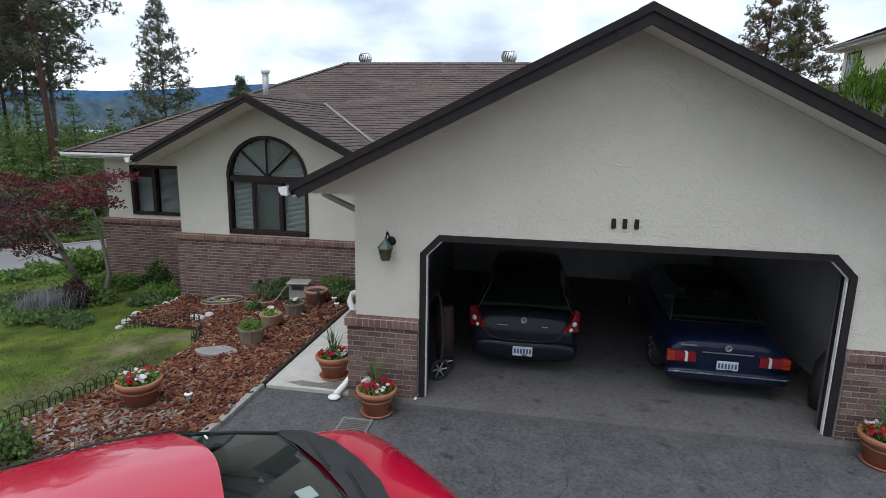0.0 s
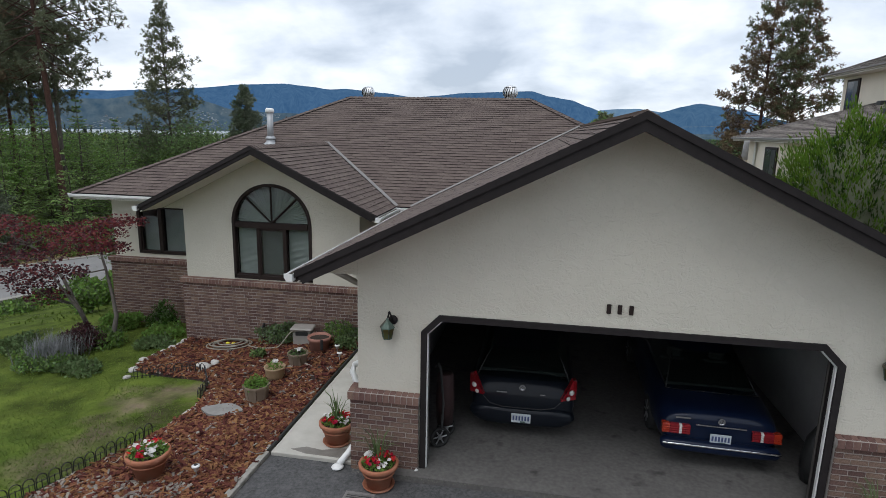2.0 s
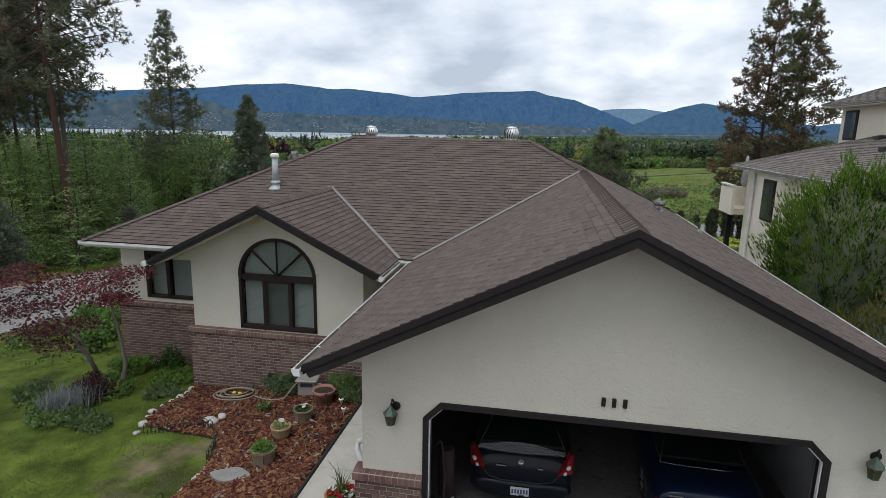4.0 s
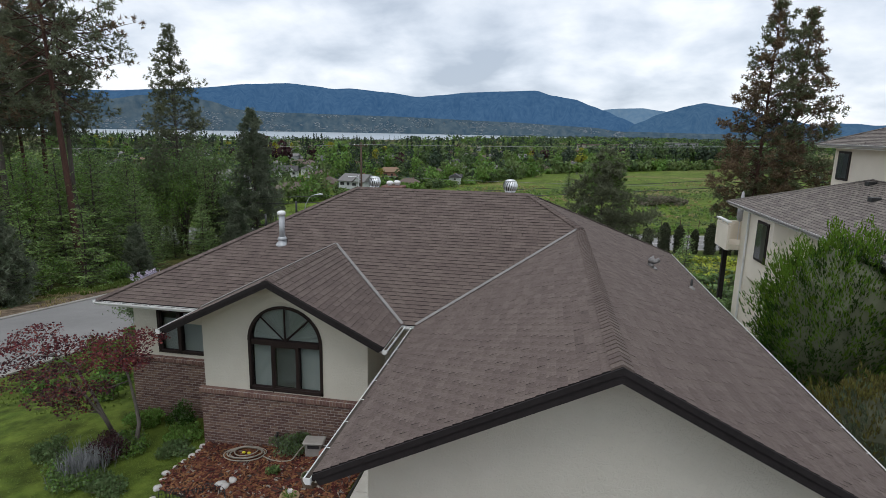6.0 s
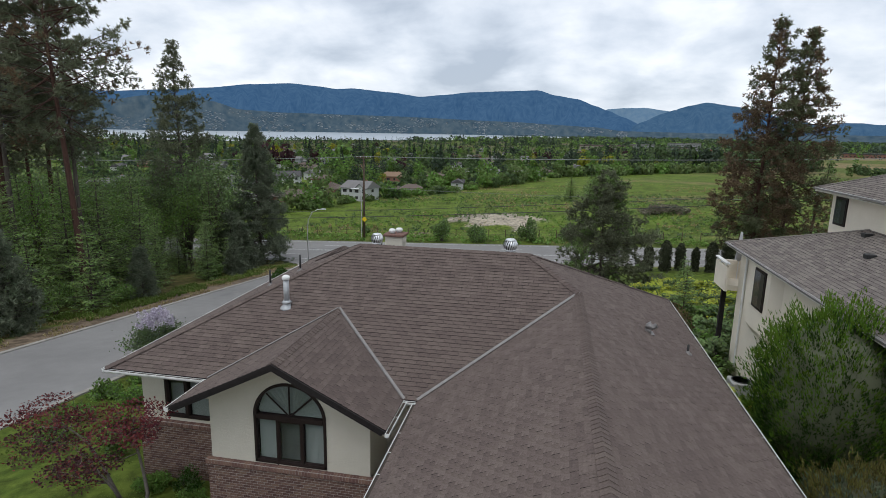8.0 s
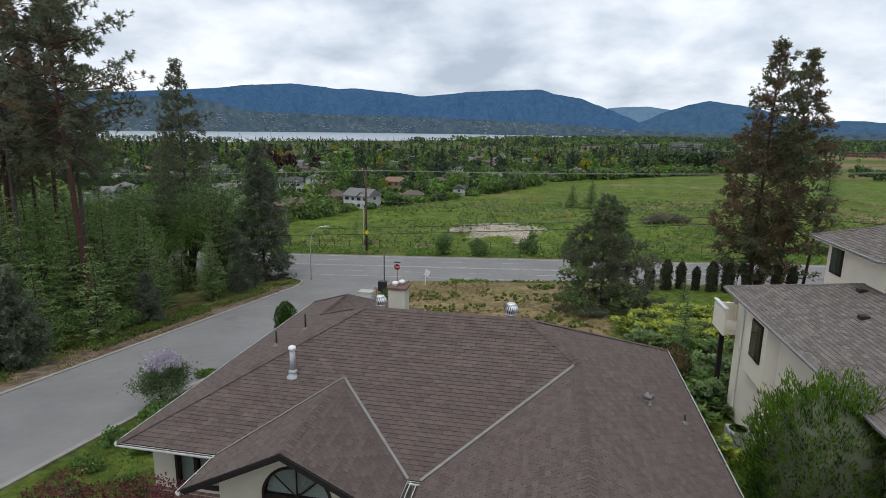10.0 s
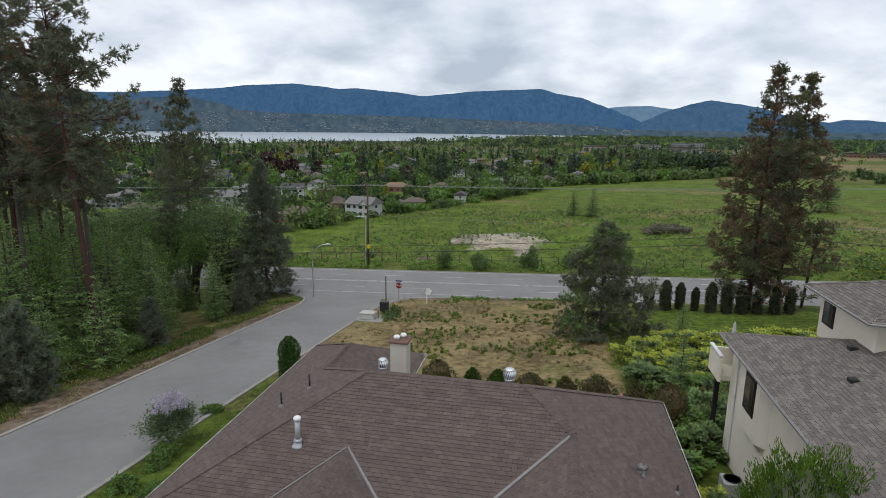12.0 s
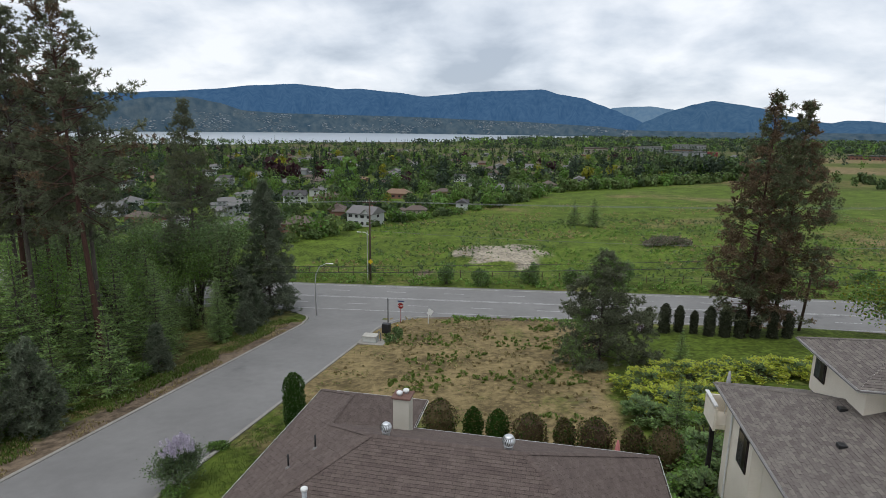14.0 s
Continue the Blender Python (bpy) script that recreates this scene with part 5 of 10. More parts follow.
M["cabin"] = surface("dark_cabin_trim", (0.018, 0.018, 0.018), (0.03, 0.03, 0.03), 6, 0.8, 0.2)
M["car_glass"] = glass("tinted_car_glass", (0.82, 0.95, 0.91), 0.72)


def paint(name, c, rough=0.22, coat=1.0):
    return surface(name, c, [v * 1.08 for v in c], 2, rough, 0.02, 400, spec=0.12, coat=coat)


def loft(bm, rings, closed=False, cap=True):
    vs = [[bm.verts.new(p) for p in r] for r in rings]
    for a, b in zip(vs, vs[1:]):
        for i in range(len(a) - (0 if closed else 1)):
            j = (i + 1) % len(a)
            bm.faces.new((a[i], a[j], b[j], b[i]))
    if cap:
        bm.faces.new(vs[0][::-1])
        bm.faces.new(vs[-1])
    bmesh.ops.recalc_face_normals(bm, faces=bm.faces)
    return bm


def soften(ob, levels=2):
    md = ob.modifiers.new("soft", "SUBSURF")
    md.levels = md.render_levels = levels
    for p in ob.data.polygons:
        p.use_smooth = True
    return ob


def body_ring(y, w, zl, zb, zd, crown=0.03):
    half = [(0.0, zl), (w * 0.86, zl), (w * 0.97, zl + 0.16), (w, zl + 0.55 * (zb - zl)), (w * 0.965, zb), (w * 0.80, zd), (w * 0.4, zd + crown * 0.8)]
    return [(x, y, z) for x, z in half] + [(0, y, zd + crown)] + [(-x, y, z) for x, z in half[:0:-1]]


def wheel(parent, x, y, r=0.31, side=1):
    w = part("wheel", lathe(bmesh.new(), [(r * 0.62, -0.10), (r * 0.9, -0.10), (r, -0.06), (r, 0.06), (r * 0.9, 0.10), (r * 0.62, 0.10)], 28), M["tyre"], parent, smooth=True)
    w.matrix_local = pose(x, y, r, 0, 90 * side, 0)
    part("rim", lathe(bmesh.new(), [(r * 0.64, -0.08), (r * 0.64, 0.085), (r * 0.58, 0.09), (r * 0.52, 0.06), (r * 0.2, 0.065), (r * 0.14, 0.09), (0.0, 0.09)], 28), M["alloy"], w, smooth=True)
    for k in range(7):
        a = 2 * math.pi * k / 7
        bm = tube(bmesh.new(), [(r * 0.12 * math.cos(a), r * 0.12 * math.sin(a), 0.085), (r * 0.6 * math.cos(a), r * 0.6 * math.sin(a), 0.092)], 0.022, 5)
        part("spoke", bm, M["alloy"], w)
    return w


def license_plate(parent, x, y, z):
    p = part("licence_plate", boxm(x - 0.15, x + 0.15, y - 0.012, y, z - 0.075, z + 0.075, 0.004), M["plate"], parent, "white plate with plain bars")
    for i in range(6):
        u = x - 0.115 + i * 0.046
        part("bar", boxm(u - 0.014, u + 0.014, y - 0.015, y - 0.012, z - 0.035, z + 0.04), M["plate_bar"], p)
    part("sticker", boxm(x - 0.01, x + 0.07, y - 0.015, y - 0.012, z - 0.068, z - 0.045), M["copper"], p)


def cabin_tub(car, w, y0, y1, z):
    """Dark lining that closes the cabin below the windows."""
    part("cabin_lining", boxm(-w, w, y0, y1, z - 0.06, z, 0.01), M["cabin"], car)


def glazed_cabin(car, base, roof, pillar_mat, glass_mat, post=0.032):
    """Greenhouse: base and roof are four corners each (rear left, rear right, front right, front left), with pillars and four panes."""
    b, r = [Vector(p) for p in base], [Vector(p) for p in roof]
    for i in range(4):
        part("pillar", tube(bmesh.new(), [b[i], b[i].lerp(r[i], 0.5), r[i] - Vector((0, 0, 0.03))], post, 6), pillar_mat, car, smooth=True)
    for i, nm in ((0, "rear_window"), (1, "side_window"), (2, "windscreen"), (3, "side_window")):
        j = (i + 1) % 4
        bm = bmesh.new()
        out = ((b[i] + b[j]) / 2 - (b[0] + b[1] + b[2] + b[3]) / 4)
        out.z = 0
        out = out.normalized() * (0.05 if i % 2 == 0 else 0.02)
        grid = []
        for v in range(5):
            row = []
            for u in range(7):
                lo, hi = b[i].lerp(b[j], u / 6), r[i].lerp(r[j], u / 6)
                row.append(bm.verts.new(lo.lerp(hi, v / 4) + out * math.sin(math.pi * u / 6)))
            grid.append(row)
        for v in range(4):
            for u in range(6):
                bm.faces.new((grid[v][u], grid[v][u + 1], grid[v + 1][u + 1], grid[v + 1][u]))
        part(nm, bm, glass_mat, car, smooth=True).visible_shadow = False


def seats(car, y, mat, n=2, w=0.5):
    for i in range(n):
        x = (i - (n - 1) / 2) * 0.72
        s = part("seat", boxm(x - w / 2, x + w / 2, y - 0.25, y + 0.25, 0.35, 0.58, 0.05), mat, car)
        part("seat_back", boxm(x - w / 2, x + w / 2, y - 0.34, y - 0.2, 0.5, 1.02, 0.05), mat, s)
        part("headrest", boxm(x - 0.13, x + 0.13, y - 0.36, y - 0.25, 1.04, 1.22, 0.04), mat, s)


# dark hatchback, tail towards the door
CARA = thing("hatchback_car", "dark charcoal hatchback car parked inside the garage", "car", pose(1.33, 1.02, -0.012, 0, 0, 0.5) @ Matrix.Diagonal((0.95, 1, 0.95, 1)))
navy = paint("charcoal_car_paint", (0.007, 0.009, 0.013), 0.35, 0.2)
rings = [body_ring(0.02, 0.70, 0.30, 0.52, 0.58), body_ring(0.10, 0.82, 0.22, 0.80, 0.97), body_ring(0.45, 0.85, 0.20, 0.90, 1.0), body_ring(1.2, 0.85, 0.20, 0.90, 0.95), body_ring(2.6, 0.85, 0.20, 0.88, 0.92),
         body_ring(3.2, 0.84, 0.20, 0.82, 0.90), body_ring(4.0, 0.80, 0.22, 0.68, 0.76), body_ring(4.28, 0.62, 0.3, 0.5, 0.55)]
soften(part("body", loft(bmesh.new(), rings, closed=True), navy, CARA))
soften(part("bumper", loft(bmesh.new(), [body_ring(-0.05, 0.76, 0.26, 0.46, 0.52, 0.0), body_ring(0.06, 0.85, 0.20, 0.50, 0.56, 0.0), body_ring(0.35, 0.865, 0.20, 0.5, 0.55, 0.0)], closed=True), navy, CARA))
soften(part("roof", loft(bmesh.new(), [[(-0.5, 0.42, 1.40), (0, 0.40, 1.43), (0.5, 0.42, 1.40)], [(-0.56, 0.9, 1.47), (0, 0.88, 1.51), (0.56, 0.9, 1.47)], [(-0.58, 1.6, 1.48), (0, 1.6, 1.53), (0.58, 1.6, 1.48)], [(-0.54, 2.4, 1.40), (0, 2.42, 1.45), (0.54, 2.4, 1.40)]], cap=False), navy, CARA))
glazed_cabin(CARA, [(-0.72, 0.14, 0.98), (0.72, 0.14, 0.98), (0.72, 3.1, 0.92), (-0.72, 3.1, 0.92)], [(-0.52, 0.42, 1.40), (0.52, 0.42, 1.40), (0.55, 2.4, 1.40), (-0.55, 2.4, 1.40)], M["abs"], M["car_glass"], 0.010)
soften(part("spoiler", loft(bmesh.new(), [[(-0.55, 0.30, 1.40), (0, 0.26, 1.43), (0.55, 0.30, 1.40)], [(-0.55, 0.46, 1.42), (0, 0.44, 1.46), (0.55, 0.46, 1.42)]], cap=False), navy, CARA), 1)
for s in (-1, 1):
    bm = bmesh.new()
    q = [(0.60, -0.005, 0.72), (0.83, 0.10, 0.72), (0.845, 0.20, 0.98), (0.78, 0.12, 1.02), (0.72, 0.06, 0.90)]
    lo = [bm.verts.new((s * x, y - 0.02, z)) for x, y, z in q]
    hi = [bm.verts.new((s * x * 0.97, y + 0.10, z)) for x, y, z in q]
    bm.faces.new(lo)
    for i in range(5):
        bm.faces.new((lo[i], lo[(i + 1) % 5], hi[(i + 1) % 5], hi[i]))
    bmesh.ops.recalc_face_normals(bm, faces=bm.faces)
    tl = part("tail_light", bm, M["red_lens"], CARA, "red tail light")
    for x, y, z, r in ((0.76, 0.03, 0.86, 0.045), (0.71, 0.0, 0.77, 0.035)):
        o = part("lamp", lathe(bmesh.new(), [(r, 0.0), (r * 0.6, 0.012), (0, 0.016)], 14), M["clear_lens"], tl, smooth=True)
        o.matrix_local = pose(s * x, y - 0.02, z, 90, 0, s * 25)
    wheel(CARA, s * 0.74, 0.75, side=s)
    wheel(CARA, s * 0.74, 3.35, side=s)
part("hatch_seam", tube(bmesh.new(), [(-0.60, -0.02, 0.70), (-0.5, -0.035, 0.60), (-0.3, -0.05, 0.565), (0.3, -0.05, 0.565), (0.5, -0.035, 0.60), (0.60, -0.02, 0.70)], 0.006, 5), M["abs"], CARA)
part("badge", lathe(bmesh.new(), [(0.05, 0), (0.05, 0.012), (0.035, 0.012), (0.035, 0.0)], 18, (0, 0, 0)), M["chrome"], CARA, "plain chrome ring badge").matrix_local = pose(0.0, 0.045, 0.86, 90, 0, 0)
part("script_bar", boxm(-0.40, -0.24, 0.02, 0.028, 0.765, 0.785), M["chrome"], CARA)
part("script_bar", boxm(0.28, 0.36, 0.02, 0.028, 0.765, 0.785), M["chrome"], CARA)
license_plate(CARA, 0.0, -0.065, 0.40)
cabin_tub(CARA, 0.70, 0.3, 3.0, 1.04)
seats(CARA, 1.9, M["cabin"])

# blue saloon
CARB = thing("saloon_car", "dark blue saloon car parked inside the garage", "car", pose(4.05, 0.72, -0.012, 0, 0, -1.5) @ Matrix.Diagonal((0.90, 0.96, 0.92, 1)))
blue = paint("deep_blue_car_paint", (0.005, 0.010, 0.028), 0.35, 0.4)
rings = [body_ring(0.06, 0.76, 0.42, 0.70, 0.78, 0.0), body_ring(0.10, 0.84, 0.30, 0.74, 0.86), body_ring(0.3, 0.88, 0.24, 0.80, 0.90), body_ring(1.1, 0.90, 0.22, 0.86, 0.93), body_ring(2.8, 0.90, 0.22, 0.86, 0.92),
         body_ring(3.6, 0.89, 0.22, 0.82, 0.88), body_ring(4.7, 0.84, 0.26, 0.74, 0.80), body_ring(4.9, 0.78, 0.32, 0.66, 0.70, 0.0)]
soften(part("body", loft(bmesh.new(), rings, closed=True), blue, CARB))
bm = boxm(-0.86, 0.86, -0.06, 0.16, 0.28, 0.48, 0.04)
soften(part("bumper", bm, blue, CARB, "blue bumper"), 1)
part("bumper_strip", boxm(-0.84, 0.84, -0.075, -0.058, 0.41, 0.435, 0.004), M["chrome"], CARB, "chrome bumper strip")
soften(part("roof", loft(bmesh.new(), [[(-0.52, 1.35, 1.36), (0, 1.33, 1.39), (0.52, 1.35, 1.36)], [(-0.58, 1.9, 1.42), (0, 1.9, 1.45), (0.58, 1.9, 1.42)], [(-0.55, 2.8, 1.38), (0, 2.85, 1.41), (0.55, 2.8, 1.38)]], cap=False), blue, CARB))
glazed_cabin(CARB, [(-0.70, 0.75, 0.94), (0.70, 0.75, 0.94), (0.70, 3.45, 0.92), (-0.70, 3.45, 0.92)], [(-0.53, 1.35, 1.36), (0.53, 1.35, 1.36), (0.55, 2.8, 1.38), (-0.55, 2.8, 1.38)], M["abs"], M["car_glass"], 0.010)
part("window_trim", tube(bmesh.new(), [(-0.72, 0.72, 0.95), (-0.3, 0.66, 0.965), (0.3, 0.66, 0.965), (0.72, 0.72, 0.95)], 0.009, 5), M["chrome"], CARB, "chrome rear window trim")
for s in (-1, 1):
    for i, (a, b, mt) in enumerate(((0.44, 0.56, "red_lens"), (0.56, 0.60, "clear_lens"), (0.60, 0.74, "red_lens"), (0.74, 0.85, "orange_lens"))):
        tl = part("tail_light", boxm(min(s * a, s * b), max(s * a, s * b), 0.015, 0.12, 0.545, 0.695, 0.006), M[mt], CARB, "ribbed rectangular tail light")
        for k in range(4):
            part("lens_rib", boxm(min(s * a, s * b), max(s * a, s * b), 0.004, 0.016, 0.56 + k * 0.035, 0.575 + k * 0.035, 0.003), M[mt], tl)
    wheel(CARB, s * 0.79, 1.15, side=s)
    wheel(CARB, s * 0.79, 4.0, side=s)
part("boot_strip", boxm(-0.36, 0.36, 0.03, 0.05, 0.70, 0.722, 0.004), M["chrome"], CARB, "chrome boot strip")
part("badge", lathe(bmesh.new(), [(0.052, 0), (0.052, 0.01), (0.04, 0.01), (0.04, 0.0)], 18), M["chrome"], CARB, "plain chrome ring badge").matrix_local = pose(0.0, 0.05, 0.79, 90, 0, 0)
part("script_bar", boxm(-0.66, -0.44, 0.045, 0.052, 0.785, 0.81), M["chrome"], CARB)
license_plate(CARB, 0.0, 0.015, 0.53)
cabin_tub(CARB, 0.70, 0.9, 3.3, 0.985)
seats(CARB, 2.2, M["cabin"])

# red car on the driveway
CARC = thing("red_car", "glossy red hatchback car on the asphalt driveway", "car", pose(-0.35, -3.55, -0.10, 0, 0, -41))
red = surface("red_car_paint", (0.40, 0.003, 0.026), (0.44, 0.004, 0.030), 2, 0.25, 0.0, spec=0.5, coat=1.0)
rings = [body_ring(-3.0, 0.70, 0.30, 0.6, 0.7), body_ring(-2.8, 0.82, 0.22, 0.85, 0.95), body_ring(-1.5, 0.86, 0.2, 0.95, 0.98), body_ring(0.0, 0.86, 0.2, 0.94, 0.97), body_ring(0.45, 0.86, 0.2, 0.90, 0.97),
         body_ring(0.9, 0.84, 0.2, 0.82, 0.92), body_ring(1.25, 0.80, 0.22, 0.70, 0.80), body_ring(1.45, 0.66, 0.28, 0.52, 0.58)]
soften(part("body", loft(bmesh.new(), rings, closed=True), red, CARC))
def roof_ring(y, w, ze, zc, bow=0.0):
    """Five points across a domed roof, doubled at its edges to keep them crisp."""
    return [(s * w, y + bow * (1 - abs(s)), ze + (zc - ze) * (1 - s * s)) for s in (-1, -0.97, -0.5, 0, 0.5, 0.97, 1)]


soften(part("roof", loft(bmesh.new(), [roof_ring(-2.75, 0.53, 1.36, 1.40, -0.03), roof_ring(-2.7, 0.54, 1.37, 1.41, -0.03), roof_ring(-1.8, 0.60, 1.44, 1.515), roof_ring(-1.0, 0.61, 1.43, 1.51), roof_ring(-0.52, 0.60, 1.375, 1.45, 0.14), roof_ring(-0.49, 0.60, 1.37, 1.445, 0.14)], cap=False), red, CARC))
glazed_cabin(CARC, [(-0.66, -2.85, 0.96), (0.66, -2.85, 0.96), (0.70, 0.48, 0.98), (-0.70, 0.48, 0.98)], [(-0.52, -2.7, 1.36), (0.52, -2.7, 1.36), (0.56, -0.48, 1.39), (-0.56, -0.48, 1.39)], M["cabin"], M["car_glass"], 0.016)
for s in (-1, 1):
    part("roof_seal", tube(bmesh.new(), [(s * 0.60, -2.6, 1.39), (s * 0.63, -1.6, 1.44), (s * 0.62, -0.9, 1.43), (s * 0.585, -0.48, 1.385)], 0.008, 6), M["cabin"], CARC)
part("cowl", loft(bmesh.new(), [[(-0.73, 0.34, 1.035), (-0.37, 0.40, 1.05), (0, 0.42, 1.055), (0.37, 0.40, 1.05), (0.73, 0.34, 1.035)], [(-0.73, 0.46, 1.01), (-0.37, 0.55, 1.03), (0, 0.57, 1.035), (0.37, 0.55, 1.03), (0.73, 0.46, 1.01)], [(-0.70, 0.62, 0.965), (-0.36, 0.72, 0.99), (0, 0.74, 0.995), (0.36, 0.72, 0.99), (0.70, 0.62, 0.965)]], cap=False), M["cabin"], CARC, "black plastic cowl", smooth=True)
for a, b in (((-0.55, 0.57, 1.01), (0.05, 0.46, 1.05)), ((0.05, 0.60, 1.02), (0.6, 0.48, 1.03))):
    w = part("wiper", tube(bmesh.new(), [a, ((a[0] + b[0]) / 2, (a[1] + b[1]) / 2, a[2] + 0.03), b], 0.010, 6), M["cabin"], CARC, "black wiper")
    part("blade", tube(bmesh.new(), [(a[0] + 0.1, a[1] - 0.06, a[2] + 0.02), (b[0] + 0.05, b[1] - 0.03, b[2] + 0.01)], 0.008, 5), M["tyre"], w)
cabin_tub(CARC, 0.69, -2.75, 0.40, 1.035)
part("dashboard", boxm(-0.64, 0.64, -0.05, 0.36, 0.98, 1.06, 0.03), M["cabin"], CARC)
part("cabin_floor", boxm(-0.68, 0.68, -2.6, -0.1, 0.30, 0.36), M["cabin"], CARC)
sw = part("steering_wheel", lathe(bmesh.new(), [(0.165, -0.012), (0.19, -0.012), (0.19, 0.012), (0.165, 0.012), (0.165, -0.012)], 24), M["cabin"], CARC)
sw.matrix_local = pose(-0.36, -0.28, 1.10, 62, 0, 0)
part("paper", boxm(0.2, 0.34, 0.1, 0.22, 1.062, 1.066), M["white"], CARC, "white paper on the dashboard")
part("sticker", boxm(-0.46, -0.40, -0.30, -0.285, 1.335, 1.34), M["white"], CARC)
seats(CARC, -0.9, surface("grey_seat_fabric", (0.15, 0.15, 0.15), (0.22, 0.22, 0.215), 20, 0.9, 0.2, 80))
for s in (-1, 1):
    wheel(CARC, s * 0.76, -2.2, side=s)
    wheel(CARC, s * 0.76, 0.55, side=s)

# stored golf trolley by the left jamb, and tools by the right
TR = thing("golf_trolley", "black folded golf trolley with spoked wheels inside garage", "trolley", pose(0.18, 0.55, 0.0, 0, 0, 12))
for x, y, r in ((0.0, 0.0, 0.15), (0.10, 0.28, 0.15)):
    o = part("wheel", lathe(bmesh.new(), [(r * 0.78, -0.02), (r, -0.02), (r, 0.02), (r * 0.78, 0.02), (r * 0.78, -0.02)], 24), M["tyre"], TR, smooth=True)
    o.matrix_local = pose(x, y, r, 90, 0, 25)
    part("hub", lathe(bmesh.new(), [(0.03, -0.03), (0.03, 0.03)], 10), M["alloy"], o)
    for k in range(6):
        a = k * math.pi / 3
        part("spoke", tube(bmesh.new(), [(0.02 * math.cos(a), 0.02 * math.sin(a), 0), (r * 0.8 * math.cos(a), r * 0.8 * math.sin(a), 0)], 0.011, 5), M["alloy"], o)
part("frame", tube(bmesh.new(), [(0.02, 0.02, 0.15), (0.05, 0.15, 0.6), (0.0, 0.2, 1.15)], 0.02, 6), M["cabin"], TR)
part("handle", tube(bmesh.new(), [(0.0, 0.2, 1.15), (-0.04, 0.12, 1.25), (-0.08, 0.0, 1.25)], 0.018, 6), M["tyre"], TR)
part("bag", lathe(bmesh.new(), [(0.0, 0.2), (0.12, 0.22), (0.14, 0.6), (0.12, 1.0), (0.10, 1.02), (0.0, 1.0)], 12, (0.08, 0.3, 0)), surface("dark_red_nylon", (0.02, 0.010, 0.010), (0.035, 0.015, 0.014), 9, 0.8, 0.2), TR, smooth=True)
BAG = thing("black_bin", "black waste bag standing by the garage jamb", "bag", pose(5.28, 0.75, 0.0))
part("sack", lathe(bmesh.new(), [(0.0, 0.0), (0.16, 0.0), (0.19, 0.25), (0.15, 0.6), (0.05, 0.8), (0.0, 0.82)], 12), M["abs"], BAG, smooth=True)
SH = thing("garden_tool", "long handled tool leaning on the garage wall", "tool", pose(5.45, 0.9, 0.0))
part("handle", tube(bmesh.new(), [(-0.1, 0.0, 0.0), (0.12, 0.2, 1.5)], 0.016, 6), M["wood"], SH)
part("blade", boxm(-0.2, 0.0, -0.02, 0.02, 0.0, 0.22, 0.008), M["galv"], SH)

# grit and broken asphalt along the joint between slab and driveway
rj = random.Random(44)
v, f = [], []
for _ in range(800):
    x = rj.uniform(-0.9, 5.9)
    y = -0.27 + rj.gauss(0, 0.04) + 0.02 * math.sin(x * 3)
    if noise.noise((x * 1.4, 0, 3)) < -0.15:
        continue
    r = rj.uniform(0.003, 0.011)
    o = len(v)
    for k in range(5):
        a = k * 1.2566 + rj.uniform(-0.3, 0.3)
        v.append((x + r * math.cos(a), y + r * 0.8 * math.sin(a), -0.02))
    v.append((x, y, -0.008 + rj.uniform(0, 0.008)))
    f += [(o + k, o + (k + 1) % 5, o + 5) for k in range(5)]
tagged(raw("joint_grit", v, f, surface("pale_crumbled_concrete", (0.08, 0.076, 0.068), (0.16, 0.15, 0.13), 30, 0.95, 0.2, vary=0.3)), "pale grit along the crumbled slab joint", "grit", kind="stuff")


# ---- front path, bed, lawn ----
PATHW = thing("front_path", "pale concrete front path with a damp stain", "path", kind="structure")
for y0, y1 in ((-0.01, 1.55), (1.56, 3.1), (3.11, 4.74)):
    part("path_slab", boxm(-2.2, -0.965, y0, y1, -0.3, -0.055, 0.008), M["concrete"], PATHW)
part("damp_patch", prism(bmesh.new(), [(-1.95, 0.12), (-1.7, 0.05), (-1.2, 0.04), (-1.02, 0.10), (-1.05, 0.32), (-1.3, 0.26), (-1.5, 0.18), (-1.75, 0.22)], -0.056, -0.0515, "z"), surface("wet_concrete", (0.13, 0.12, 0.105), (0.2, 0.185, 0.165), 9, 0.5, 0.2), PATHW)
M["edging"] = surface("black_edging", (0.014, 0.014, 0.013), (0.024, 0.024, 0.022), 8, 0.6, 0.1)
ED = thing("bed_edging", "black plastic edging beside the front path", "edging", kind="structure")
part("strip", tube(bmesh.new(), [(-2.235, -0.02, -0.045), (-2.235, 2.0, -0.045), (-2.235, 4.75, -0.045)], 0.03, 6), M["edging"], ED)


def mulch_edge_l(y):
    """West boundary of the bed."""
    pts = [(-9.0, -5.6), (-2.2, -5.2), (-1.43, -4.9), (-0.8, -4.62), (-0.13, -4.38), (0.5, -4.24), (1.08, -4.2), (1.5, -4.28), (2.0, -4.44), (2.35, -4.7), (2.6, -6.3), (2.75, -6.6), (3.3, -6.78), (4.2, -6.65), (4.9, -6.75)]
    for (a, u), (b, w) in zip(pts, pts[1:]):
        if a <= y <= b:
            return u + (w - u) * (y - a) / (b - a)
    return -5.6


def mulch_edge_r(y):
    return -2.27 if y > -1.2 else -2.27 - 0.25 * (-1.2 - y)


def bed_height(x, y):
    return ground_height(x, y) + 0.035 + 0.03 * noise.noise((x * 1.3, y * 1.3, 5))


M["mulch_bed"] = surface("dark_bark_mulch", (0.014, 0.008, 0.006), (0.045, 0.022, 0.015), 30, 0.95, 0.8, 50, distance=0.02)
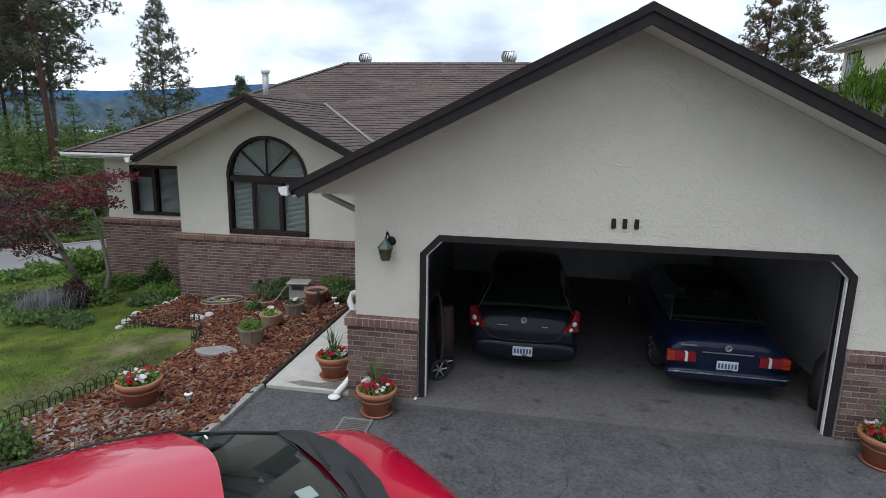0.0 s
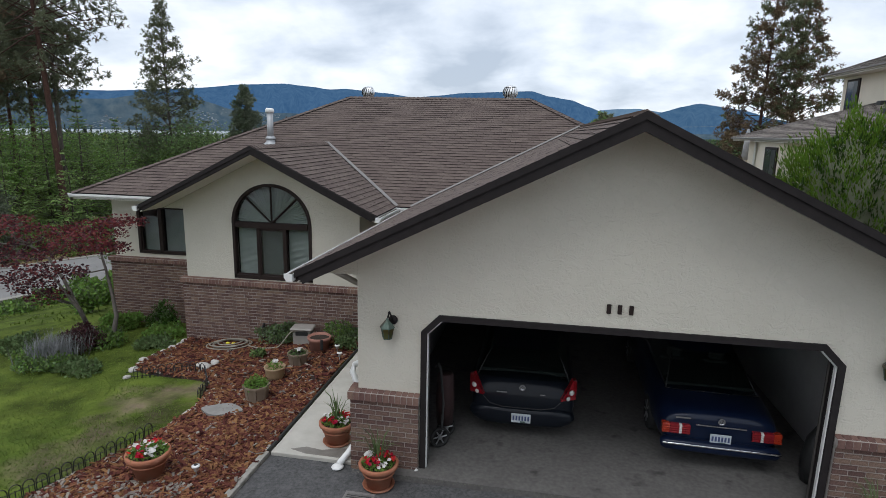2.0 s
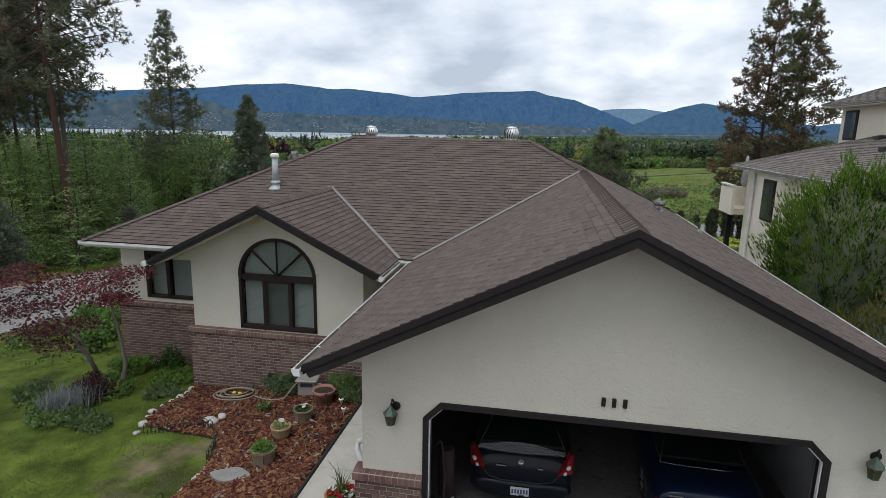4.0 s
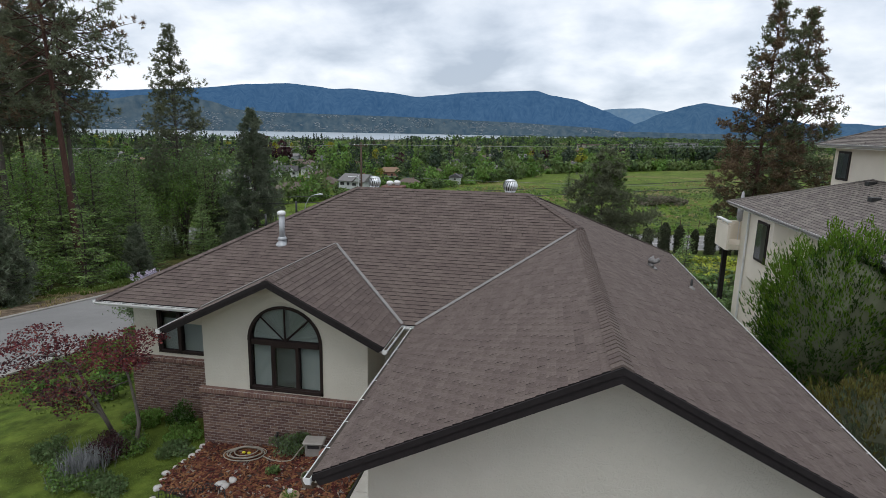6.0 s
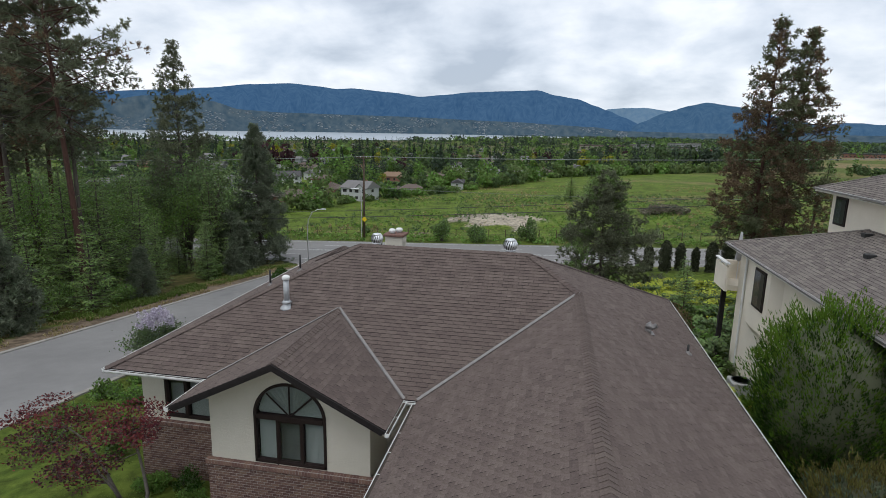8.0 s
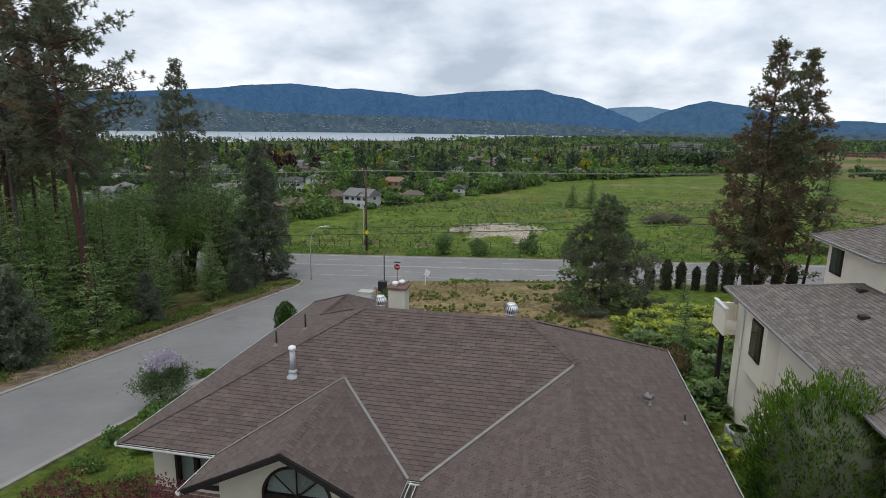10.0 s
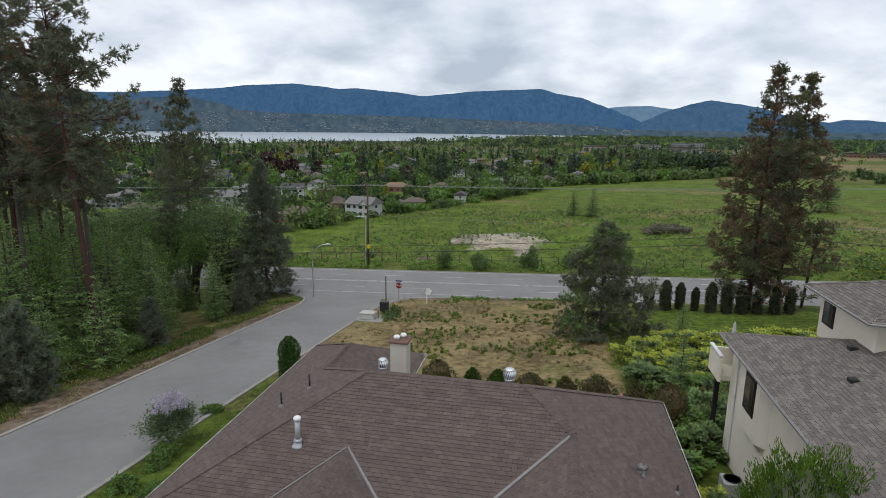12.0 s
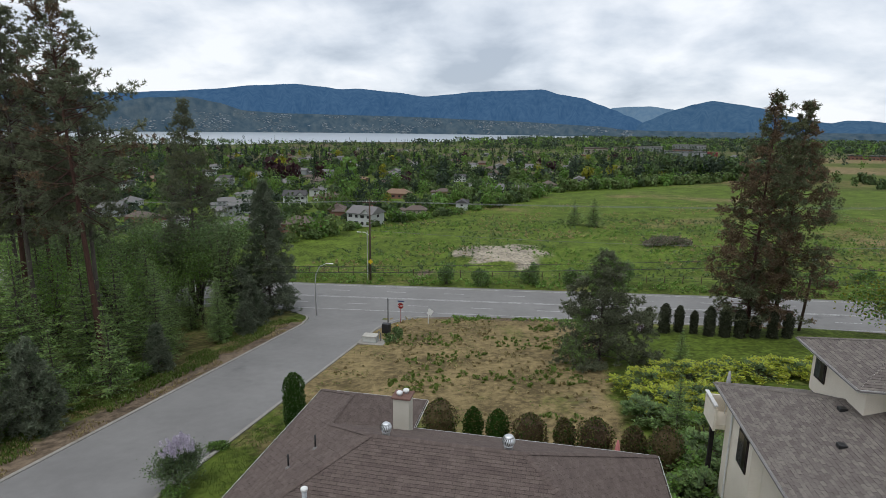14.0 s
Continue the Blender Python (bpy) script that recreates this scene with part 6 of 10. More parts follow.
M["chip"] = surface("bark_chips", (0.072, 0.025, 0.015), (0.165, 0.064, 0.036), 9, 0.9, 0.3, 60, vary=0.62, spec=0.2)
M["chip_grey"] = surface("weathered_chips", (0.14, 0.12, 0.105), (0.24, 0.21, 0.18), 9, 0.9, 0.3, 60, vary=0.4, spec=0.2)
v, f = [], []
ys = spaced([(-6.0, 0.12), (4.82, 0)])
for y in ys:
    a, b = mulch_edge_l(y), mulch_edge_r(y)
    for i in range(29):
        x = a + (b - a) * i / 28
        v.append((x, y, bed_height(x, y) - (0.06 if i in (0, 28) else 0)))
for j in range(len(ys) - 1):
    for i in range(28):
        k = j * 29 + i
        f.append((k, k + 1, k + 30, k + 29))
bed = raw("mulch_bed", v, f, M["mulch_bed"], smooth=True)
tagged(bed, "garden bed of reddish brown bark mulch", "garden bed", kind="structure")


def chips(name, count, material, where, seed, label):
    rnd = random.Random(seed)
    v, f = [], []
    while count:
        y = rnd.uniform(-3.2, 4.75)
        x = rnd.uniform(mulch_edge_l(y) + 0.03, mulch_edge_r(y) - 0.02)
        if not where(x, y, rnd):
            continue
        count -= 1
        L, w, t = rnd.uniform(0.022, 0.085) * rnd.uniform(0.7, 1.35), rnd.uniform(0.010, 0.030), rnd.uniform(0.003, 0.008)
        m = Matrix.Translation((x, y, bed_height(x, y) + rnd.uniform(0.0, 0.022))) @ Euler((rnd.uniform(-0.5, 0.5), rnd.uniform(-0.45, 0.45), rnd.uniform(0, 6.3))).to_matrix().to_4x4()
        o = len(v)
        k = rnd.uniform(0.5, 0.95)
        for p in ((-L, -w, -t), (L, -w * k, -t), (L * 0.9, w, -t), (-L, w * k, -t), (-L, -w, t), (L, -w * k, t), (L * 0.9, w, t), (-L, w * k, t)):
            v.append(tuple(m @ Vector(p)))
        f += [(o + 4, o + 5, o + 6, o + 7), (o, o + 1, o + 5, o + 4), (o + 1, o + 2, o + 6, o + 5), (o + 2, o + 3, o + 7, o + 6), (o + 3, o, o + 4, o + 7)]
    return tagged(raw(name, v, f, material), label, "mulch", kind="stuff")


chips("bark_chips", 12500, M["chip"], lambda x, y, r: True, 11, "loose reddish bark chips over the bed")
chips("grey_chips", 1700, M["chip_grey"], lambda x, y, r: r.random() < (0.9 if y < -0.9 and x < -2.9 else 0.14), 12, "weathered grey chips at the bed's edge")


def rock(name, x, y, z, sx, sy, sz, mat, label, category, seed=1, group=""):
    bm = bmesh.new()
    bmesh.ops.create_icosphere(bm, subdivisions=2, radius=1)
    for q in bm.verts:
        q.co = q.co * (1 + 0.22 * noise.noise(q.co * 1.3 + Vector((seed, 0, 0))))
        q.co.z = max(q.co.z, -0.6)
    ob = new(name, link_mesh(name, bm, mat, True))
    ob.matrix_world = pose(x, y, z, 0, 0, seed * 47 % 360) @ Matrix.Diagonal((sx, sy, sz, 1))
    return tagged(ob, label, category, group)


M["rock"] = surface("pale_granite", (0.32, 0.30, 0.28), (0.48, 0.46, 0.43), 7, 0.9, 0.5, 40)
rr = random.Random(8)
for i, (x, y) in enumerate(((-6.45, 2.36), (-6.6, 2.75), (-6.72, 3.05), (-6.8, 3.32), (-6.76, 3.6), (-6.72, 3.85), (-6.66, 4.1), (-6.66, 4.35), (-6.7, 4.6))):
    s = rr.uniform(0.09, 0.16)
    rock("border_stone", x, y, ground_height(x, y) + 0.02, s * 0.75, s * 0.6, s * 0.45, M["rock"], "pale rounded border stone at the mulch edge", "stone", i + 1, "border stones")
for i, (x, y) in enumerate(((-5.25, 3.05), (-5.1, 2.95), (-5.05, 3.2))):
    rock("bed_stone", x, y, bed_height(x, y) + 0.03, 0.13, 0.09, 0.06, M["rock"], "grey stone lying in the mulch", "stone", i + 20, "bed stones")
# stepping stone with a waisted outline
M["stepping"] = surface("grey_stepping_stone", (0.17, 0.165, 0.155), (0.25, 0.24, 0.225), 8, 0.9, 0.5, 60)
bm = bmesh.new()
prism(bm, [(0.31 * math.cos(a) * (1 + 0.15 * math.cos(2 * a)), 0.18 * math.sin(a) * (1 - 0.22 * math.cos(2 * a + 0.6))) for a in [i * 0.2618 for i in range(24)]], 0.0, 0.06, "z")
st = new("stepping_stone", link_mesh("stepping_stone", bm, M["stepping"]))
st.matrix_world = pose(-3.62, 1.08, bed_height(-3.62, 1.08) - 0.01, 0, 0, 5)
tagged(st, "pale flat stepping stone lying in the mulch", "stepping stone")
# pale edging stones beside the asphalt and the lawn
for i in range(12):
    y = 0.05 - i * 0.21
    x = -2.27 - 0.10 * max(0, -1.0 - y) - 0.05 * max(0, -1.6 - y)
    o = part("edging_stone", boxm(-0.05, 0.05, -0.104, 0.104, -0.08, 0.055, 0.008), M["kerb"], ED)
    o.matrix_world = pose(x, y, -0.10, 0, 0, -8 if y < -1 else 0)
for i in range(7):
    y = 0.25 + i * 0.19
    o = part("edging_stone", boxm(-0.05, 0.05, -0.09, 0.09, -0.08, 0.04, 0.012), M["rock"], ED)
    o.matrix_world = pose(-4.22 + 0.03 * (i % 2), y, ground_height(-4.2, y), 0, 0, -6 + i)
# black hooped wire fence, panel by panel
M["iron"] = surface("black_iron", (0.013, 0.013, 0.014), (0.024, 0.024, 0.025), 20, 0.5, 0.1)
FENCE = thing("hoop_fence", "low black iron hoop fence along the bed", "fence")
line = [(-5.25, -2.1), (-4.9, -1.43), (-4.62, -0.8), (-4.40, -0.13), (-4.27, 0.3)]
line2 = [(-4.30, 1.45), (-4.46, 2.0), (-4.9, 2.62), (-5.3, 2.78), (-5.85, 2.52), (-6.4, 2.30)]


def hoops(pts, step=0.15):
    q = [Vector((x, y, 0)) for x, y in pts]
    d, seg = [0.0], 0.0
    for a, b in zip(q, q[1:]):
        d.append(d[-1] + (b - a).length)
    def at(s):
        for i in range(len(q) - 1):
            if s <= d[i + 1]:
                return q[i].lerp(q[i + 1], (s - d[i]) / (d[i + 1] - d[i]))
        return q[-1]
    s = 0.0
    while s + step < d[-1]:
        a, b = at(s), at(s + step * 0.86)
        za, zb = ground_height(a.x, a.y) - 0.03, ground_height(b.x, b.y) - 0.03
        c = (a + b) / 2
        h = 0.27
        arc = [(a.x, a.y, za), (a.x, a.y, za + h - 0.06)] + [tuple(c + (a - c) * math.cos(t * 0.5236) + Vector((0, 0, (za + zb) / 2 + h - 0.06 + 0.07 * math.sin(t * 0.5236)))) for t in range(1, 6)] + [(b.x, b.y, zb + h - 0.06), (b.x, b.y, zb)]
        part("hoop", tube(bmesh.new(), arc, 0.007, 5), M["iron"], FENCE)
        part("picket", tube(bmesh.new(), [(c.x, c.y, za), (c.x, c.y, za + 0.2)], 0.006, 5), M["iron"], FENCE)
        s += step
    for hgt in (0.05, 0.15):
        part("rail", tube(bmesh.new(), [tuple(at(d[-1] * i / 30) + Vector((0, 0, ground_height(at(d[-1] * i / 30).x, at(d[-1] * i / 30).y) + hgt))) for i in range(31)], 0.006, 5), M["iron"], FENCE)


hoops(line)
hoops(line2)

# grate
GR = thing("drain_grate", "square iron drain grate set in the asphalt", "drain grate", pose(-0.645, -0.835, -0.094, 0, 0, 0))
bmg = bmesh.new()
for x0, x1, y0, y1 in ((-0.20, 0.20, -0.225, -0.19), (-0.20, 0.20, 0.19, 0.225), (-0.20, -0.165, -0.19, 0.19), (0.165, 0.20, -0.19, 0.19)):
    box(bmg, x0, x1, y0, y1, -0.03, 0.008, 0.003)
part("frame", bmg, M["flash"], GR, "grey steel frame")
# black plate close under the bars, painted for the unlit pit
part("pit", boxm(-0.165, 0.165, -0.19, 0.19, -0.02, -0.006), M["iron"], GR)
for i in range(9):
    y = -0.168 + i * 0.042
    part("bar", boxm(-0.165, 0.165, y - 0.009, y + 0.009, -0.004, 0.006), M["flash"], GR)

# ---- foliage helpers ----
def blades(v, f, rnd, p, n, length, width, spread, droop=0.35, lean=(0, 0)):
    """A tuft of narrow curved blades."""
    for _ in range(n):
        a = rnd.uniform(0, 6.283)
        d = Vector((math.cos(a), math.sin(a), 0))
        s = Vector((-d.y, d.x, 0)) * width * 0.5
        L = length * rnd.uniform(0.6, 1.15)
        t = spread * rnd.uniform(0.2, 1.0)
        q0 = Vector(p)
        q1 = q0 + d * L * t * 0.4 + Vector((0, 0, L * 0.6))
        q2 = q1 + d * L * t * 0.6 + Vector((0, 0, L * (0.45 - droop * t)))
        o = len(v)
        v += [tuple(q0 - s), tuple(q0 + s), tuple(q1 + s * 0.8), tuple(q1 - s * 0.8), tuple(q2)]
        f += [(o, o + 1, o + 2, o + 3), (o + 3, o + 2, o + 4)]


def sprig(v, f, rnd, p, size, up=0.0, flat=1.0):
    """One pointed leaf or spray, turned at random."""
    a = Vector((rnd.gauss(0, 1), rnd.gauss(0, 1), rnd.gauss(0, 1) * flat + up))
    if a.length < 1e-3:
        a = Vector((1, 0, 0))
    a.normalize()
    b = a.cross(Vector((rnd.gauss(0, 1), rnd.gauss(0, 1), rnd.gauss(0, 1)))).normalized()
    s = size * rnd.uniform(0.6, 1.3)
    o = len(v)
    p = Vector(p)
    v += [tuple(p), tuple(p + a * s * 0.5 + b * s * 0.32), tuple(p + a * s), tuple(p + a * s * 0.5 - b * s * 0.32)]
    f.append((o, o + 1, o + 2, o + 3))


def shrub(name, x, y, z, rx, ry, h, mats, n, size, label, category="shrub", seed=1, up=0.4, group="", lumps=7, flat=1.0, stems=5):
    """A bush: stems and a lumpy, gappy crown of leaves, a mesh for each kind of leaf."""
    rnd = random.Random(seed)
    t = thing(name, label, category, pose(x, y, z), group)
    bm = bmesh.new()
    for i in range(stems):
        a = rnd.uniform(0, 6.28)
        tube(bm, [(0.04 * math.cos(a), 0.04 * math.sin(a), -0.1), (rx * 0.3 * math.cos(a), ry * 0.3 * math.sin(a), h * 0.4), (rx * 0.55 * math.cos(a), ry * 0.55 * math.sin(a), h * 0.75)], max(0.008, 0.02 * h), 5, 0.005)
    part("stem_frame", bm, M["bark_grey"], t)
    cl = []
    for _ in range(lumps):
        a, r = rnd.uniform(0, 6.28), math.sqrt(rnd.random())
        cl.append((rx * 0.62 * r * math.cos(a), ry * 0.62 * r * math.sin(a), h * rnd.uniform(0.28, 0.72) * (1.15 - 0.45 * r), rnd.uniform(0.33, 0.55)))
    vv, ff = [[] for _ in mats], [[] for _ in mats]
    for i in range(n):
        c = cl[rnd.randrange(lumps)]
        d = Vector((rnd.gauss(0, 1), rnd.gauss(0, 1), rnd.gauss(0, 1))).normalized() * (rnd.random() ** 0.35)
        p = (c[0] + d.x * c[3] * rx, c[1] + d.y * c[3] * ry, max(0.01, c[2] + d.z * c[3] * h * 0.62))
        k = min(len(mats) - 1, int(rnd.random() ** 1.6 * len(mats)))
        sprig(vv[k], ff[k], rnd, p, size, up, flat)
    for k, mt in enumerate(mats):
        if ff[k]:
            raw("foliage", vv[k], ff[k], mt, t)
    return t


# ---- pots ----
M["terracotta"] = surface("terracotta", (0.26, 0.095, 0.05), (0.34, 0.135, 0.075), 6, 0.75, 0.2, 60, stain=(0.36, 0.20, 0.14), stain_at=0.62)
M["soil"] = surface("potting_soil", (0.02, 0.014, 0.01), (0.045, 0.03, 0.022), 30, 0.95, 0.6, 80)
M["petal_red"] = leaf("red_petals", (0.42, 0.008, 0.022), (0.55, 0.02, 0.05), vary=0.25)
M["petal_white"] = leaf("white_petals", (0.68, 0.66, 0.64), (0.80, 0.78, 0.77), vary=0.1)
M["barrel"] = surface("grey_barrel_wood", (0.13, 0.095, 0.065), (0.22, 0.17, 0.125), 6, 0.85, 0.4, 50, stretch=(1, 1, 0.2))
M["ochre"] = surface("ochre_glaze", (0.26, 0.18, 0.10), (0.36, 0.26, 0.155), 5, 0.5, 0.1)


def bloom(v, f, rnd, p, r):
    """A five-lobed trumpet flower."""
    n = Vector((rnd.gauss(0, 0.6), rnd.gauss(0, 0.6), 1)).normalized()
    u = n.orthogonal().normalized()
    w = n.cross(u)
    o = len(v)
    p = Vector(p)
    v.append(tuple(p - n * r * 0.35))
    for k in range(10):
        a = k * 0.6283
        q = r * (1.0 if k % 2 else 0.72)
        v.append(tuple(p + u * q * math.cos(a) + w * q * math.sin(a)))
    for k in range(10):
        f.append((o, o + 1 + k, o + 1 + (k + 1) % 10))


def flower_pot(x, y, z, s, label, white=0.4, spike=True, seed=1, saucer=True, group="terracotta flower pots"):
    rnd = random.Random(seed)
    t = thing("flower_pot", label, "flower pot", pose(x, y, z) @ Matrix.Scale(s, 4), group)
    part("pot", lathe(bmesh.new(), [(0.0, 0.02), (0.155, 0.02), (0.225, 0.27), (0.245, 0.275), (0.262, 0.29), (0.265, 0.335), (0.25, 0.345), (0.225, 0.34), (0.215, 0.28), (0.0, 0.28)], 32), M["terracotta"], t, smooth=True)
    part("pot_band", lathe(bmesh.new(), [(0.208, 0.20), (0.216, 0.206), (0.219, 0.218), (0.214, 0.226)], 32), M["terracotta"], t, smooth=True)
    if saucer:
        part("saucer", lathe(bmesh.new(), [(0.0, 0.0), (0.19, 0.0), (0.215, 0.035), (0.205, 0.037), (0.185, 0.015), (0.0, 0.015)], 28), M["terracotta"], t, smooth=True)
    part("soil", lathe(bmesh.new(), [(0.218, 0.29), (0.12, 0.305), (0.0, 0.31)], 24), M["soil"], t)
    v, f = [], []
    for _ in range(360):
        a, r = rnd.uniform(0, 6.28), 0.225 * math.sqrt(rnd.random())
        sprig(v, f, rnd, (r * math.cos(a), r * math.sin(a), 0.31 + rnd.uniform(0, 0.10) * (1.3 - r / 0.225)), 0.05, 0.5)
    raw("leaves", v, f, M["green"], t)
    rv, rf, wv, wf = [], [], [], []
    sect = rnd.uniform(0, 6.28)
    for _ in range(70):
        a, r = rnd.uniform(0, 6.28), 0.215 * math.sqrt(rnd.random())
        p = (r * math.cos(a), r * math.sin(a), 0.37 + rnd.uniform(0, 0.08) * (1.2 - r / 0.3) - (0.04 if r > 0.24 else 0))
        if math.sin(a * 2 + sect) > 1 - 2 * white:
            bloom(wv, wf, rnd, p, rnd.uniform(0.024, 0.036))
        else:
            bloom(rv, rf, rnd, p, rnd.uniform(0.024, 0.036))
    tagged(raw("red_flower_mass", rv, rf, M["petal_red"], t, "red petunia flowers"), kind="stuff")
    tagged(raw("white_flower_mass", wv, wf, M["petal_white"], t, "white petunia flowers"), kind="stuff")
    if spike:
        v, f = [], []
        blades(v, f, rnd, (0, 0, 0.3), 26, 0.55, 0.018, 0.8, 0.5)
        raw("spike_leaves", v, f, M["green_mid"], t, "narrow spiky leaves")
    return t


flower_pot(-3.56, -0.80, bed_height(-3.56, -0.8) - 0.01, 1.08, "wide terracotta pot of white and red petunias in mulch", 0.55, False, 3, False)
flower_pot(-1.36, 0.45, -0.053, 1.0, "terracotta pot of petunias with spiky leaves on path", 0.42, True, 4)
flower_pot(-0.47, -0.40, -0.098, 1.0, "terracotta pot of red petunias beside the brick pier", 0.3, True, 5)
flower_pot(5.42, -0.40, -0.098, 1.05, "terracotta pot of petunias by the garage pier", 0.45, True, 9)


def barrel(x, y, z, s, flower, seed):
    rnd = random.Random(seed)
    t = thing("wooden_planter", "octagonal weathered wooden planter standing in the mulch", "planter", pose(x, y, z, 0, 0, seed * 13) @ Matrix.Scale(s, 4), "wooden planters")
    for k in range(8):
        a, b = k * math.pi / 4 + 0.02, (k + 1) * math.pi / 4 - 0.02
        bm = bmesh.new()
        q = []
        for r0, z0 in ((0.165, 0.0), (0.205, 0.26)):
            for rr_ in (r0, r0 - 0.02):
                q.append([(rr_ * math.cos(a), rr_ * math.sin(a), z0), (rr_ * math.cos(b), rr_ * math.sin(b), z0)])
        vs = [bm.verts.new(p) for pair in q for p in pair]
        for fc in ((0, 1, 5, 4), (2, 6, 7, 3), (4, 5, 7, 6), (0, 4, 6, 2), (1, 3, 7, 5), (0, 2, 3, 1)):
            bm.faces.new([vs[i] for i in fc])
        bmesh.ops.recalc_face_normals(bm, faces=bm.faces)
        part("stave", bm, M["barrel"], t)
    part("rim", lathe(bmesh.new(), [(0.19, 0.25), (0.222, 0.25), (0.222, 0.285), (0.19, 0.285), (0.19, 0.25)], 8), M["barrel"], t)
    part("soil", lathe(bmesh.new(), [(0.19, 0.24), (0.0, 0.255)], 8), M["soil"], t)
    v, f = [], []
    for _ in range(520 if not flower else 160):
        a, r = rnd.uniform(0, 6.28), 0.2 * math.sqrt(rnd.random())
        sprig(v, f, rnd, (r * math.cos(a), r * math.sin(a), 0.25 + rnd.uniform(0, 0.2 if not flower else 0.08) * (1.2 - r / 0.2)), 0.045, 0.6)
    raw("leaves", v, f, M["green" if not flower else "green_mid"], t)
    if flower:
        v, f = [], []
        for _ in range(6):
            bloom(v, f, rnd, (rnd.uniform(-0.05, 0.1), rnd.uniform(-0.08, 0.05), 0.36), 0.04)
        raw("flowers", v, f, M["petal_white"], t, "small white blooms")
    return t


barrel(-3.25, 1.58, bed_height(-3.25, 1.58) - 0.02, 1.06, False, 2)
barrel(-3.2, 3.18, bed_height(-3.2, 3.2) - 0.02, 0.98, True, 3)
POC = thing("ochre_pot", "round ochre glazed pot with a white flower", "flower pot", pose(-3.32, 2.42, bed_height(-3.32, 2.42) - 0.02))
part("pot", lathe(bmesh.new(), [(0.0, 0.0), (0.12, 0.0), (0.175, 0.12), (0.18, 0.22), (0.20, 0.25), (0.20, 0.275), (0.175, 0.27), (0.16, 0.22), (0.0, 0.22)], 28), M["ochre"], POC, smooth=True)
v, f = [], []
rq = random.Random(77)
for _ in range(120):
    a, r = rq.uniform(0, 6.28), 0.14 * math.sqrt(rq.random())
    sprig(v, f, rq, (r * math.cos(a), r * math.sin(a), 0.23 + rq.uniform(0, 0.12)), 0.05, 0.6)
raw("leaves", v, f, M["green"], POC)
v, f = [], []
for _ in range(7):
    bloom(v, f, rq, (rq.uniform(-0.03, 0.07), rq.uniform(-0.05, 0.05), 0.38), 0.045)
raw("flowers", v, f, M["petal_white"], POC, "white blooms")
POE = thing("terracotta_tub", "faded terracotta tub with bare soil near the wall", "flower pot", pose(-3.08, 4.02, bed_height(-3.1, 4.0) - 0.02))
part("tub", lathe(bmesh.new(), [(0.0, 0.0), (0.19, 0.0), (0.225, 0.24), (0.25, 0.25), (0.255, 0.315), (0.235, 0.32), (0.21, 0.26), (0.0, 0.26)], 28), surface("faded_terracotta", (0.24, 0.11, 0.085), (0.32, 0.16, 0.12), 6, 0.8, 0.2), POE, smooth=True)
part("soil", lathe(bmesh.new(), [(0.213, 0.27), (0.0, 0.285)], 20), M["soil"], POE)
part("trowel", boxm(0.12, 0.18, -0.26, -0.245, 0.10, 0.34, 0.005), M["abs"], POE, "dark tag hung on the rim")

# hose reel box, hose, spigot, solar lamps
M["taupe"] = surface("taupe_plastic", (0.22, 0.205, 0.185), (0.29, 0.27, 0.245), 5, 0.6, 0.1)
HB = thing("hose_box", "taupe plastic hose reel box by the brick wall", "hose box", pose(-3.62, 4.42, bed_height(-3.62, 4.4) - 0.02, 0, 0, 8) @ Matrix.Diagonal((0.86, 0.86, 0.86, 1)))
part("body", boxm(-0.24, 0.24, -0.17, 0.17, 0.0, 0.42, 0.03), M["taupe"], HB)
part("lid", boxm(-0.29, 0.29, -0.24, 0.2, 0.42, 0.48, 0.025), M["taupe"], HB, "pale overhanging lid")
# slot opening painted as a dark inset
part("slot", boxm(-0.16, 0.16, -0.185, -0.165, 0.28, 0.38, 0.008), M["dark"], HB)
part("crank", tube(bmesh.new(), [(0.24, 0.0, 0.30), (0.34, 0.0, 0.30), (0.34, -0.08, 0.30)], 0.018, 6), M["white"], HB)
M["hose"] = surface("beige_hose", (0.21, 0.19, 0.155), (0.30, 0.275, 0.225), 9, 0.6, 0.1)
HO = thing("garden_hose", "beige garden hose coiled on the mulch", "garden hose")
rh = random.Random(4)
pts = []
for i in range(170):
    a = i * 0.19
    r = 0.42 - 0.0007 * i + 0.05 * math.sin(a * 0.37)
    x, y = -5.35 + 1.15 * r * math.cos(a) + 0.04 * math.sin(i * 0.3), 4.30 + 0.75 * r * math.sin(a)
    pts.append((x, y, bed_height(x, y) + 0.035 + 0.00045 * i))
part("coil", tube(bmesh.new(), pts, 0.013, 6), M["hose"], HO, smooth=True)
pts = []
for i in range(40):
    u = i / 39
    x, y = -4.9 + 1.15 * u, 4.25 - 0.30 * math.sin(u * 2.6) + 0.12 * u
    pts.append((x, y, bed_height(x, y) + 0.035 + 0.32 * smooth01(0.7, 1.0, u)))
part("run", tube(bmesh.new(), pts, 0.013, 6), M["hose"], HO, smooth=True)
for dx in (-0.06, 0.08):
    part("nozzle", boxm(-5.35 + dx - 0.04, -5.35 + dx + 0.04, 4.28, 4.34, bed_height(-5.35, 4.3) + 0.05, bed_height(-5.35, 4.3) + 0.10, 0.015), surface("yellow_plastic", (0.55, 0.45, 0.02), (0.65, 0.55, 0.04), 6, 0.5, 0.05), HO, "yellow hose nozzle")
SPG = thing("wall_tap", "dark metal wall tap on a stand pipe", "tap", pose(-4.72, 4.72, -0.35))
part("pipe", tube(bmesh.new(), [(0, 0, 0), (0, 0, 0.42)], 0.022, 6), M["iron"], SPG)
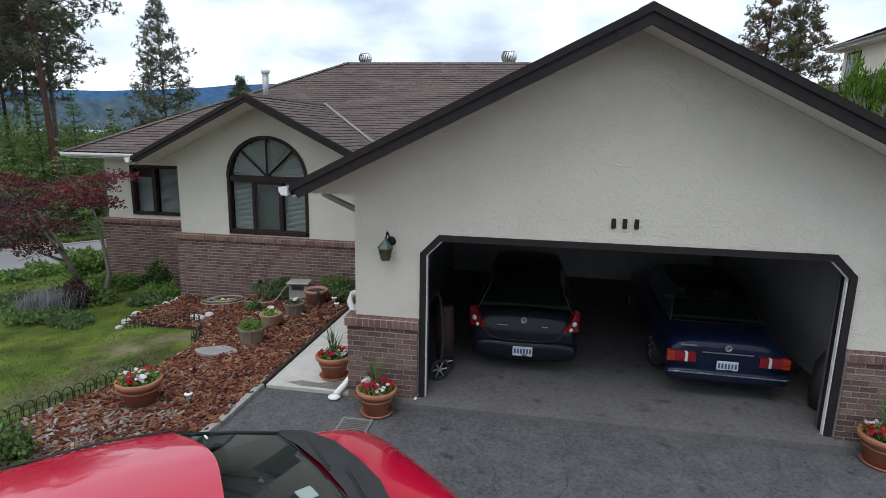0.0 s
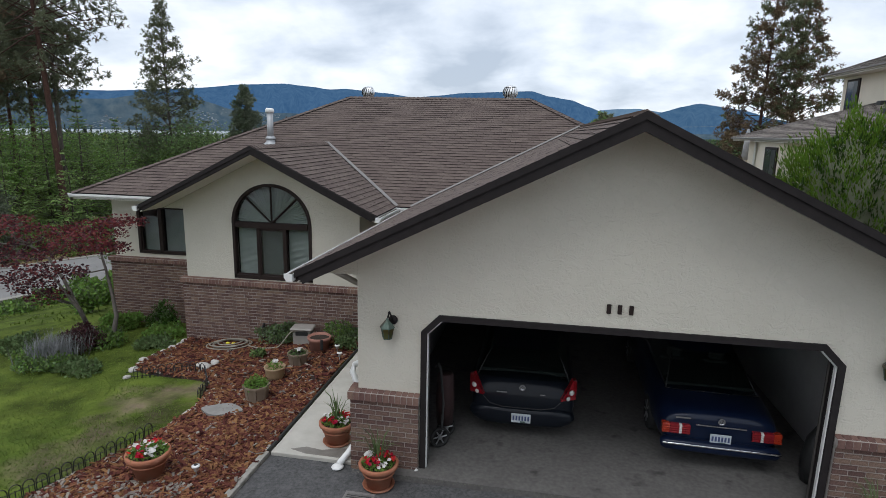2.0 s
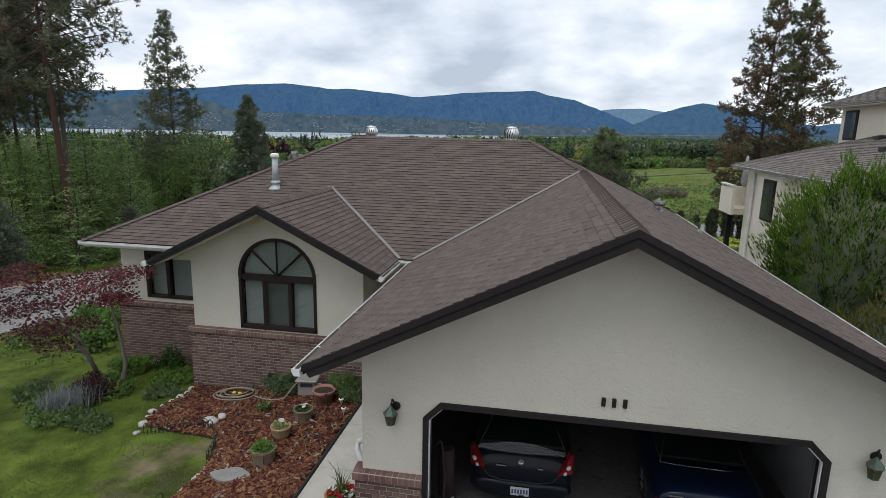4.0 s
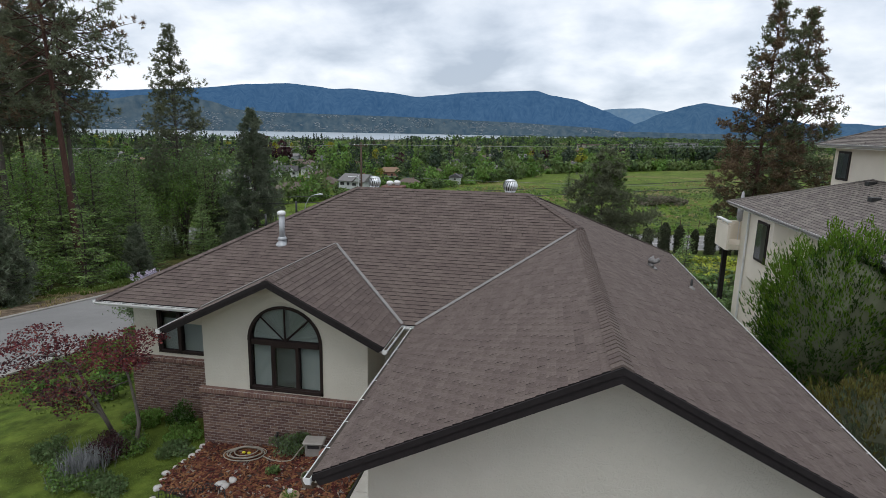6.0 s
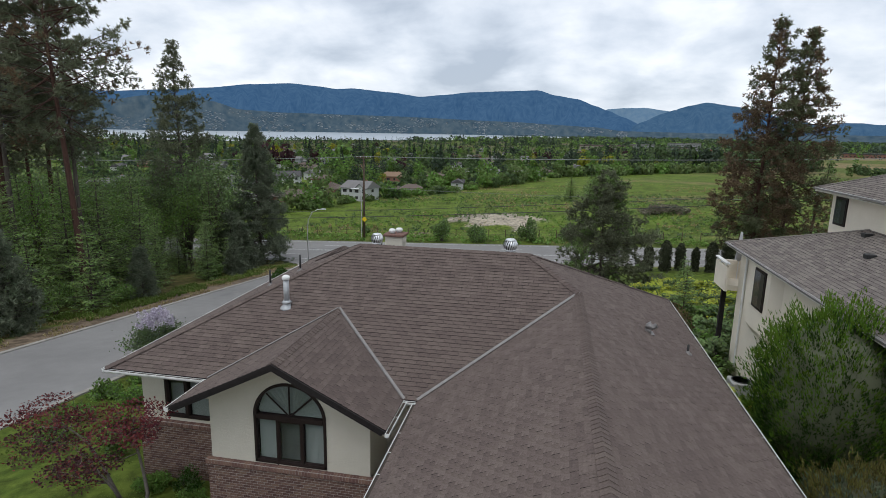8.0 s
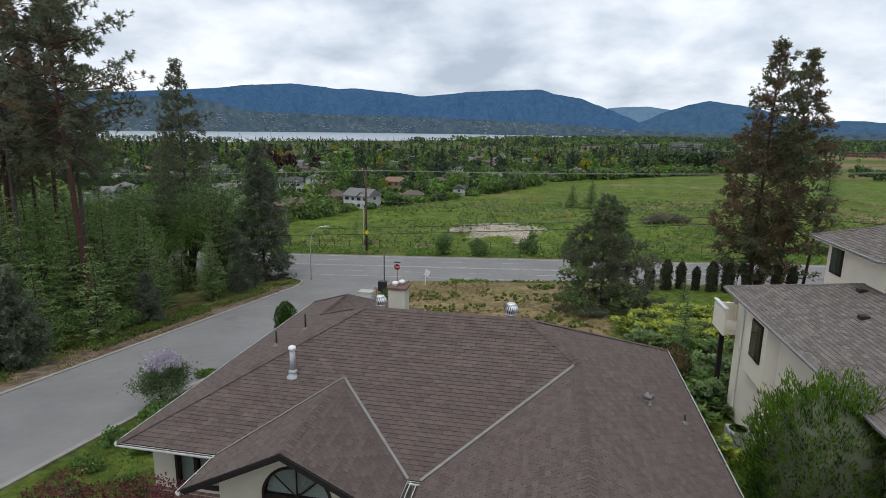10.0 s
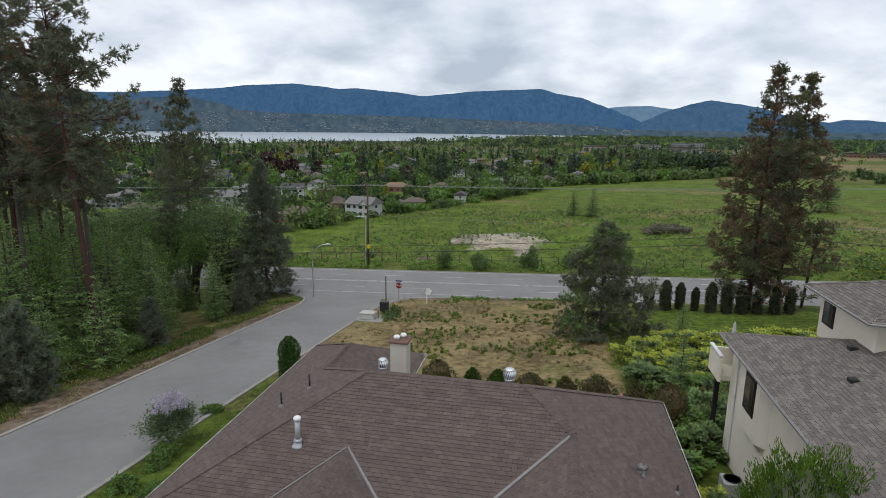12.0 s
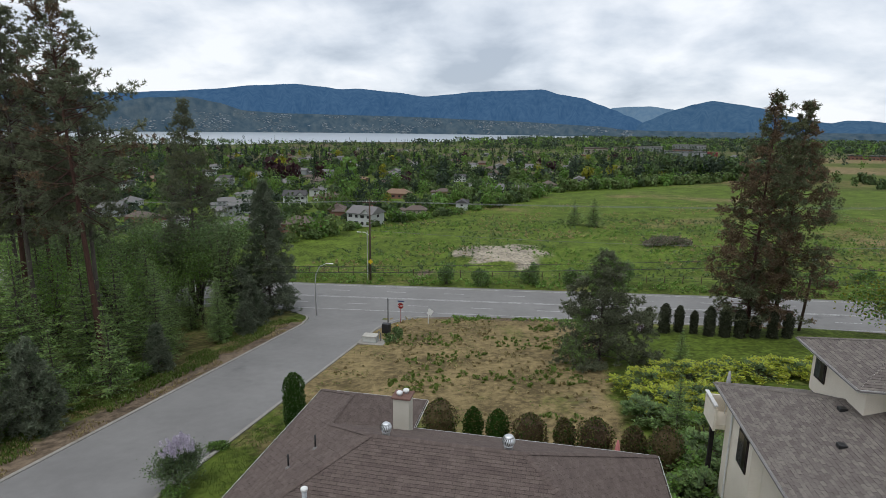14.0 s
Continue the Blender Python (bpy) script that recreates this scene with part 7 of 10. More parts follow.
part("spout", tube(bmesh.new(), [(0, 0.0, 0.4), (0, -0.06, 0.41), (0, -0.08, 0.36)], 0.018, 6), M["iron"], SPG)
part("wheel", lathe(bmesh.new(), [(0.035, 0.43), (0.035, 0.445), (0, 0.45)], 10), M["iron"], SPG)


def solar(x, y):
    t = thing("solar_light", "small white solar garden light in the mulch", "garden light", pose(x, y, bed_height(x, y) - 0.06), group="solar garden lights")
    part("stake", tube(bmesh.new(), [(0, 0, -0.05), (0, 0, 0.22)], 0.008, 6), M["galv"], t)
    part("lens", lathe(bmesh.new(), [(0.03, 0.16), (0.035, 0.22)], 12), M["galv"], t)
    part("cap", lathe(bmesh.new(), [(0.055, 0.22), (0.055, 0.235), (0.03, 0.25)], 14), M["white"], t, smooth=True)
    part("cell", lathe(bmesh.new(), [(0.03, 0.25), (0.0, 0.253)], 12), M["dark"], t)


for x, y in ((-2.92, -0.72), (-2.62, 3.85), (-2.42, 3.45)):
    solar(x, y)

# lavender-like clumps along the brick wall, and small plants
for i, (x, y, r, h, mt) in enumerate(((-4.35, 4.45, 0.5, 0.45, ["green_mid", "fir_dark"]), (-4.0, 4.55, 0.35, 0.5, ["green_mid", "fir_dark"]), (-2.75, 4.5, 0.4, 0.62, ["green_mid", "green"]), (-2.5, 4.1, 0.28, 0.35, ["green_mid"]), (-2.42, 4.6, 0.3, 0.4, ["green_mid", "fir_dark"]), (-4.25, 3.55, 0.16, 0.25, ["fir", "green_mid"]))):
    shrub("wall_shrub", x, y, bed_height(x, y), r, r, h, [M[k] for k in mt], int(1800 * r + 300), 0.06, "low green shrub growing before the brick wall", seed=30 + i, up=1.0)
# border around the maple
for i, (x, y, r, h, mt, lab) in enumerate(((-8.6, 4.2, 0.7, 0.55, ["green", "green_mid"], "leafy green border plants under the maple"), (-9.2, 3.2, 0.6, 0.5, ["green_mid", "green"], "leafy green border plants under the maple"),
                                           (-7.7, 2.5, 0.6, 0.35, ["green_mid"], "low spreading border plants beside the lawn"), (-8.5, 2.6, 0.7, 0.4, ["green_mid", "green"], "low spreading border plants beside the lawn"),
                                           (-7.9, 5.5, 0.5, 1.0, ["cedar", "green_mid"], "dark green shrub at the house wall"), (-7.5, 5.0, 0.6, 0.5, ["green"], "bright green shrub at the house wall"), (-9.1, 5.4, 0.7, 0.7, ["green"], "bright green shrub at the house corner"),
                                           (-7.2, 4.2, 0.5, 0.3, ["green_mid"], "low spreading border plants beside the lawn"), (-4.12, -2.2, 0.32, 0.75, ["green_mid", "green"], "rounded green shrub by the driveway bed"),
                                           (-10.2, 3.8, 0.6, 0.6, ["green_mid"], "grey-green border plants beyond the maple"))):
    shrub("border_plant", x, y, ground_height(x, y) - 0.02, r, r, h * 0.75, [M[k] for k in mt], int(2600 * r + 300), 0.075, lab, "border plant", seed=50 + i, up=0.7, group="border plants")
v, f = [], []
rg = random.Random(5)
for _ in range(160):
    x, y = -8.75 + rg.gauss(0, 0.25), 3.15 + rg.gauss(0, 0.3)
    blades(v, f, rg, (x, y, ground_height(x, y) + 0.05), 5, 0.55, 0.012, 0.5, 0.4)
lav = raw("lavender_clump", v, f, surface("grey_lavender", (0.13, 0.14, 0.13), (0.22, 0.22, 0.23), 4, 0.9, 0))
tagged(lav, "grey-green lavender clump beside the maple", "border plant", kind="stuff")

# grass blades near the camera's side of the lawn
v, f = [], []
rg = random.Random(6)
k = 0
while k < 13000:
    y = rg.uniform(-3.0, 6.0)
    x = mulch_edge_l(y) - 0.05 - abs(rg.gauss(0, 2.6))
    if x < -12 or noise.noise((x * 0.5, y * 0.5, 7)) < -0.35 + 0.0 * k or (x > -6.2 and y > 0.6 and noise.noise((x * 1.5, y * 1.5, 2)) < 0.05 and rg.random() < 0.7):
        k += 0.2
        continue
    blades(v, f, rg, (x, y, ground_height(x, y) - 0.01), 2, 0.048, 0.008, 1.3, 0.6)
    k += 1
lawn = raw("lawn_grass", v, f, M["grass"])
tagged(lawn, "short green lawn grass with thin patches", "grass", kind="stuff")


# ---- trees ----
def conifer_mesh(seed, H, R, kind):
    """Trunk and foliage for a conifer of height H and crown radius R: returns (trunk bmesh, foliage lists by tone)."""
    rnd = random.Random(seed)
    pine = kind in ("pine", "open", "round", "low")
    bm = bmesh.new()
    lean = Vector((rnd.uniform(-0.02, 0.02), rnd.uniform(-0.02, 0.02), 0))
    axis = [Vector((lean.x * H * u + 0.12 * math.sin(u * 5 + seed) * u, lean.y * H * u + 0.12 * math.cos(u * 4 + seed) * u, H * u)) for u in [i / 12 for i in range(13)]]
    tube(bm, [axis[0] + Vector((0, 0, -0.6))] + axis[1:], 0.0085 * H + 0.04, 9, 0.02)

    def at(u):
        i = min(11, int(u * 12))
        return axis[i].lerp(axis[i + 1], u * 12 - i)
    tones = ([], []), ([], [])
    start = {"pine": 0.44, "open": 0.16, "round": 0.07, "low": 0.02, "fir": 0.04, "young": 0.03}[kind]
    levels = int((H * (1 - start)) / ({"pine": 0.40, "open": 0.36, "round": 0.36, "low": 0.26}.get(kind, 0.36)))

    def tuft(e, out, rust, s):
        """A whorl of long needles that fans out round a twig's end."""
        tv, tf = tones[1 if rust else 0]
        for _ in range(9):
            dd = (Vector((rnd.gauss(0, 1), rnd.gauss(0, 1), rnd.gauss(0, 1))).normalized() + out * 0.6 + Vector((0, 0, 0.2))).normalized()
            side = dd.orthogonal().normalized()
            side = (side * rnd.uniform(-1, 1) + dd.cross(side) * rnd.uniform(-1, 1)).normalized() * s * 0.15
            q = len(tv)
            tv += [tuple(e - side), tuple(e + side), tuple(e + dd * s * rnd.uniform(0.9, 1.4))]
            tf.append((q, q + 1, q + 2))

    for i in range(levels):
        u = start + (1 - start) * (i + rnd.uniform(0.1, 0.9)) / levels
        w = (u - start) / (1 - start)
        if kind == "pine":
            prof = min(1.0, 0.55 + w * 2.0) * (1.0 - max(0.0, w - 0.3) / 0.72) ** 0.75
        elif kind == "open":
            prof = min(1.0, 0.72 + w * 1.2) * (1.0 - max(0.0, w - 0.3) / 0.71) ** 0.85
        elif kind == "low":
            prof = min(1.0, 0.72 + w * 2.0) * (1.0 - max(0.0, w - 0.14) / 0.88) ** 0.7
        elif kind == "round":
            prof = min(1.0, 0.75 + w * 0.9) * (1.0 - max(0.0, w - 0.45) / 0.57) ** 0.85
        else:
            prof = (1 - u) ** 0.85 * min(1, 0.6 + (u - start) * 4) * rnd.uniform(0.7, 1.15)
        n = rnd.randint(3, 5) if pine else rnd.randint(5, 7)
        a0 = rnd.uniform(0, 6.28)
        for k in range(n):
            a = a0 + 6.283 * k / n + rnd.uniform(-0.35, 0.35)
            d = Vector((math.cos(a), math.sin(a), 0))
            o = at(u)
            if pine:
                # whole sectors of the crown run long or short, which leaves gaps and bulges
                lump = noise.noise((d.x * 1.5 + seed * 3.1, d.y * 1.5, u * H * 0.22))
                swing = {"low": 0.35, "open": 0.55}.get(kind, 0.85)
                L = R * prof * (0.88 + swing * lump) * rnd.uniform(0.75, 1.1)
                if L < {"low": 0.35, "pine": 0.62}.get(kind, 0.55) * R * prof and w < 0.93:
                    continue
                L = max(0.45, L)
                rise = rnd.uniform(-0.42, 0.30) + 0.45 * w
                pts = [o, o + d * L * 0.5 + Vector((0, 0, L * (rise - 0.08))), o + d * L + Vector((0, 0, L * (rise + 0.06)))]
                tube(bm, pts, 0.008 * L + 0.018, 4, 0.010, cap=False)
                rusty = noise.noise((d.x * 1.3 + seed, d.y * 1.3 + 4, u * H * 0.16)) + 0.30 * noise.noise((d.x * 4, d.y * 4, u * H * 0.8 + seed))
                for j in range(2 + int(L * ({"low": 2.5, "round": 1.7}.get(kind, 1.25)))):
                    q = rnd.uniform(0.22 if kind != "pine" else 0.34, 1.0) ** 0.8
                    base = pts[0].lerp(pts[1], q * 2) if q < 0.5 else pts[1].lerp(pts[2], q * 2 - 1)
                    sd = Vector((-d.y, d.x, 0)) * rnd.choice((-1, 1))
                    ln = min(1.2, L * 0.34) * (1.15 - 0.75 * q) * rnd.uniform(0.4, 1.0)
                    twig = (sd * rnd.uniform(0.2, 1.0) + d * 0.7 + Vector((0, 0, rnd.uniform(-0.75, 0.95)))).normalized()
                    e = base + twig * ln
                    rust = rusty + rnd.gauss(0, 0.10) > {"round": 0.0, "pine": 0.26}.get(kind, 0.20)
                    for _ in range(5):
                        c = e + Vector((rnd.gauss(0, 0.17), rnd.gauss(0, 0.17), rnd.gauss(0.04, 0.16)))
                        tuft(c, twig, rust, rnd.uniform(0.20, 0.32))
            else:
                # flat sprays of short needles on both sides of the branch, drooping a little
                L = max(0.22, R * prof * rnd.uniform(0.7, 1.1))
                rise = -0.08 + 0.45 * u
                pts = [o, o + d * L * 0.55 + Vector((0, 0, L * rise * 0.5)), o + d * L + Vector((0, 0, L * (rise + 0.06)))]
                tube(bm, pts, 0.010 * L + 0.010, 4, 0.006, cap=False)
                m = max(6, int(L * 9.5))
                for j in range(m):
                    q = (j + rnd.random()) / m
                    base = pts[0].lerp(pts[1], q * 2) if q < 0.5 else pts[1].lerp(pts[2], q * 2 - 1)
                    sv = Vector((-d.y, d.x, 0)) * rnd.choice((-1, 1))
                    ln = (0.14 + 0.32 * L * (1 - 0.75 * q)) * rnd.uniform(0.5, 1.1)
                    dd = (sv * 0.8 + d * 0.65 + Vector((0, 0, rnd.uniform(-0.38, 0.18)))).normalized()
                    for piece in range(2):
                        t2 = base + dd * ln * piece / 2.0
                        e2 = t2 + (dd + Vector((rnd.gauss(0, 0.35), rnd.gauss(0, 0.35), rnd.gauss(0, 0.30)))).normalized() * (ln / 2 + 0.10) * rnd.uniform(0.8, 1.2)
                        wd = (e2 - t2).cross(Vector((rnd.uniform(-0.7, 0.7), rnd.uniform(-0.7, 0.7), 1))).normalized() * rnd.uniform(0.035, 0.065)
                        tip = q > 0.72 or piece == 1
                        tv, tf = tones[1 if tip and rnd.random() < 0.45 else 0]
                        p = len(tv)
                        mid = t2.lerp(e2, 0.5)
                        tv += [tuple(t2), tuple(mid + wd), tuple(e2), tuple(mid - wd)]
                        tf.append((p, p + 1, p + 2, p + 3))
    return bm, tones


def conifer(name, seed, H, R, kind, bark, tone_a, tone_b, label, m, group=""):
    t = thing(name, label, "tree", m, group)
    bm, tones = conifer_mesh(seed, H, R, kind)
    part("trunk", bm, M[bark], t, smooth=True)
    for (tv, tf), mt in zip(tones, (tone_a, tone_b)):
        if tf:
            raw("crown", tv, tf, M[mt], t)
    return t


def at_ground(x, y, turn=0.0, s=1.0, dz=0.0, sx=None):
    return pose(x, y, ground_height(x, y) - 0.1 + dz, 0, 0, turn) @ Matrix.Diagonal((s if sx is None else sx, s if sx is None else sx, s, 1))


PL = "tall reddish-barked pine with sparse tufted crown"
FL = "young green fir standing beyond the side street"
pA = conifer("pine_tree", 1, 32.5, 5.6, "pine", "bark", "needle_dark", "needle_rust", PL, at_ground(-36.1, 32.7) @ pose(0, 0, 0, 0, -2.5, 0), "pines beyond the street")
pB = conifer("pine_tree", 2, 31, 5.0, "pine", "bark", "needle_dark", "needle_rust", PL, at_ground(-48, 42), "pines beyond the street")
pC = conifer("pine_tree", 12, 30, 4.4, "pine", "bark_grey", "needle_dark", "needle", PL, at_ground(-43.5, 33.5), "pines beyond the street")
fA = conifer("fir_tree", 3, 10.8, 3.5, "fir", "bark_grey", "fir", "spring", FL, at_ground(-35.2, 38.5, 0, 0.9), "firs beyond the street")
fB = conifer("fir_tree", 4, 12.5, 3.7, "fir", "bark_grey", "fir", "spring", FL, at_ground(-41, 45), "firs beyond the street")
fC = conifer("fir_tree", 5, 7.6, 2.7, "young", "bark_grey", "fir", "spring", FL, at_ground(-33.2, 30), "firs beyond the street")
yP = conifer("pine_tree", 6, 6.4, 2.3, "low", "bark_grey", "needle_grey", "fir_dark", "young grey-green pine standing beyond the side street", at_ground(-32.9, 22.6), "young pines beyond the street")
rt = random.Random(21)
for x, y, s, src in ((-40.5, 37.5, 0.95, pC), (-47, 36, 1.03, pA), (-52, 40, 1.0, pC), (-55, 47, 0.95, pB), (-51, 33, 1.0, pB), (-57, 39, 1.0, pC)):
    copy_thing(src, at_ground(x, y, rt.uniform(0, 360), s))
for x, y, s, src in ((-34.4, 26.0, 0.9, fC), (-38.5, 38.0, 0.95, fB), (-37.2, 43.0, 0.85, fA), (-35.2, 52.5, 0.75, fC), (-42, 53, 0.85, fA),
                     (-36.8, 22.5, 0.9, fC), (-40, 27, 0.95, fA), (-44, 48.5, 0.9, fB), (-46, 55, 0.85, fB), (-43.5, 37.5, 1.0, fB), (-48, 35, 0.9, fA),
                     (-36.7, 35.4, 0.9, fB), (-39, 28, 0.95, fB), (-39, 17, 0.9, fC), (-46, 24, 1.0, fA), (-34.2, 47, 0.8, fB), (-36.4, 50, 0.9, fA), (-40.5, 34.5, 1.0, fA), (-39, 55.5, 0.85, fB), (-37.8, 33, 0.9, fB), (-42.5, 31.5, 1.1, fA), (-50, 51, 1.0, fB), (-55, 54, 1.1, fB), (-57, 47, 1.1, fB), (-52.5, 44, 1.1, fB), (-61, 56, 1.1, fB), (-48, 60, 0.9, fA)):
    copy_thing(src, at_ground(x, y, rt.uniform(0, 360), s * rt.uniform(0.72, 1.2)))
for x, y, s in ((-34.6, 18.4, 1.15), (-38.6, 22.0, 1.2), (-33.6, 36.2, 0.7), (-34.6, 54.5, 0.95), (-37.4, 57.2, 1.1), (-33.2, 50.6, 0.6), (-36.4, 14.6, 0.9)):
    copy_thing(yP, at_ground(x, y, rt.uniform(0, 360), s))
# leafy undergrowth between the firs
for i, (x, y, r, h) in enumerate(((-33.9, 33.6, 1.3, 2.0), (-36.0, 29.3, 1.7, 3.0), (-35.2, 22.4, 1.5, 2.2), (-36.6, 25.0, 1.8, 3.2), (-37.5, 14.5, 1.6, 2.4), (-34.6, 48.8, 1.3, 2.0), (-36.2, 19.8, 1.4, 1.9))):
    shrub("undergrowth_bush", x, y, ground_height(x, y) - 0.1, r, r * 1.15, h, [M["green"], M["green_mid"], M["fir"]], 3000, 0.15, "loose green leafy bush between the firs", seed=310 + i, group="undergrowth beyond the street", up=0.4)
# the pines and the fir beside the junction
p2 = conifer("pine_tree", 7, 29, 5.4, "open", "bark_grey", "needle_dark", "needle", "tall dark green conifer near the road junction", at_ground(-47.0, 62.5))
p3 = conifer("fir_tree", 8, 18.0, 4.3, "low", "bark_grey", "needle_grey", "fir_dark", "grey-green fir at the street corner", at_ground(-36.0, 62.0, 40))
p5 = conifer("fir_tree", 9, 10.4, 4.4, "low", "bark_grey", "needle_dark", "fir", "broad dark fir on the dry lot", at_ground(6.3, 44.2))
# the big rusty twin-topped pine by the main road
p4 = conifer("pine_tree", 10, 25.0, 4.0, "round", "bark", "needle", "needle_rust", "large twin-topped pine with rusty brown needles", at_ground(22.7, 57.0))
bmt, tones = conifer_mesh(33, 24.4, 3.9, "round")
tt = part("second_trunk", bmt, M["bark"], p4, smooth=True)
tt.matrix_basis = pose(2.7, 0.4, 0.0, 0, 1.5, 0)
for (tv, tf), mt in zip(tones, ("needle", "needle_rust")):
    o = raw("second_crown", tv, tf, M[mt], p4)
    o.matrix_basis = pose(2.7, 0.4, 0.0, 0, 1.5, 0)


def broadleaf(name, seed, H, R, mats, label, m, n=2600, size=0.14, trunk=0.35, limbs=7, bark="bark_grey", spread=0.30, group="", flat=0.8, lean=0.0, rise=(0.3, 0.88), split=False):
    """A leafy tree: forked limbs that end in separate clouds of leaves."""
    rnd = random.Random(seed)
    t = thing(name, label, "tree", m, group)
    bm = bmesh.new()
    fork = Vector((lean, 0, H * trunk))
    tube(bm, [(0, 0, -0.3), (lean * 0.5, 0.02, H * trunk * 0.5), tuple(fork)], 0.022 * H + 0.02, 8, 0.016 * H + 0.01)
    ends = []
    for i in range(limbs):
        a = 6.283 * i / limbs + rnd.uniform(-0.4, 0.4)
        r = R * rnd.uniform(0.35, 0.85)
        e = fork + Vector((r * math.cos(a), r * math.sin(a), (H - fork.z) * rnd.uniform(*rise) * (1.15 - 0.4 * r / R)))
        if split:
            part("limb" if i else "trunk", bm, M[bark], t, smooth=True)
            bm = bmesh.new()
        mid_ = fork.lerp(e, 0.5) + Vector((rnd.uniform(-0.1, 0.1) * R, rnd.uniform(-0.1, 0.1) * R, 0.08 * H))
        tube(bm, [tuple(fork), tuple(mid_), tuple(e)], 0.012 * H + 0.006, 6, 0.008)
        ends.append(e)
        for _ in range(2):
            e2 = mid_.lerp(e, rnd.uniform(0.2, 0.8)) + Vector((rnd.gauss(0, 0.28) * R, rnd.gauss(0, 0.28) * R, rnd.uniform(0.0, 0.16) * H))
            tube(bm, [tuple(mid_), tuple(e2)], 0.006 * H, 5, 0.006)
            ends.append(e2)
    part("limb" if split else "trunk", bm, M[bark], t, smooth=True)
    vv, ff = [[] for _ in mats], [[] for _ in mats]
    for _ in range(n):
        c = ends[rnd.randrange(len(ends))]
        d = Vector((rnd.gauss(0, 1), rnd.gauss(0, 1), rnd.gauss(0, 1) * flat)) * spread * R * 0.6
        k = min(len(mats) - 1, int(rnd.random() ** 1.6 * len(mats)))
        sprig(vv[k], ff[k], rnd, c + d, size, 0.0, 0.6)
    for k, mt in enumerate(mats):
        if ff[k]:
            raw("crown", vv[k], ff[k], M[mt], t)
    return t


# the red maple on the lawn
M["bronze_low"] = leaf("brown_purple_leaves", (0.05, 0.028, 0.024), (0.10, 0.055, 0.045))
MAPLE = thing("japanese_maple", "dark red Japanese maple with thin grey forked stems", "tree", at_ground(-8.35, 4.3, dz=0.08))
rm = random.Random(15)
M["maple_bark"] = surface("smooth_grey_bark", (0.085, 0.072, 0.062), (0.165, 0.145, 0.125), 9, 0.85, 0.3, 30)
part("stem", tube(bmesh.new(), [(0.0, 0.0, -0.3), (0.03, 0.02, 0.35), (0.10, 0.05, 0.7), (0.02, 0.08, 1.2), (-0.10, 0.1, 1.8), (-0.22, 0.1, 2.3)], 0.065, 8, 0.022), M["maple_bark"], MAPLE, smooth=True)
part("stem", tube(bmesh.new(), [(0.0, -0.02, -0.3), (-0.2, -0.05, 0.15), (-0.55, -0.1, 0.45), (-0.8, -0.1, 0.95), (-1.1, -0.05, 1.5), (-1.5, 0.0, 2.0), (-2.0, 0.0, 2.3)], 0.07, 8, 0.02), M["maple_bark"], MAPLE, smooth=True)
part("stem", tube(bmesh.new(), [(-0.55, -0.1, 0.45), (-0.62, -0.25, 0.9), (-0.9, -0.4, 1.5), (-1.2, -0.5, 2.0)], 0.045, 7, 0.018), M["maple_bark"], MAPLE, smooth=True)
tiers = ((-3.3, -0.1, 2.5, 0.32), (-2.75, 0.2, 2.85, 0.42), (-2.2, -0.3, 2.75, 0.46), (-2.15, 0.3, 2.35, 0.42), (-1.55, 0.1, 2.7, 0.48), (-1.9, -0.5, 2.2, 0.42), (-1.0, 0.35, 2.6, 0.46), (-1.3, -0.45, 2.25, 0.45), (-0.7, -0.1, 2.45, 0.45), (-0.4, 0.4, 2.85, 0.42), (0.0, -0.2, 2.7, 0.45), (0.42, 0.2, 2.95, 0.36), (-0.25, 0.3, 2.3, 0.40), (-1.7, -0.3, 1.4, 0.34), (-1.15, -0.5, 1.3, 0.34), (0.3, -0.3, 2.45, 0.3), (-0.9, -0.9, 2.0, 0.42), (-2.4, -0.7, 1.95, 0.4), (-0.5, -0.6, 1.9, 0.34), (-2.9, -0.4, 2.2, 0.36), (-1.5, -0.9, 1.75, 0.38))
joints = [Vector(p) for p in ((-0.22, 0.1, 2.3), (-2.0, 0.0, 2.3), (-1.2, -0.5, 2.0), (-0.8, -0.1, 0.95), (-1.5, 0.0, 2.0), (-0.10, 0.1, 1.8))]
vv, ff = [[], [], []], [[], [], []]
for x, y, z, r in tiers:
    e = Vector((x, y, z))
    o = min(joints, key=lambda q: (q - e).length + (1.0 if q.z > e.z else 0))
    mid_ = o.lerp(e, 0.5) + Vector((rm.uniform(-0.08, 0.08), rm.uniform(-0.08, 0.08), -0.08))
    part("branch", tube(bmesh.new(), [o, mid_, e - Vector((0, 0, 0.05))], 0.018, 5, 0.006), M["maple_bark"], MAPLE, smooth=True)
    for k in range(350):
        a, q = rm.uniform(0, 6.283), r * 1.15 * math.sqrt(rm.random())
        c = rm.choices((0, 1, 2), (5, 2, 4) if z > 2.4 else (2, 7, 2))[0]
        sprig(vv[c], ff[c], rm, (x + q * math.cos(a) * 1.15, y + q * math.sin(a) * 1.25, z + rm.gauss(0, 0.055) - 0.30 * q * q), rm.uniform(0.05, 0.09), 0.0, 0.45)
for c, mt in enumerate(("maple", "plum", "maple")):
    raw("crown", vv[c], ff[c], M[mt], MAPLE)
shrub("border_plant", -8.75, 3.75, ground_height(-8.75, 3.75) - 0.02, 0.6, 0.5, 0.75, [M["plum"], M["bronze_low"]], 2200, 0.06, "dark purple-leaved shrub below the maple", "border plant", seed=91, up=0.5, group="border plants")
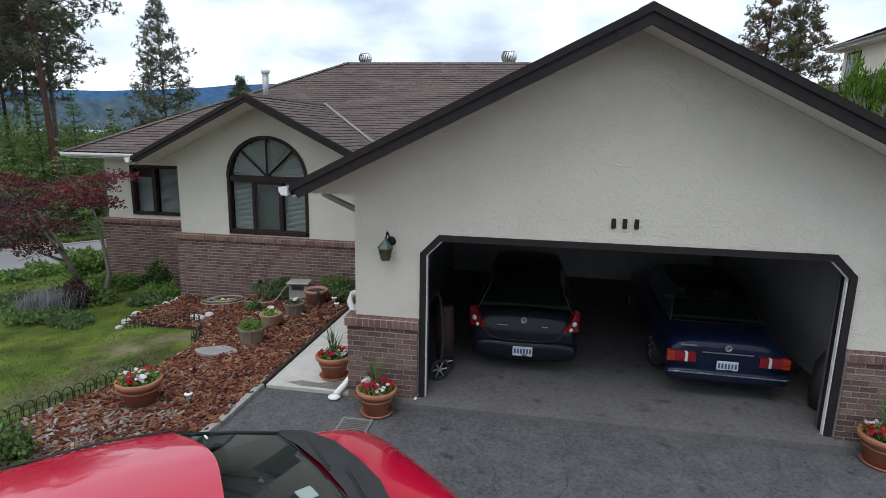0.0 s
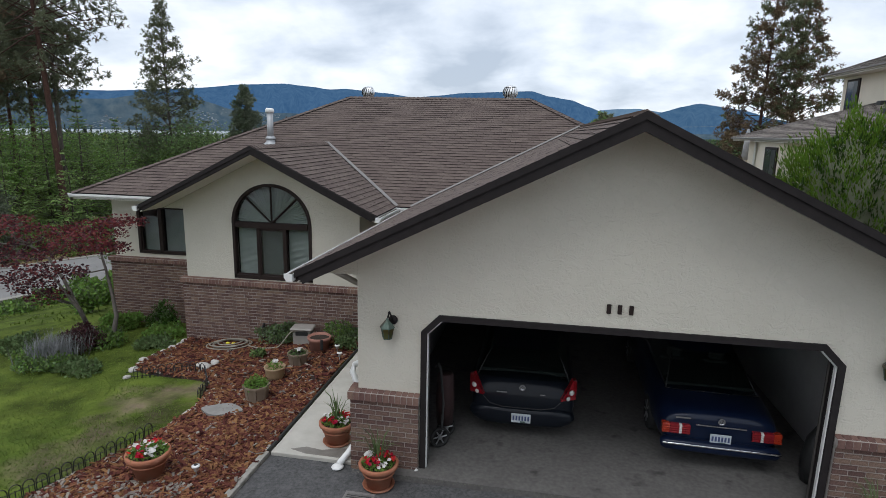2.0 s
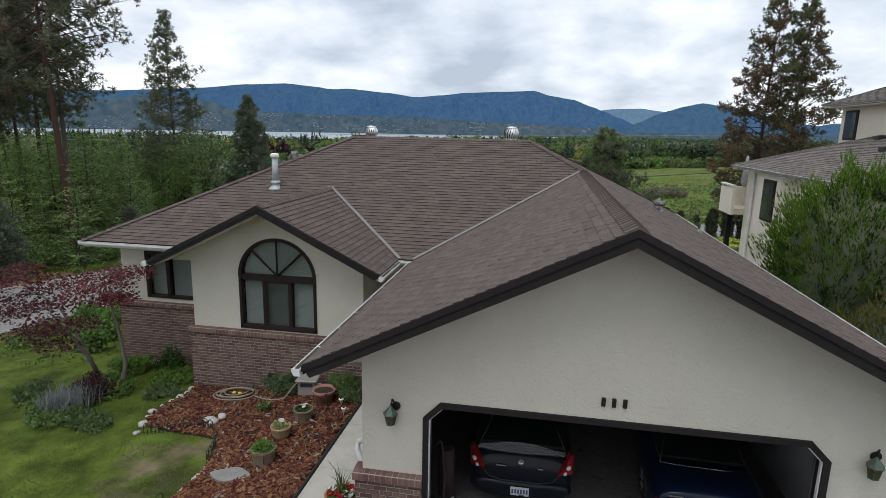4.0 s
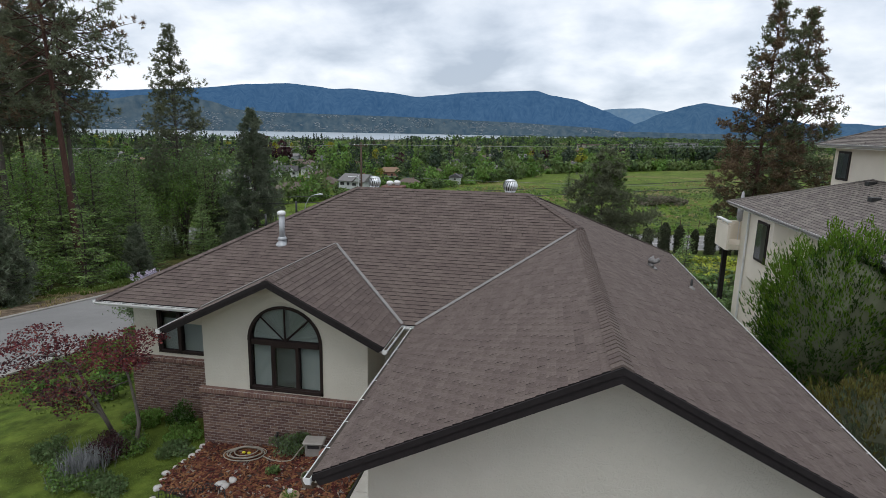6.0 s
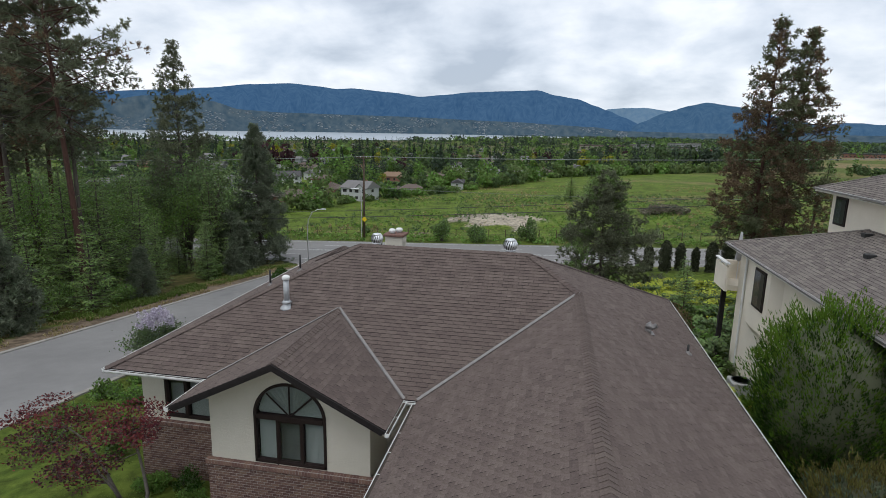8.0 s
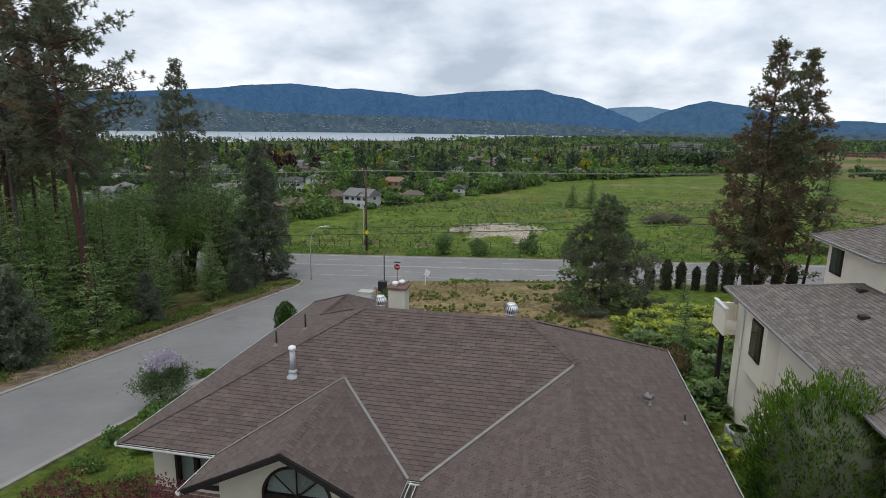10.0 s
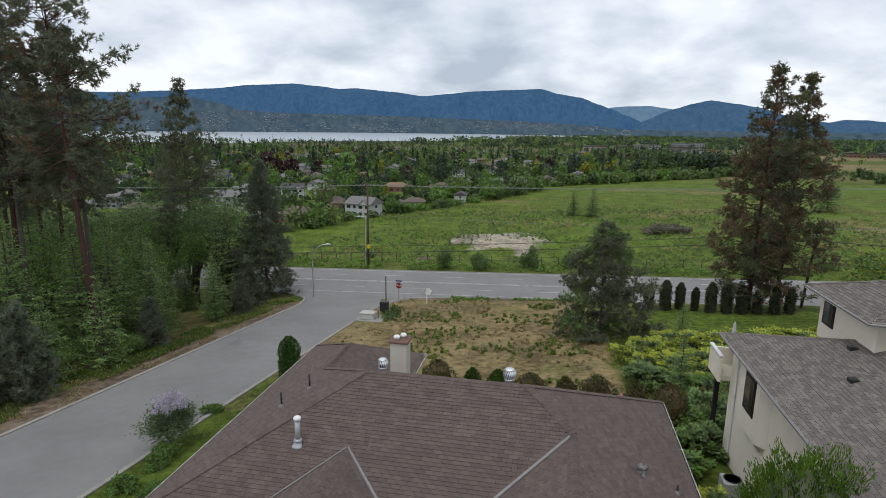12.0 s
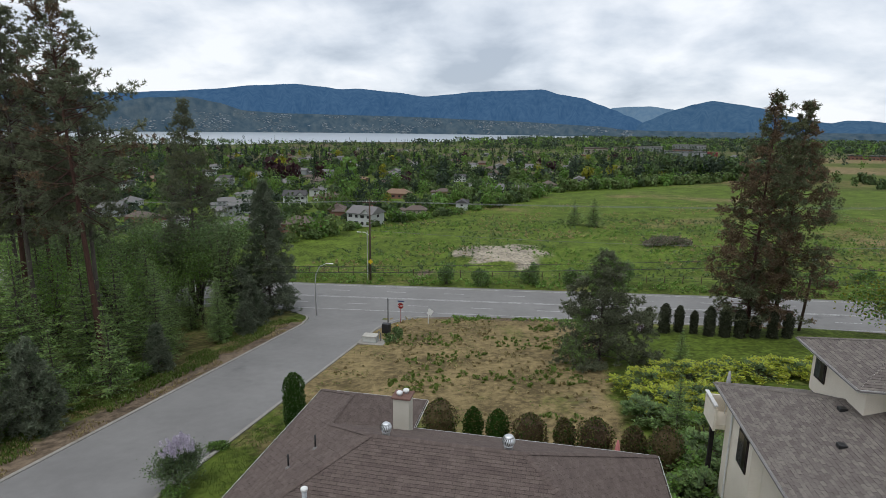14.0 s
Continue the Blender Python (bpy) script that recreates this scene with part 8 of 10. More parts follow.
# lilac and shrubs by the kerb
lil = broadleaf("lilac_bush", 6, 3.4, 1.25, ["green_mid", "fir_dark"], "lilac bush with pale purple flowers by the street", at_ground(-18.0, 17.5, 0, 0.84), 8000, 0.13, 0.06, 14, spread=0.44)
v, f = [], []
rl = random.Random(3)
for _ in range(60):
    a, r = rl.uniform(-2.2, 1.6), 1.05 * math.sqrt(rl.random())
    c = Vector((r * math.cos(a), r * math.sin(a), 3.45 - 0.35 * r * r + rl.uniform(-0.5, 0.2)))
    for _ in range(60):
        u = rl.random()
        sprig(v, f, rl, c + Vector((rl.gauss(0, 0.10 * (1.1 - u)), rl.gauss(0, 0.10 * (1.1 - u)), u * 0.34)), 0.095, 0.3)
raw("flower_mass", v, f, M["lilac"], lil, "pale lilac flower heads")
for i, (x, y, r, h) in enumerate(((-17.4, 16.0, 1.0, 0.9), (-17.2, 15.0, 0.9, 0.8), (-16.9, 12.8, 0.8, 0.9), (-16.4, 10.6, 0.9, 0.8), (-15.6, 8.6, 0.8, 0.6), (-18.6, 22.0, 0.8, 0.7), (-12.6, 8.4, 0.7, 1.0), (-11.6, 7.2, 0.6, 0.8), (-14.8, 12.2, 0.9, 1.1))):
    shrub("street_shrub", x, y, ground_height(x, y) - 0.05, r, r * 0.9, h, [M["green"], M["green_mid"]], 1500, 0.12, "loose green shrub beside the street kerb", seed=70 + i, up=0.5, group="kerbside shrubs")


def clipped(name, x, y, z, r, h, mats, n, size, label, seed, group, pointed=0.3, square=0.0):
    """A clipped shrub: a dense skin of leaves over a dark core with a rounded top."""
    rnd = random.Random(seed)
    t = thing(name, label, "shrub", pose(x, y, z, 0, 0, rnd.uniform(0, 90)), group)
    prof = [(0.0, -0.1), (r * 0.72, 0.0), (r * 0.86, h * 0.3), (r * 0.84, h * 0.62), (r * 0.6, h * 0.84), (r * 0.2, h * 0.94), (0.0, h * 0.95)]
    bm = lathe(bmesh.new(), prof, 12)
    for q in bm.verts:
        k = 1 + 0.16 * noise.noise(Vector((q.co.x * 1.5 + seed, q.co.y * 1.5, q.co.z * 1.5)))
        q.co.x, q.co.y = q.co.x * k, q.co.y * k
    part("core", bm, mats[0], t)
    vv, ff = [[] for _ in mats], [[] for _ in mats]
    for _ in range(n):
        u = rnd.random()
        zz = h * u
        w = r * (0.9 + 0.1 * math.sin(u * 3)) * (1 if u < 0.62 else max(0.0, 1 - ((u - 0.62) / 0.40) ** (2.2 - pointed * 3)))
        a = rnd.uniform(0, 6.283)
        k = (1 + 0.14 * noise.noise(Vector((math.cos(a) * 1.7 + seed, math.sin(a) * 1.7, zz * 1.3)))) * (1 + square * 0.18 * abs(math.sin(2 * a)))
        rad = w * k * rnd.uniform(0.84, 1.06)
        c = min(len(mats) - 1, int(rnd.random() ** 1.7 * len(mats)))
        sprig(vv[c], ff[c], rnd, (rad * math.cos(a), rad * math.sin(a), zz), size, 0.5)
    for c, mt in enumerate(mats):
        if ff[c]:
            raw("foliage", vv[c], ff[c], mt, t)
    return t


# clipped cone by the kerb, row of small conifers, clipped shrubs behind the house
clipped("topiary_shrub", -15.0, 25.6, ground_height(-15.0, 25.6), 0.66, 4.1, [M["cedar"], M["green_mid"]], 5200, 0.13, "clipped upright evergreen beside the lawn strip", 3, "", -0.6, 0.4)
M["cone_dark"] = leaf("dark_column_foliage", (0.040, 0.046, 0.026), (0.078, 0.085, 0.048))
cones = ((12.4, 56.4, 2.6, 0.75), (14.1, 56.3, 3.1, 0.85), (15.7, 56.8, 2.8, 0.7), (17.1, 56.1, 2.4, 0.55), (18.5, 55.4, 3.0, 0.8), (20.0, 55.2, 3.1, 0.85), (21.4, 55.0, 2.9, 0.85), (22.9, 55.0, 2.2, 0.65), (26.1, 55.3, 2.5, 0.7), (24.6, 55.1, 2.7, 0.75))
for i, (x, y, h, r) in enumerate(cones):
    clipped("clipped_conifer", x, y, ground_height(x, y), r * 0.64, h * 1.05, [M["cone_dark"], M["cone_dark"]], 1500, 0.2, "dark clipped column conifer in a row along the lawn", 40 + i, "row of clipped conifers", -0.4)
M["bronze"] = leaf("bronze_green_leaves", (0.085, 0.062, 0.03), (0.15, 0.105, 0.058))
M["olive"] = leaf("olive_yew_tips", (0.09, 0.085, 0.022), (0.17, 0.15, 0.045))
for i, (x, r, h, mt) in enumerate(((-6.9, 0.5, 2.3, "cedar"), (-4.9, 1.0, 2.4, "bronze"), (-2.75, 0.56, 2.1, "cedar"), (-1.2, 0.62, 2.1, "cedar"), (0.75, 0.95, 2.1, "bronze"), (2.75, 0.55, 2.1, "bronze"), (4.5, 1.0, 2.2, "bronze"), (6.6, 0.6, 2.0, "bronze"), (8.3, 0.9, 2.1, "bronze"))):
    y = 25.4 - 0.13 * (x + 7)
    clipped("clipped_shrub", x, y, ground_height(x, y) - 0.1, r, h * 1.28, [M[mt], M["cedar"], M["olive"]], 2600, 0.13, "clipped rounded shrub behind the house" if mt == "cedar" else "clipped bronze-tinged shrub behind the house", 60 + i, "clipped shrubs behind the house", 0.0, 0.6)


def spreading(name, x, y, z, r, h, mats, n, label, seed, size=0.25, group=""):
    """Layered, feathery juniper sprays that arch outwards."""
    rnd = random.Random(seed)
    t = thing(name, label, "shrub", pose(x, y, z), group)
    bm = bmesh.new()
    vv, ff = [[] for _ in mats], [[] for _ in mats]
    for i in range(max(8, int(r * 16))):
        a, q = rnd.uniform(0, 6.28), r * math.sqrt(rnd.random())
        d = Vector((math.cos(a), math.sin(a), 0))
        e = d * q + Vector((0, 0, h * rnd.uniform(0.55, 1.0) * (1 - 0.35 * q / r)))
        tube(bm, [(0.1 * d.x, 0.1 * d.y, -0.1), tuple(e * 0.6 + Vector((0, 0, 0.1))), tuple(e)], 0.035, 4, 0.01, cap=False)
        L = rnd.uniform(0.7, 1.3) * min(1.2, r * 0.6)
        out = (d + Vector((rnd.gauss(0, 0.35), rnd.gauss(0, 0.35), 0.22))).normalized()
        for _ in range(n):
            u = rnd.random()
            sd = out.cross(Vector((0, 0, 1))).normalized()
            p = e + out * L * (u - 0.35) + sd * rnd.gauss(0, 0.30) * L * (1.1 - u) + Vector((0, 0, -0.22 * L * u * u + rnd.gauss(0, 0.06)))
            c = 1 if len(mats) > 1 and u > 0.25 and rnd.random() < 0.85 else 0
            dd = (out + Vector((rnd.gauss(0, 0.5), rnd.gauss(0, 0.5), rnd.gauss(0.05, 0.25)))).normalized()
            w = dd.cross(Vector((rnd.gauss(0, 0.3), rnd.gauss(0, 0.3), 1))).normalized() * 0.07
            s = size * rnd.uniform(0.6, 1.2)
            o = len(vv[c])
            vv[c] += [tuple(p), tuple(p + dd * s * 0.45 + w), tuple(p + dd * s), tuple(p + dd * s * 0.45 - w)]
            ff[c].append((o, o + 1, o + 2, o + 3))
    part("stem_frame", bm, M["bark_grey"], t)
    for c, mt in enumerate(mats):
        if ff[c]:
            raw("foliage", vv[c], ff[c], mt, t)
    return t


for i, (x, y, r, h, tone) in enumerate(((9.5, 36.5, 2.6, 1.7, "juniper"), (12.4, 38.5, 2.8, 1.8, "juniper"), (15.3, 41.0, 2.4, 1.5, "juniper"), (10.2, 32.6, 2.4, 1.6, "juniper"), (8.2, 30.5, 1.6, 1.6, "fir"), (11.6, 27.5, 2.2, 2.0, "green"), (13.0, 34.0, 2.4, 1.6, "juniper"),
                                        (8.9, 23.5, 1.7, 1.7, "green"), (10.6, 24.6, 1.8, 1.8, "fir"), (8.2, 20.4, 1.2, 1.3, "green"), (8.0, 18.0, 1.0, 1.2, "green"), (9.6, 20.6, 1.3, 1.5, "fir"), (18.8, 42.0, 2.2, 1.2, "juniper"), (22.2, 42.5, 2.2, 1.2, "juniper"), (25.8, 43.0, 2.2, 1.2, "juniper"), (29.4, 43.4, 2.2, 1.2, "juniper"), (8.5, 14.8, 0.9, 0.9, "juniper"))):
    spreading("juniper_shrub", x, y, ground_height(x, y) - 0.1, r, h, [M["green_mid"], M[tone]], 130, "spreading golden-tipped juniper beside the lawn" if tone == "juniper" else "spreading green juniper beside the house", 90 + i, group="spreading junipers")
copy_thing(fC, at_ground(9.6, 27.2, 30, 0.45, dz=1.2))
copy_thing(fC, at_ground(13.6, 45.4, 70, 0.42))


def cedar_bush(x, y, z, r, h, seed, mats, label, n=9000):
    """A dense bushy cedar: upright feathery tips over a rounded body."""
    rnd = random.Random(seed)
    t = thing("cedar_shrub", label, "shrub", pose(x, y, z))
    bm = bmesh.new()
    for i in range(9):
        a = i * 0.7
        tube(bm, [(0.15 * math.cos(a), 0.15 * math.sin(a), -0.3), (r * 0.4 * math.cos(a), r * 0.4 * math.sin(a), h * 0.45), (r * 0.6 * math.cos(a), r * 0.6 * math.sin(a), h * 0.8)], 0.06, 5, 0.015)
    part("stem_frame", bm, M["bark_grey"], t)
    # opaque inner shell added for the shade inside the foliage
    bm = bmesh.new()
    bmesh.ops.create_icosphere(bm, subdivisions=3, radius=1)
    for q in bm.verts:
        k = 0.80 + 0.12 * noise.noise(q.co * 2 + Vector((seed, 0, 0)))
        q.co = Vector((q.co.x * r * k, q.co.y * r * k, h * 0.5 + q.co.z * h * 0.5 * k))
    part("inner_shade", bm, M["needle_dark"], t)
    vv, ff = [[] for _ in mats], [[] for _ in mats]
    for _ in range(n):
        d = Vector((rnd.gauss(0, 1), rnd.gauss(0, 1), rnd.gauss(0, 1))).normalized()
        clump = noise.noise(d * 7 + Vector((0, seed, 0)))
        k = (1 + 0.22 * noise.noise(d * 2.6 + Vector((seed, 3, 0))) + 0.32 * clump) * rnd.uniform(0.82, 1.02)
        p = Vector((d.x * r * k, d.y * r * k, h * 0.5 + d.z * h * 0.48 * k))
        # tip colour favours raised clumps and the top; hollows stay dark as painted shade
        c = 1 if clump + rnd.gauss(0, 0.14) > 0.10 - 0.22 * d.z else 0
        dd = (d * 0.55 + Vector((rnd.gauss(0, 0.22), rnd.gauss(0, 0.22), 0.75))).normalized()
        w = dd.cross(Vector((rnd.gauss(0, 1), rnd.gauss(0, 1), 0.2))).normalized() * 0.014
        s = rnd.uniform(0.07, 0.19)
        o = len(vv[c])
        vv[c] += [tuple(p), tuple(p + dd * s * 0.4 + w), tuple(p + dd * s), tuple(p + dd * s * 0.4 - w)]
        ff[c].append((o, o + 1, o + 2, o + 3))
        for _ in range(2):
            e = p + (dd + Vector((rnd.gauss(0, 0.5), rnd.gauss(0, 0.5), rnd.gauss(0, 0.3)))).normalized() * s * 0.55
            o = len(vv[c])
            vv[c] += [tuple(p - w), tuple(p + w), tuple(e)]
            ff[c].append((o, o + 1, o + 2))
    for c, mt in enumerate(mats):
        if ff[c]:
            raw("foliage", vv[c], ff[c], mt, t)
    return t


M["cedar_tip"] = leaf("bright_cedar_tips", (0.070, 0.140, 0.014), (0.135, 0.215, 0.028), 0.75, 0.08)
cedar_bush(9.35, 9.1, ground_height(9.3, 9) - 0.3, 1.95, 5.6, 2, [M["cedar"], M["cedar_tip"]], "large dense cedar with bright green tips", 29000)
cedar_bush(8.4, 4.9, -0.4, 1.35, 3.1, 3, [M["fir_dark"], M["olive"]], "olive-tipped yew bush beside the garage", 12000)


# ---- the neighbour's house ----
NB = thing("neighbour_house", "large cream stucco house with grey shingle roofs", "house")
NE, NS = 4.55, 0.36


def nroof(pts, seed, mat="shingle_grey"):
    pts = upward(pts)
    deck = part("roof_plane", slab3(bmesh.new(), pts, 0.12), M["soffit"], NB, "grey shingled roof slope")
    shingle_roof(deck, pts, M[mat], None, 0.15, 0.34, seed)
    return deck


XW, XR = 9.8, 17.5
nroof([(XW, 4.0, NE), (XR, 4.0, NE + NS * (XR - XW)), (XR, 21.25 - (XR - XW), NE + NS * (XR - XW)), (XW, 21.25, NE)], 60)
nroof([(XW, 21.25, NE), (XR, 21.25 - (XR - XW), NE + NS * (XR - XW)), (26, 13.55, NE + NS * (XR - XW)), (26, 21.25, NE)], 61)
UX0, UE = 13.15, 7.25
nroof([(UX0, 15.4, UE), (16.0, 18.2, UE + 1.15), (UX0, 21.15, UE)], 62)
nroof([(UX0, 21.15, UE), (16.0, 18.2, UE + 1.15), (26, 18.2, UE + 1.15), (26, 21.15, UE)], 63)
nroof([(UX0, 15.4, UE), (14.35, 15.4, UE), (17.2, 18.2, UE + 1.15), (16.0, 18.2, UE + 1.15)], 64)
nroof([(14.35, 11.0, UE), (17.2, 11.0, UE + 1.15), (17.2, 18.2, UE + 1.15), (14.35, 15.4, UE)], 65)
cap_run(NB, (UX0, 21.15, UE), (16.0, 18.2, UE + 1.15), ((1, 1, -0.3), (-1, -1, -0.3)), M["shingle_grey"], pieces=False)
cap_run(NB, (XW, 21.25, NE), (XR, 13.55, NE + NS * (XR - XW)), ((1, 1, -0.3), (-1, -1, -0.3)), M["shingle_grey"], pieces=False)


def nboard(name, x0, x1, y0, y1, z0, z1, mat, label=""):
    return part(name, boxm(x0, x1, y0, y1, z0, z1), M[mat], NB, label)


for x0, x1, y0, y1, z in ((XW - 0.1, XW, 4.0, 21.25, NE), (XW, 26, 21.25, 21.35, NE), (UX0 - 0.1, UX0, 15.4, 21.15, UE), (UX0, 26, 21.15, 21.25, UE), (UX0, 14.35, 15.3, 15.4, UE), (14.25, 14.35, 11, 15.3, UE)):
    nboard("gutter", x0, x1, y0, y1, z - 0.075, z - 0.015, "flash", "weathered grey gutter")
for x0, x1, y0, y1, z in ((XW, 10.35, 4.0, 21.2, NE), (10.35, 26, 20.6, 21.2, NE), (UX0, 13.75, 15.45, 21.1, UE), (13.75, 26, 20.6, 21.1, UE)):
    nboard("eave_soffit", x0, x1, y0, y1, z - 0.17, z - 0.145, "soffit")
nboard("west_wall", 10.3, 10.5, 4.3, 20.6, -3.0, NE - 0.15, "stucco_b", "cream stucco wall")
nboard("north_wall", 10.5, 26, 20.4, 20.6, -4.0, NE - 0.15, "stucco_b")
nboard("upper_west_wall", 13.7, 13.9, 15.9, 20.6, 5.0, UE - 0.15, "stucco_b")
nboard("upper_north_wall", 13.9, 26, 20.4, 20.6, 5.0, UE - 0.15, "stucco_b")
nboard("upper_inner_wall", 14.9, 15.1, 10.8, 16.0, 5.0, UE - 0.15, "stucco_b")
nboard("upper_south_wall", 13.9, 15.1, 15.9, 16.0, 5.0, UE - 0.15, "stucco_b")
# angled bay under the tall window
bm = bmesh.new()
prism(bm, [(10.3, 15.5), (9.95, 15.9), (9.95, 18.2), (10.3, 18.6)], 1.7, NE - 0.16, "z")
part("wall_bay", bm, M["stucco_b"], NB)
bm = bmesh.new()
loft(bm, [[(10.3, 15.5, 1.7), (9.95, 15.9, 1.7), (9.95, 18.2, 1.7), (10.3, 18.6, 1.7)], [(10.3, 15.9, 1.25), (10.28, 16.1, 1.25), (10.28, 18.0, 1.25), (10.3, 18.2, 1.25)]], closed=True)
part("bay_underside", bm, M["stucco_b"], NB)


def nwindow(x, y0, y1, z0, z1):
    w = part("window", boxm(x - 0.05, x + 0.02, y0, y1, z0, z1), M["frame"], NB, "brown framed window")
    part("pane", boxm(x - 0.062, x - 0.052, y0 + 0.09, y1 - 0.09, z0 + 0.09, z1 - 0.09), surface("dark_pane", (0.03, 0.035, 0.04), (0.05, 0.055, 0.06), 3, 0.08, 0, spec=0.6), w)
    part("net_curtain", boxm(x - 0.066, x - 0.063, y0 + 0.10, y0 + (y1 - y0) * 0.42, z0 + 0.1, z1 - 0.1), glass("net_curtain", (0.5, 0.52, 0.52), 0.8, 0.3), w)


nwindow(9.95, 16.3, 17.5, 2.6, 4.2)
nwindow(13.7, 19.2, 20.2, 5.75, 6.95)
nwindow(10.3, 8.0, 9.4, 1.5, 2.9)
# balcony at the north end with a solid parapet, post and folded umbrella
nboard("balcony_floor", 9.75, 20, 20.6, 22.1, 2.35, 2.6, "stucco_b", "balcony deck")
nboard("balcony_parapet", 9.68, 9.8, 20.4, 22.2, 2.35, 3.5, "stucco_b", "solid cream balcony parapet")
nboard("balcony_parapet", 9.8, 20, 22.08, 22.2, 2.35, 3.5, "stucco_b")
nboard("balcony_rail", 9.64, 9.82, 20.4, 22.23, 3.62, 3.68, "gutter", "white balcony rail")
for y in (20.7, 21.4, 22.1):
    nboard("rail_post", 9.7, 9.75, y, y + 0.05, 3.5, 3.63, "gutter")
nboard("balcony_post", 10.0, 10.2, 21.8, 22.0, -3.4, 2.35, "fascia", "dark balcony post")
part("downpipe", tube(bmesh.new(), [(10.24, 19.6, 4.4), (10.24, 19.6, -1.0)], 0.05, 8), M["gutter"], NB)
for x, y in ((12.3, 14.2), (13.2, 12.6), (13.3, 16.6)):
    z = NE + NS * (x - XW)
    b = part("roof_vent", boxm(x - 0.15, x + 0.15, y - 0.15, y + 0.15, z - 0.05, z + 0.12, 0.02), M["abs"], NB, "dark box roof vent")
UM = thing("folded_umbrella", "folded grey patio umbrella on the balcony", "umbrella", pose(10.6, 21.9, 2.6))
part("pole", tube(bmesh.new(), [(0, 0, 0), (0, 0, 2.3)], 0.025, 6), M["galv"], UM)
part("canopy", lathe(bmesh.new(), [(0.06, 0.9), (0.17, 1.1), (0.13, 1.7), (0.05, 2.3), (0.0, 2.35)], 10), surface("grey_canvas", (0.25, 0.25, 0.25), (0.36, 0.36, 0.36), 8, 0.9, 0.2), UM, smooth=True)
UM2 = thing("folded_umbrella", "folded pink-red patio umbrella behind the house", "umbrella", pose(5.3, 20.4, ground_height(5.3, 20.4)))
part("pole", tube(bmesh.new(), [(0, 0, 0), (0, 0, 2.9)], 0.025, 6), M["galv"], UM2)
part("canopy", lathe(bmesh.new(), [(0.10, 1.6), (0.22, 1.75), (0.15, 2.4), (0.05, 3.0), (0.0, 3.05)], 10), surface("faded_red_canvas", (0.40, 0.12, 0.12), (0.50, 0.2, 0.19), 8, 0.9, 0.2), UM2, smooth=True)
AC = thing("air_conditioner", "grey outdoor air conditioner unit beside the house", "air conditioner", pose(9.6, 16.6, ground_height(9.6, 16.6)))
part("case", boxm(-0.42, 0.42, -0.42, 0.42, 0.02, 0.8, 0.04), surface("grey_steel_case", (0.28, 0.28, 0.27), (0.36, 0.36, 0.35), 5, 0.5, 0.1), AC)
part("fan_ring", lathe(bmesh.new(), [(0.36, 0.80), (0.36, 0.83), (0.33, 0.83), (0.33, 0.80)], 24), M["dark"], AC)
for k in range(5):
    part("grille_ring", lathe(bmesh.new(), [(0.06 * k + 0.05, 0.822), (0.06 * k + 0.065, 0.822)], 20), M["galv"], AC)
part("pad", boxm(-0.5, 0.5, -0.5, 0.5, -0.08, 0.02), M["concrete"], AC)
# a shed roof beyond
SHED = thing("garden_shed", "small grey garden shed beyond the lawn", "shed", pose(32.0, 45.0, ground_height(32, 45)))
part("wall", boxm(-1.2, 1.2, -1.2, 1.2, -0.2, 2.0), M["gutter"], SHED)
part("roof", lathe(bmesh.new(), [(1.9, 2.0), (0.0, 2.9)], 4), M["shingle_grey"], SHED)

# ---- poles, wires, signs ----
UP = thing("utility_pole", "tall brown wooden utility pole beside the main road", "utility pole", pose(-27.8, 80.6, ground_height(-27.8, 80.6)))
part("pole", tube(bmesh.new(), [(0, 0, -0.5), (0, 0, 13.5)], 0.19, 10, 0.12), M["pole"], UP, smooth=True)
part("crossarm", boxm(-1.2, 1.2, -0.06, 0.06, 12.9, 13.05), M["pole"], UP)
for x in (-1.1, -0.5, 0.5, 1.1):
    part("insulator", lathe(bmesh.new(), [(0.03, 13.05), (0.06, 13.1), (0.05, 13.22), (0.0, 13.25)], 8, (x, 0, 0)), M["white"], UP)
part("lamp_arm", tube(bmesh.new(), [(-0.1, 0, 7.6), (-0.8, -0.2, 8.1), (-1.6, -0.3, 8.1)], 0.04, 6), M["galv"], UP)
part("lamp_head", boxm(-2.1, -1.5, -0.42, -0.18, 8.02, 8.16, 0.03), M["galv"], UP)
part("conduit", tube(bmesh.new(), [(-0.45, 0, -0.3), (-0.45, 0, 8.3)], 0.07, 8), M["galv"], UP, "grey steel pole beside it")
sg = boxm(-0.32, 0.32, -0.03, 0.0, -0.32, 0.32, 0.01)
o = part("warning_sign", sg, surface("yellow_sign", (0.62, 0.42, 0.01), (0.70, 0.5, 0.02), 5, 0.5, 0), UP, "yellow diamond warning sign")
o.matrix_local = pose(0.12, -0.22, 3.2, 0, 45, 0)
UP2 = thing("utility_pole", "dark leaning wooden utility pole near the hedge row", "utility pole", pose(28.6, 58.8, ground_height(28.6, 58.8), 0, 4, 0))
part("pole", tube(bmesh.new(), [(0, 0, -0.5), (0, 0, 8.6)], 0.16, 10, 0.11), M["pole"], UP2, smooth=True)
part("service_box", boxm(-0.3, 0.3, -0.2, 0.1, 7.9, 8.4, 0.03), M["galv"], UP2)
M["wire"] = surface("dark_cable", (0.03, 0.03, 0.03), (0.05, 0.05, 0.05), 3, 0.6, 0)
M["wire_pale"] = surface("pale_aluminium_cable", (0.15, 0.165, 0.155), (0.21, 0.225, 0.21), 3, 0.5, 0)


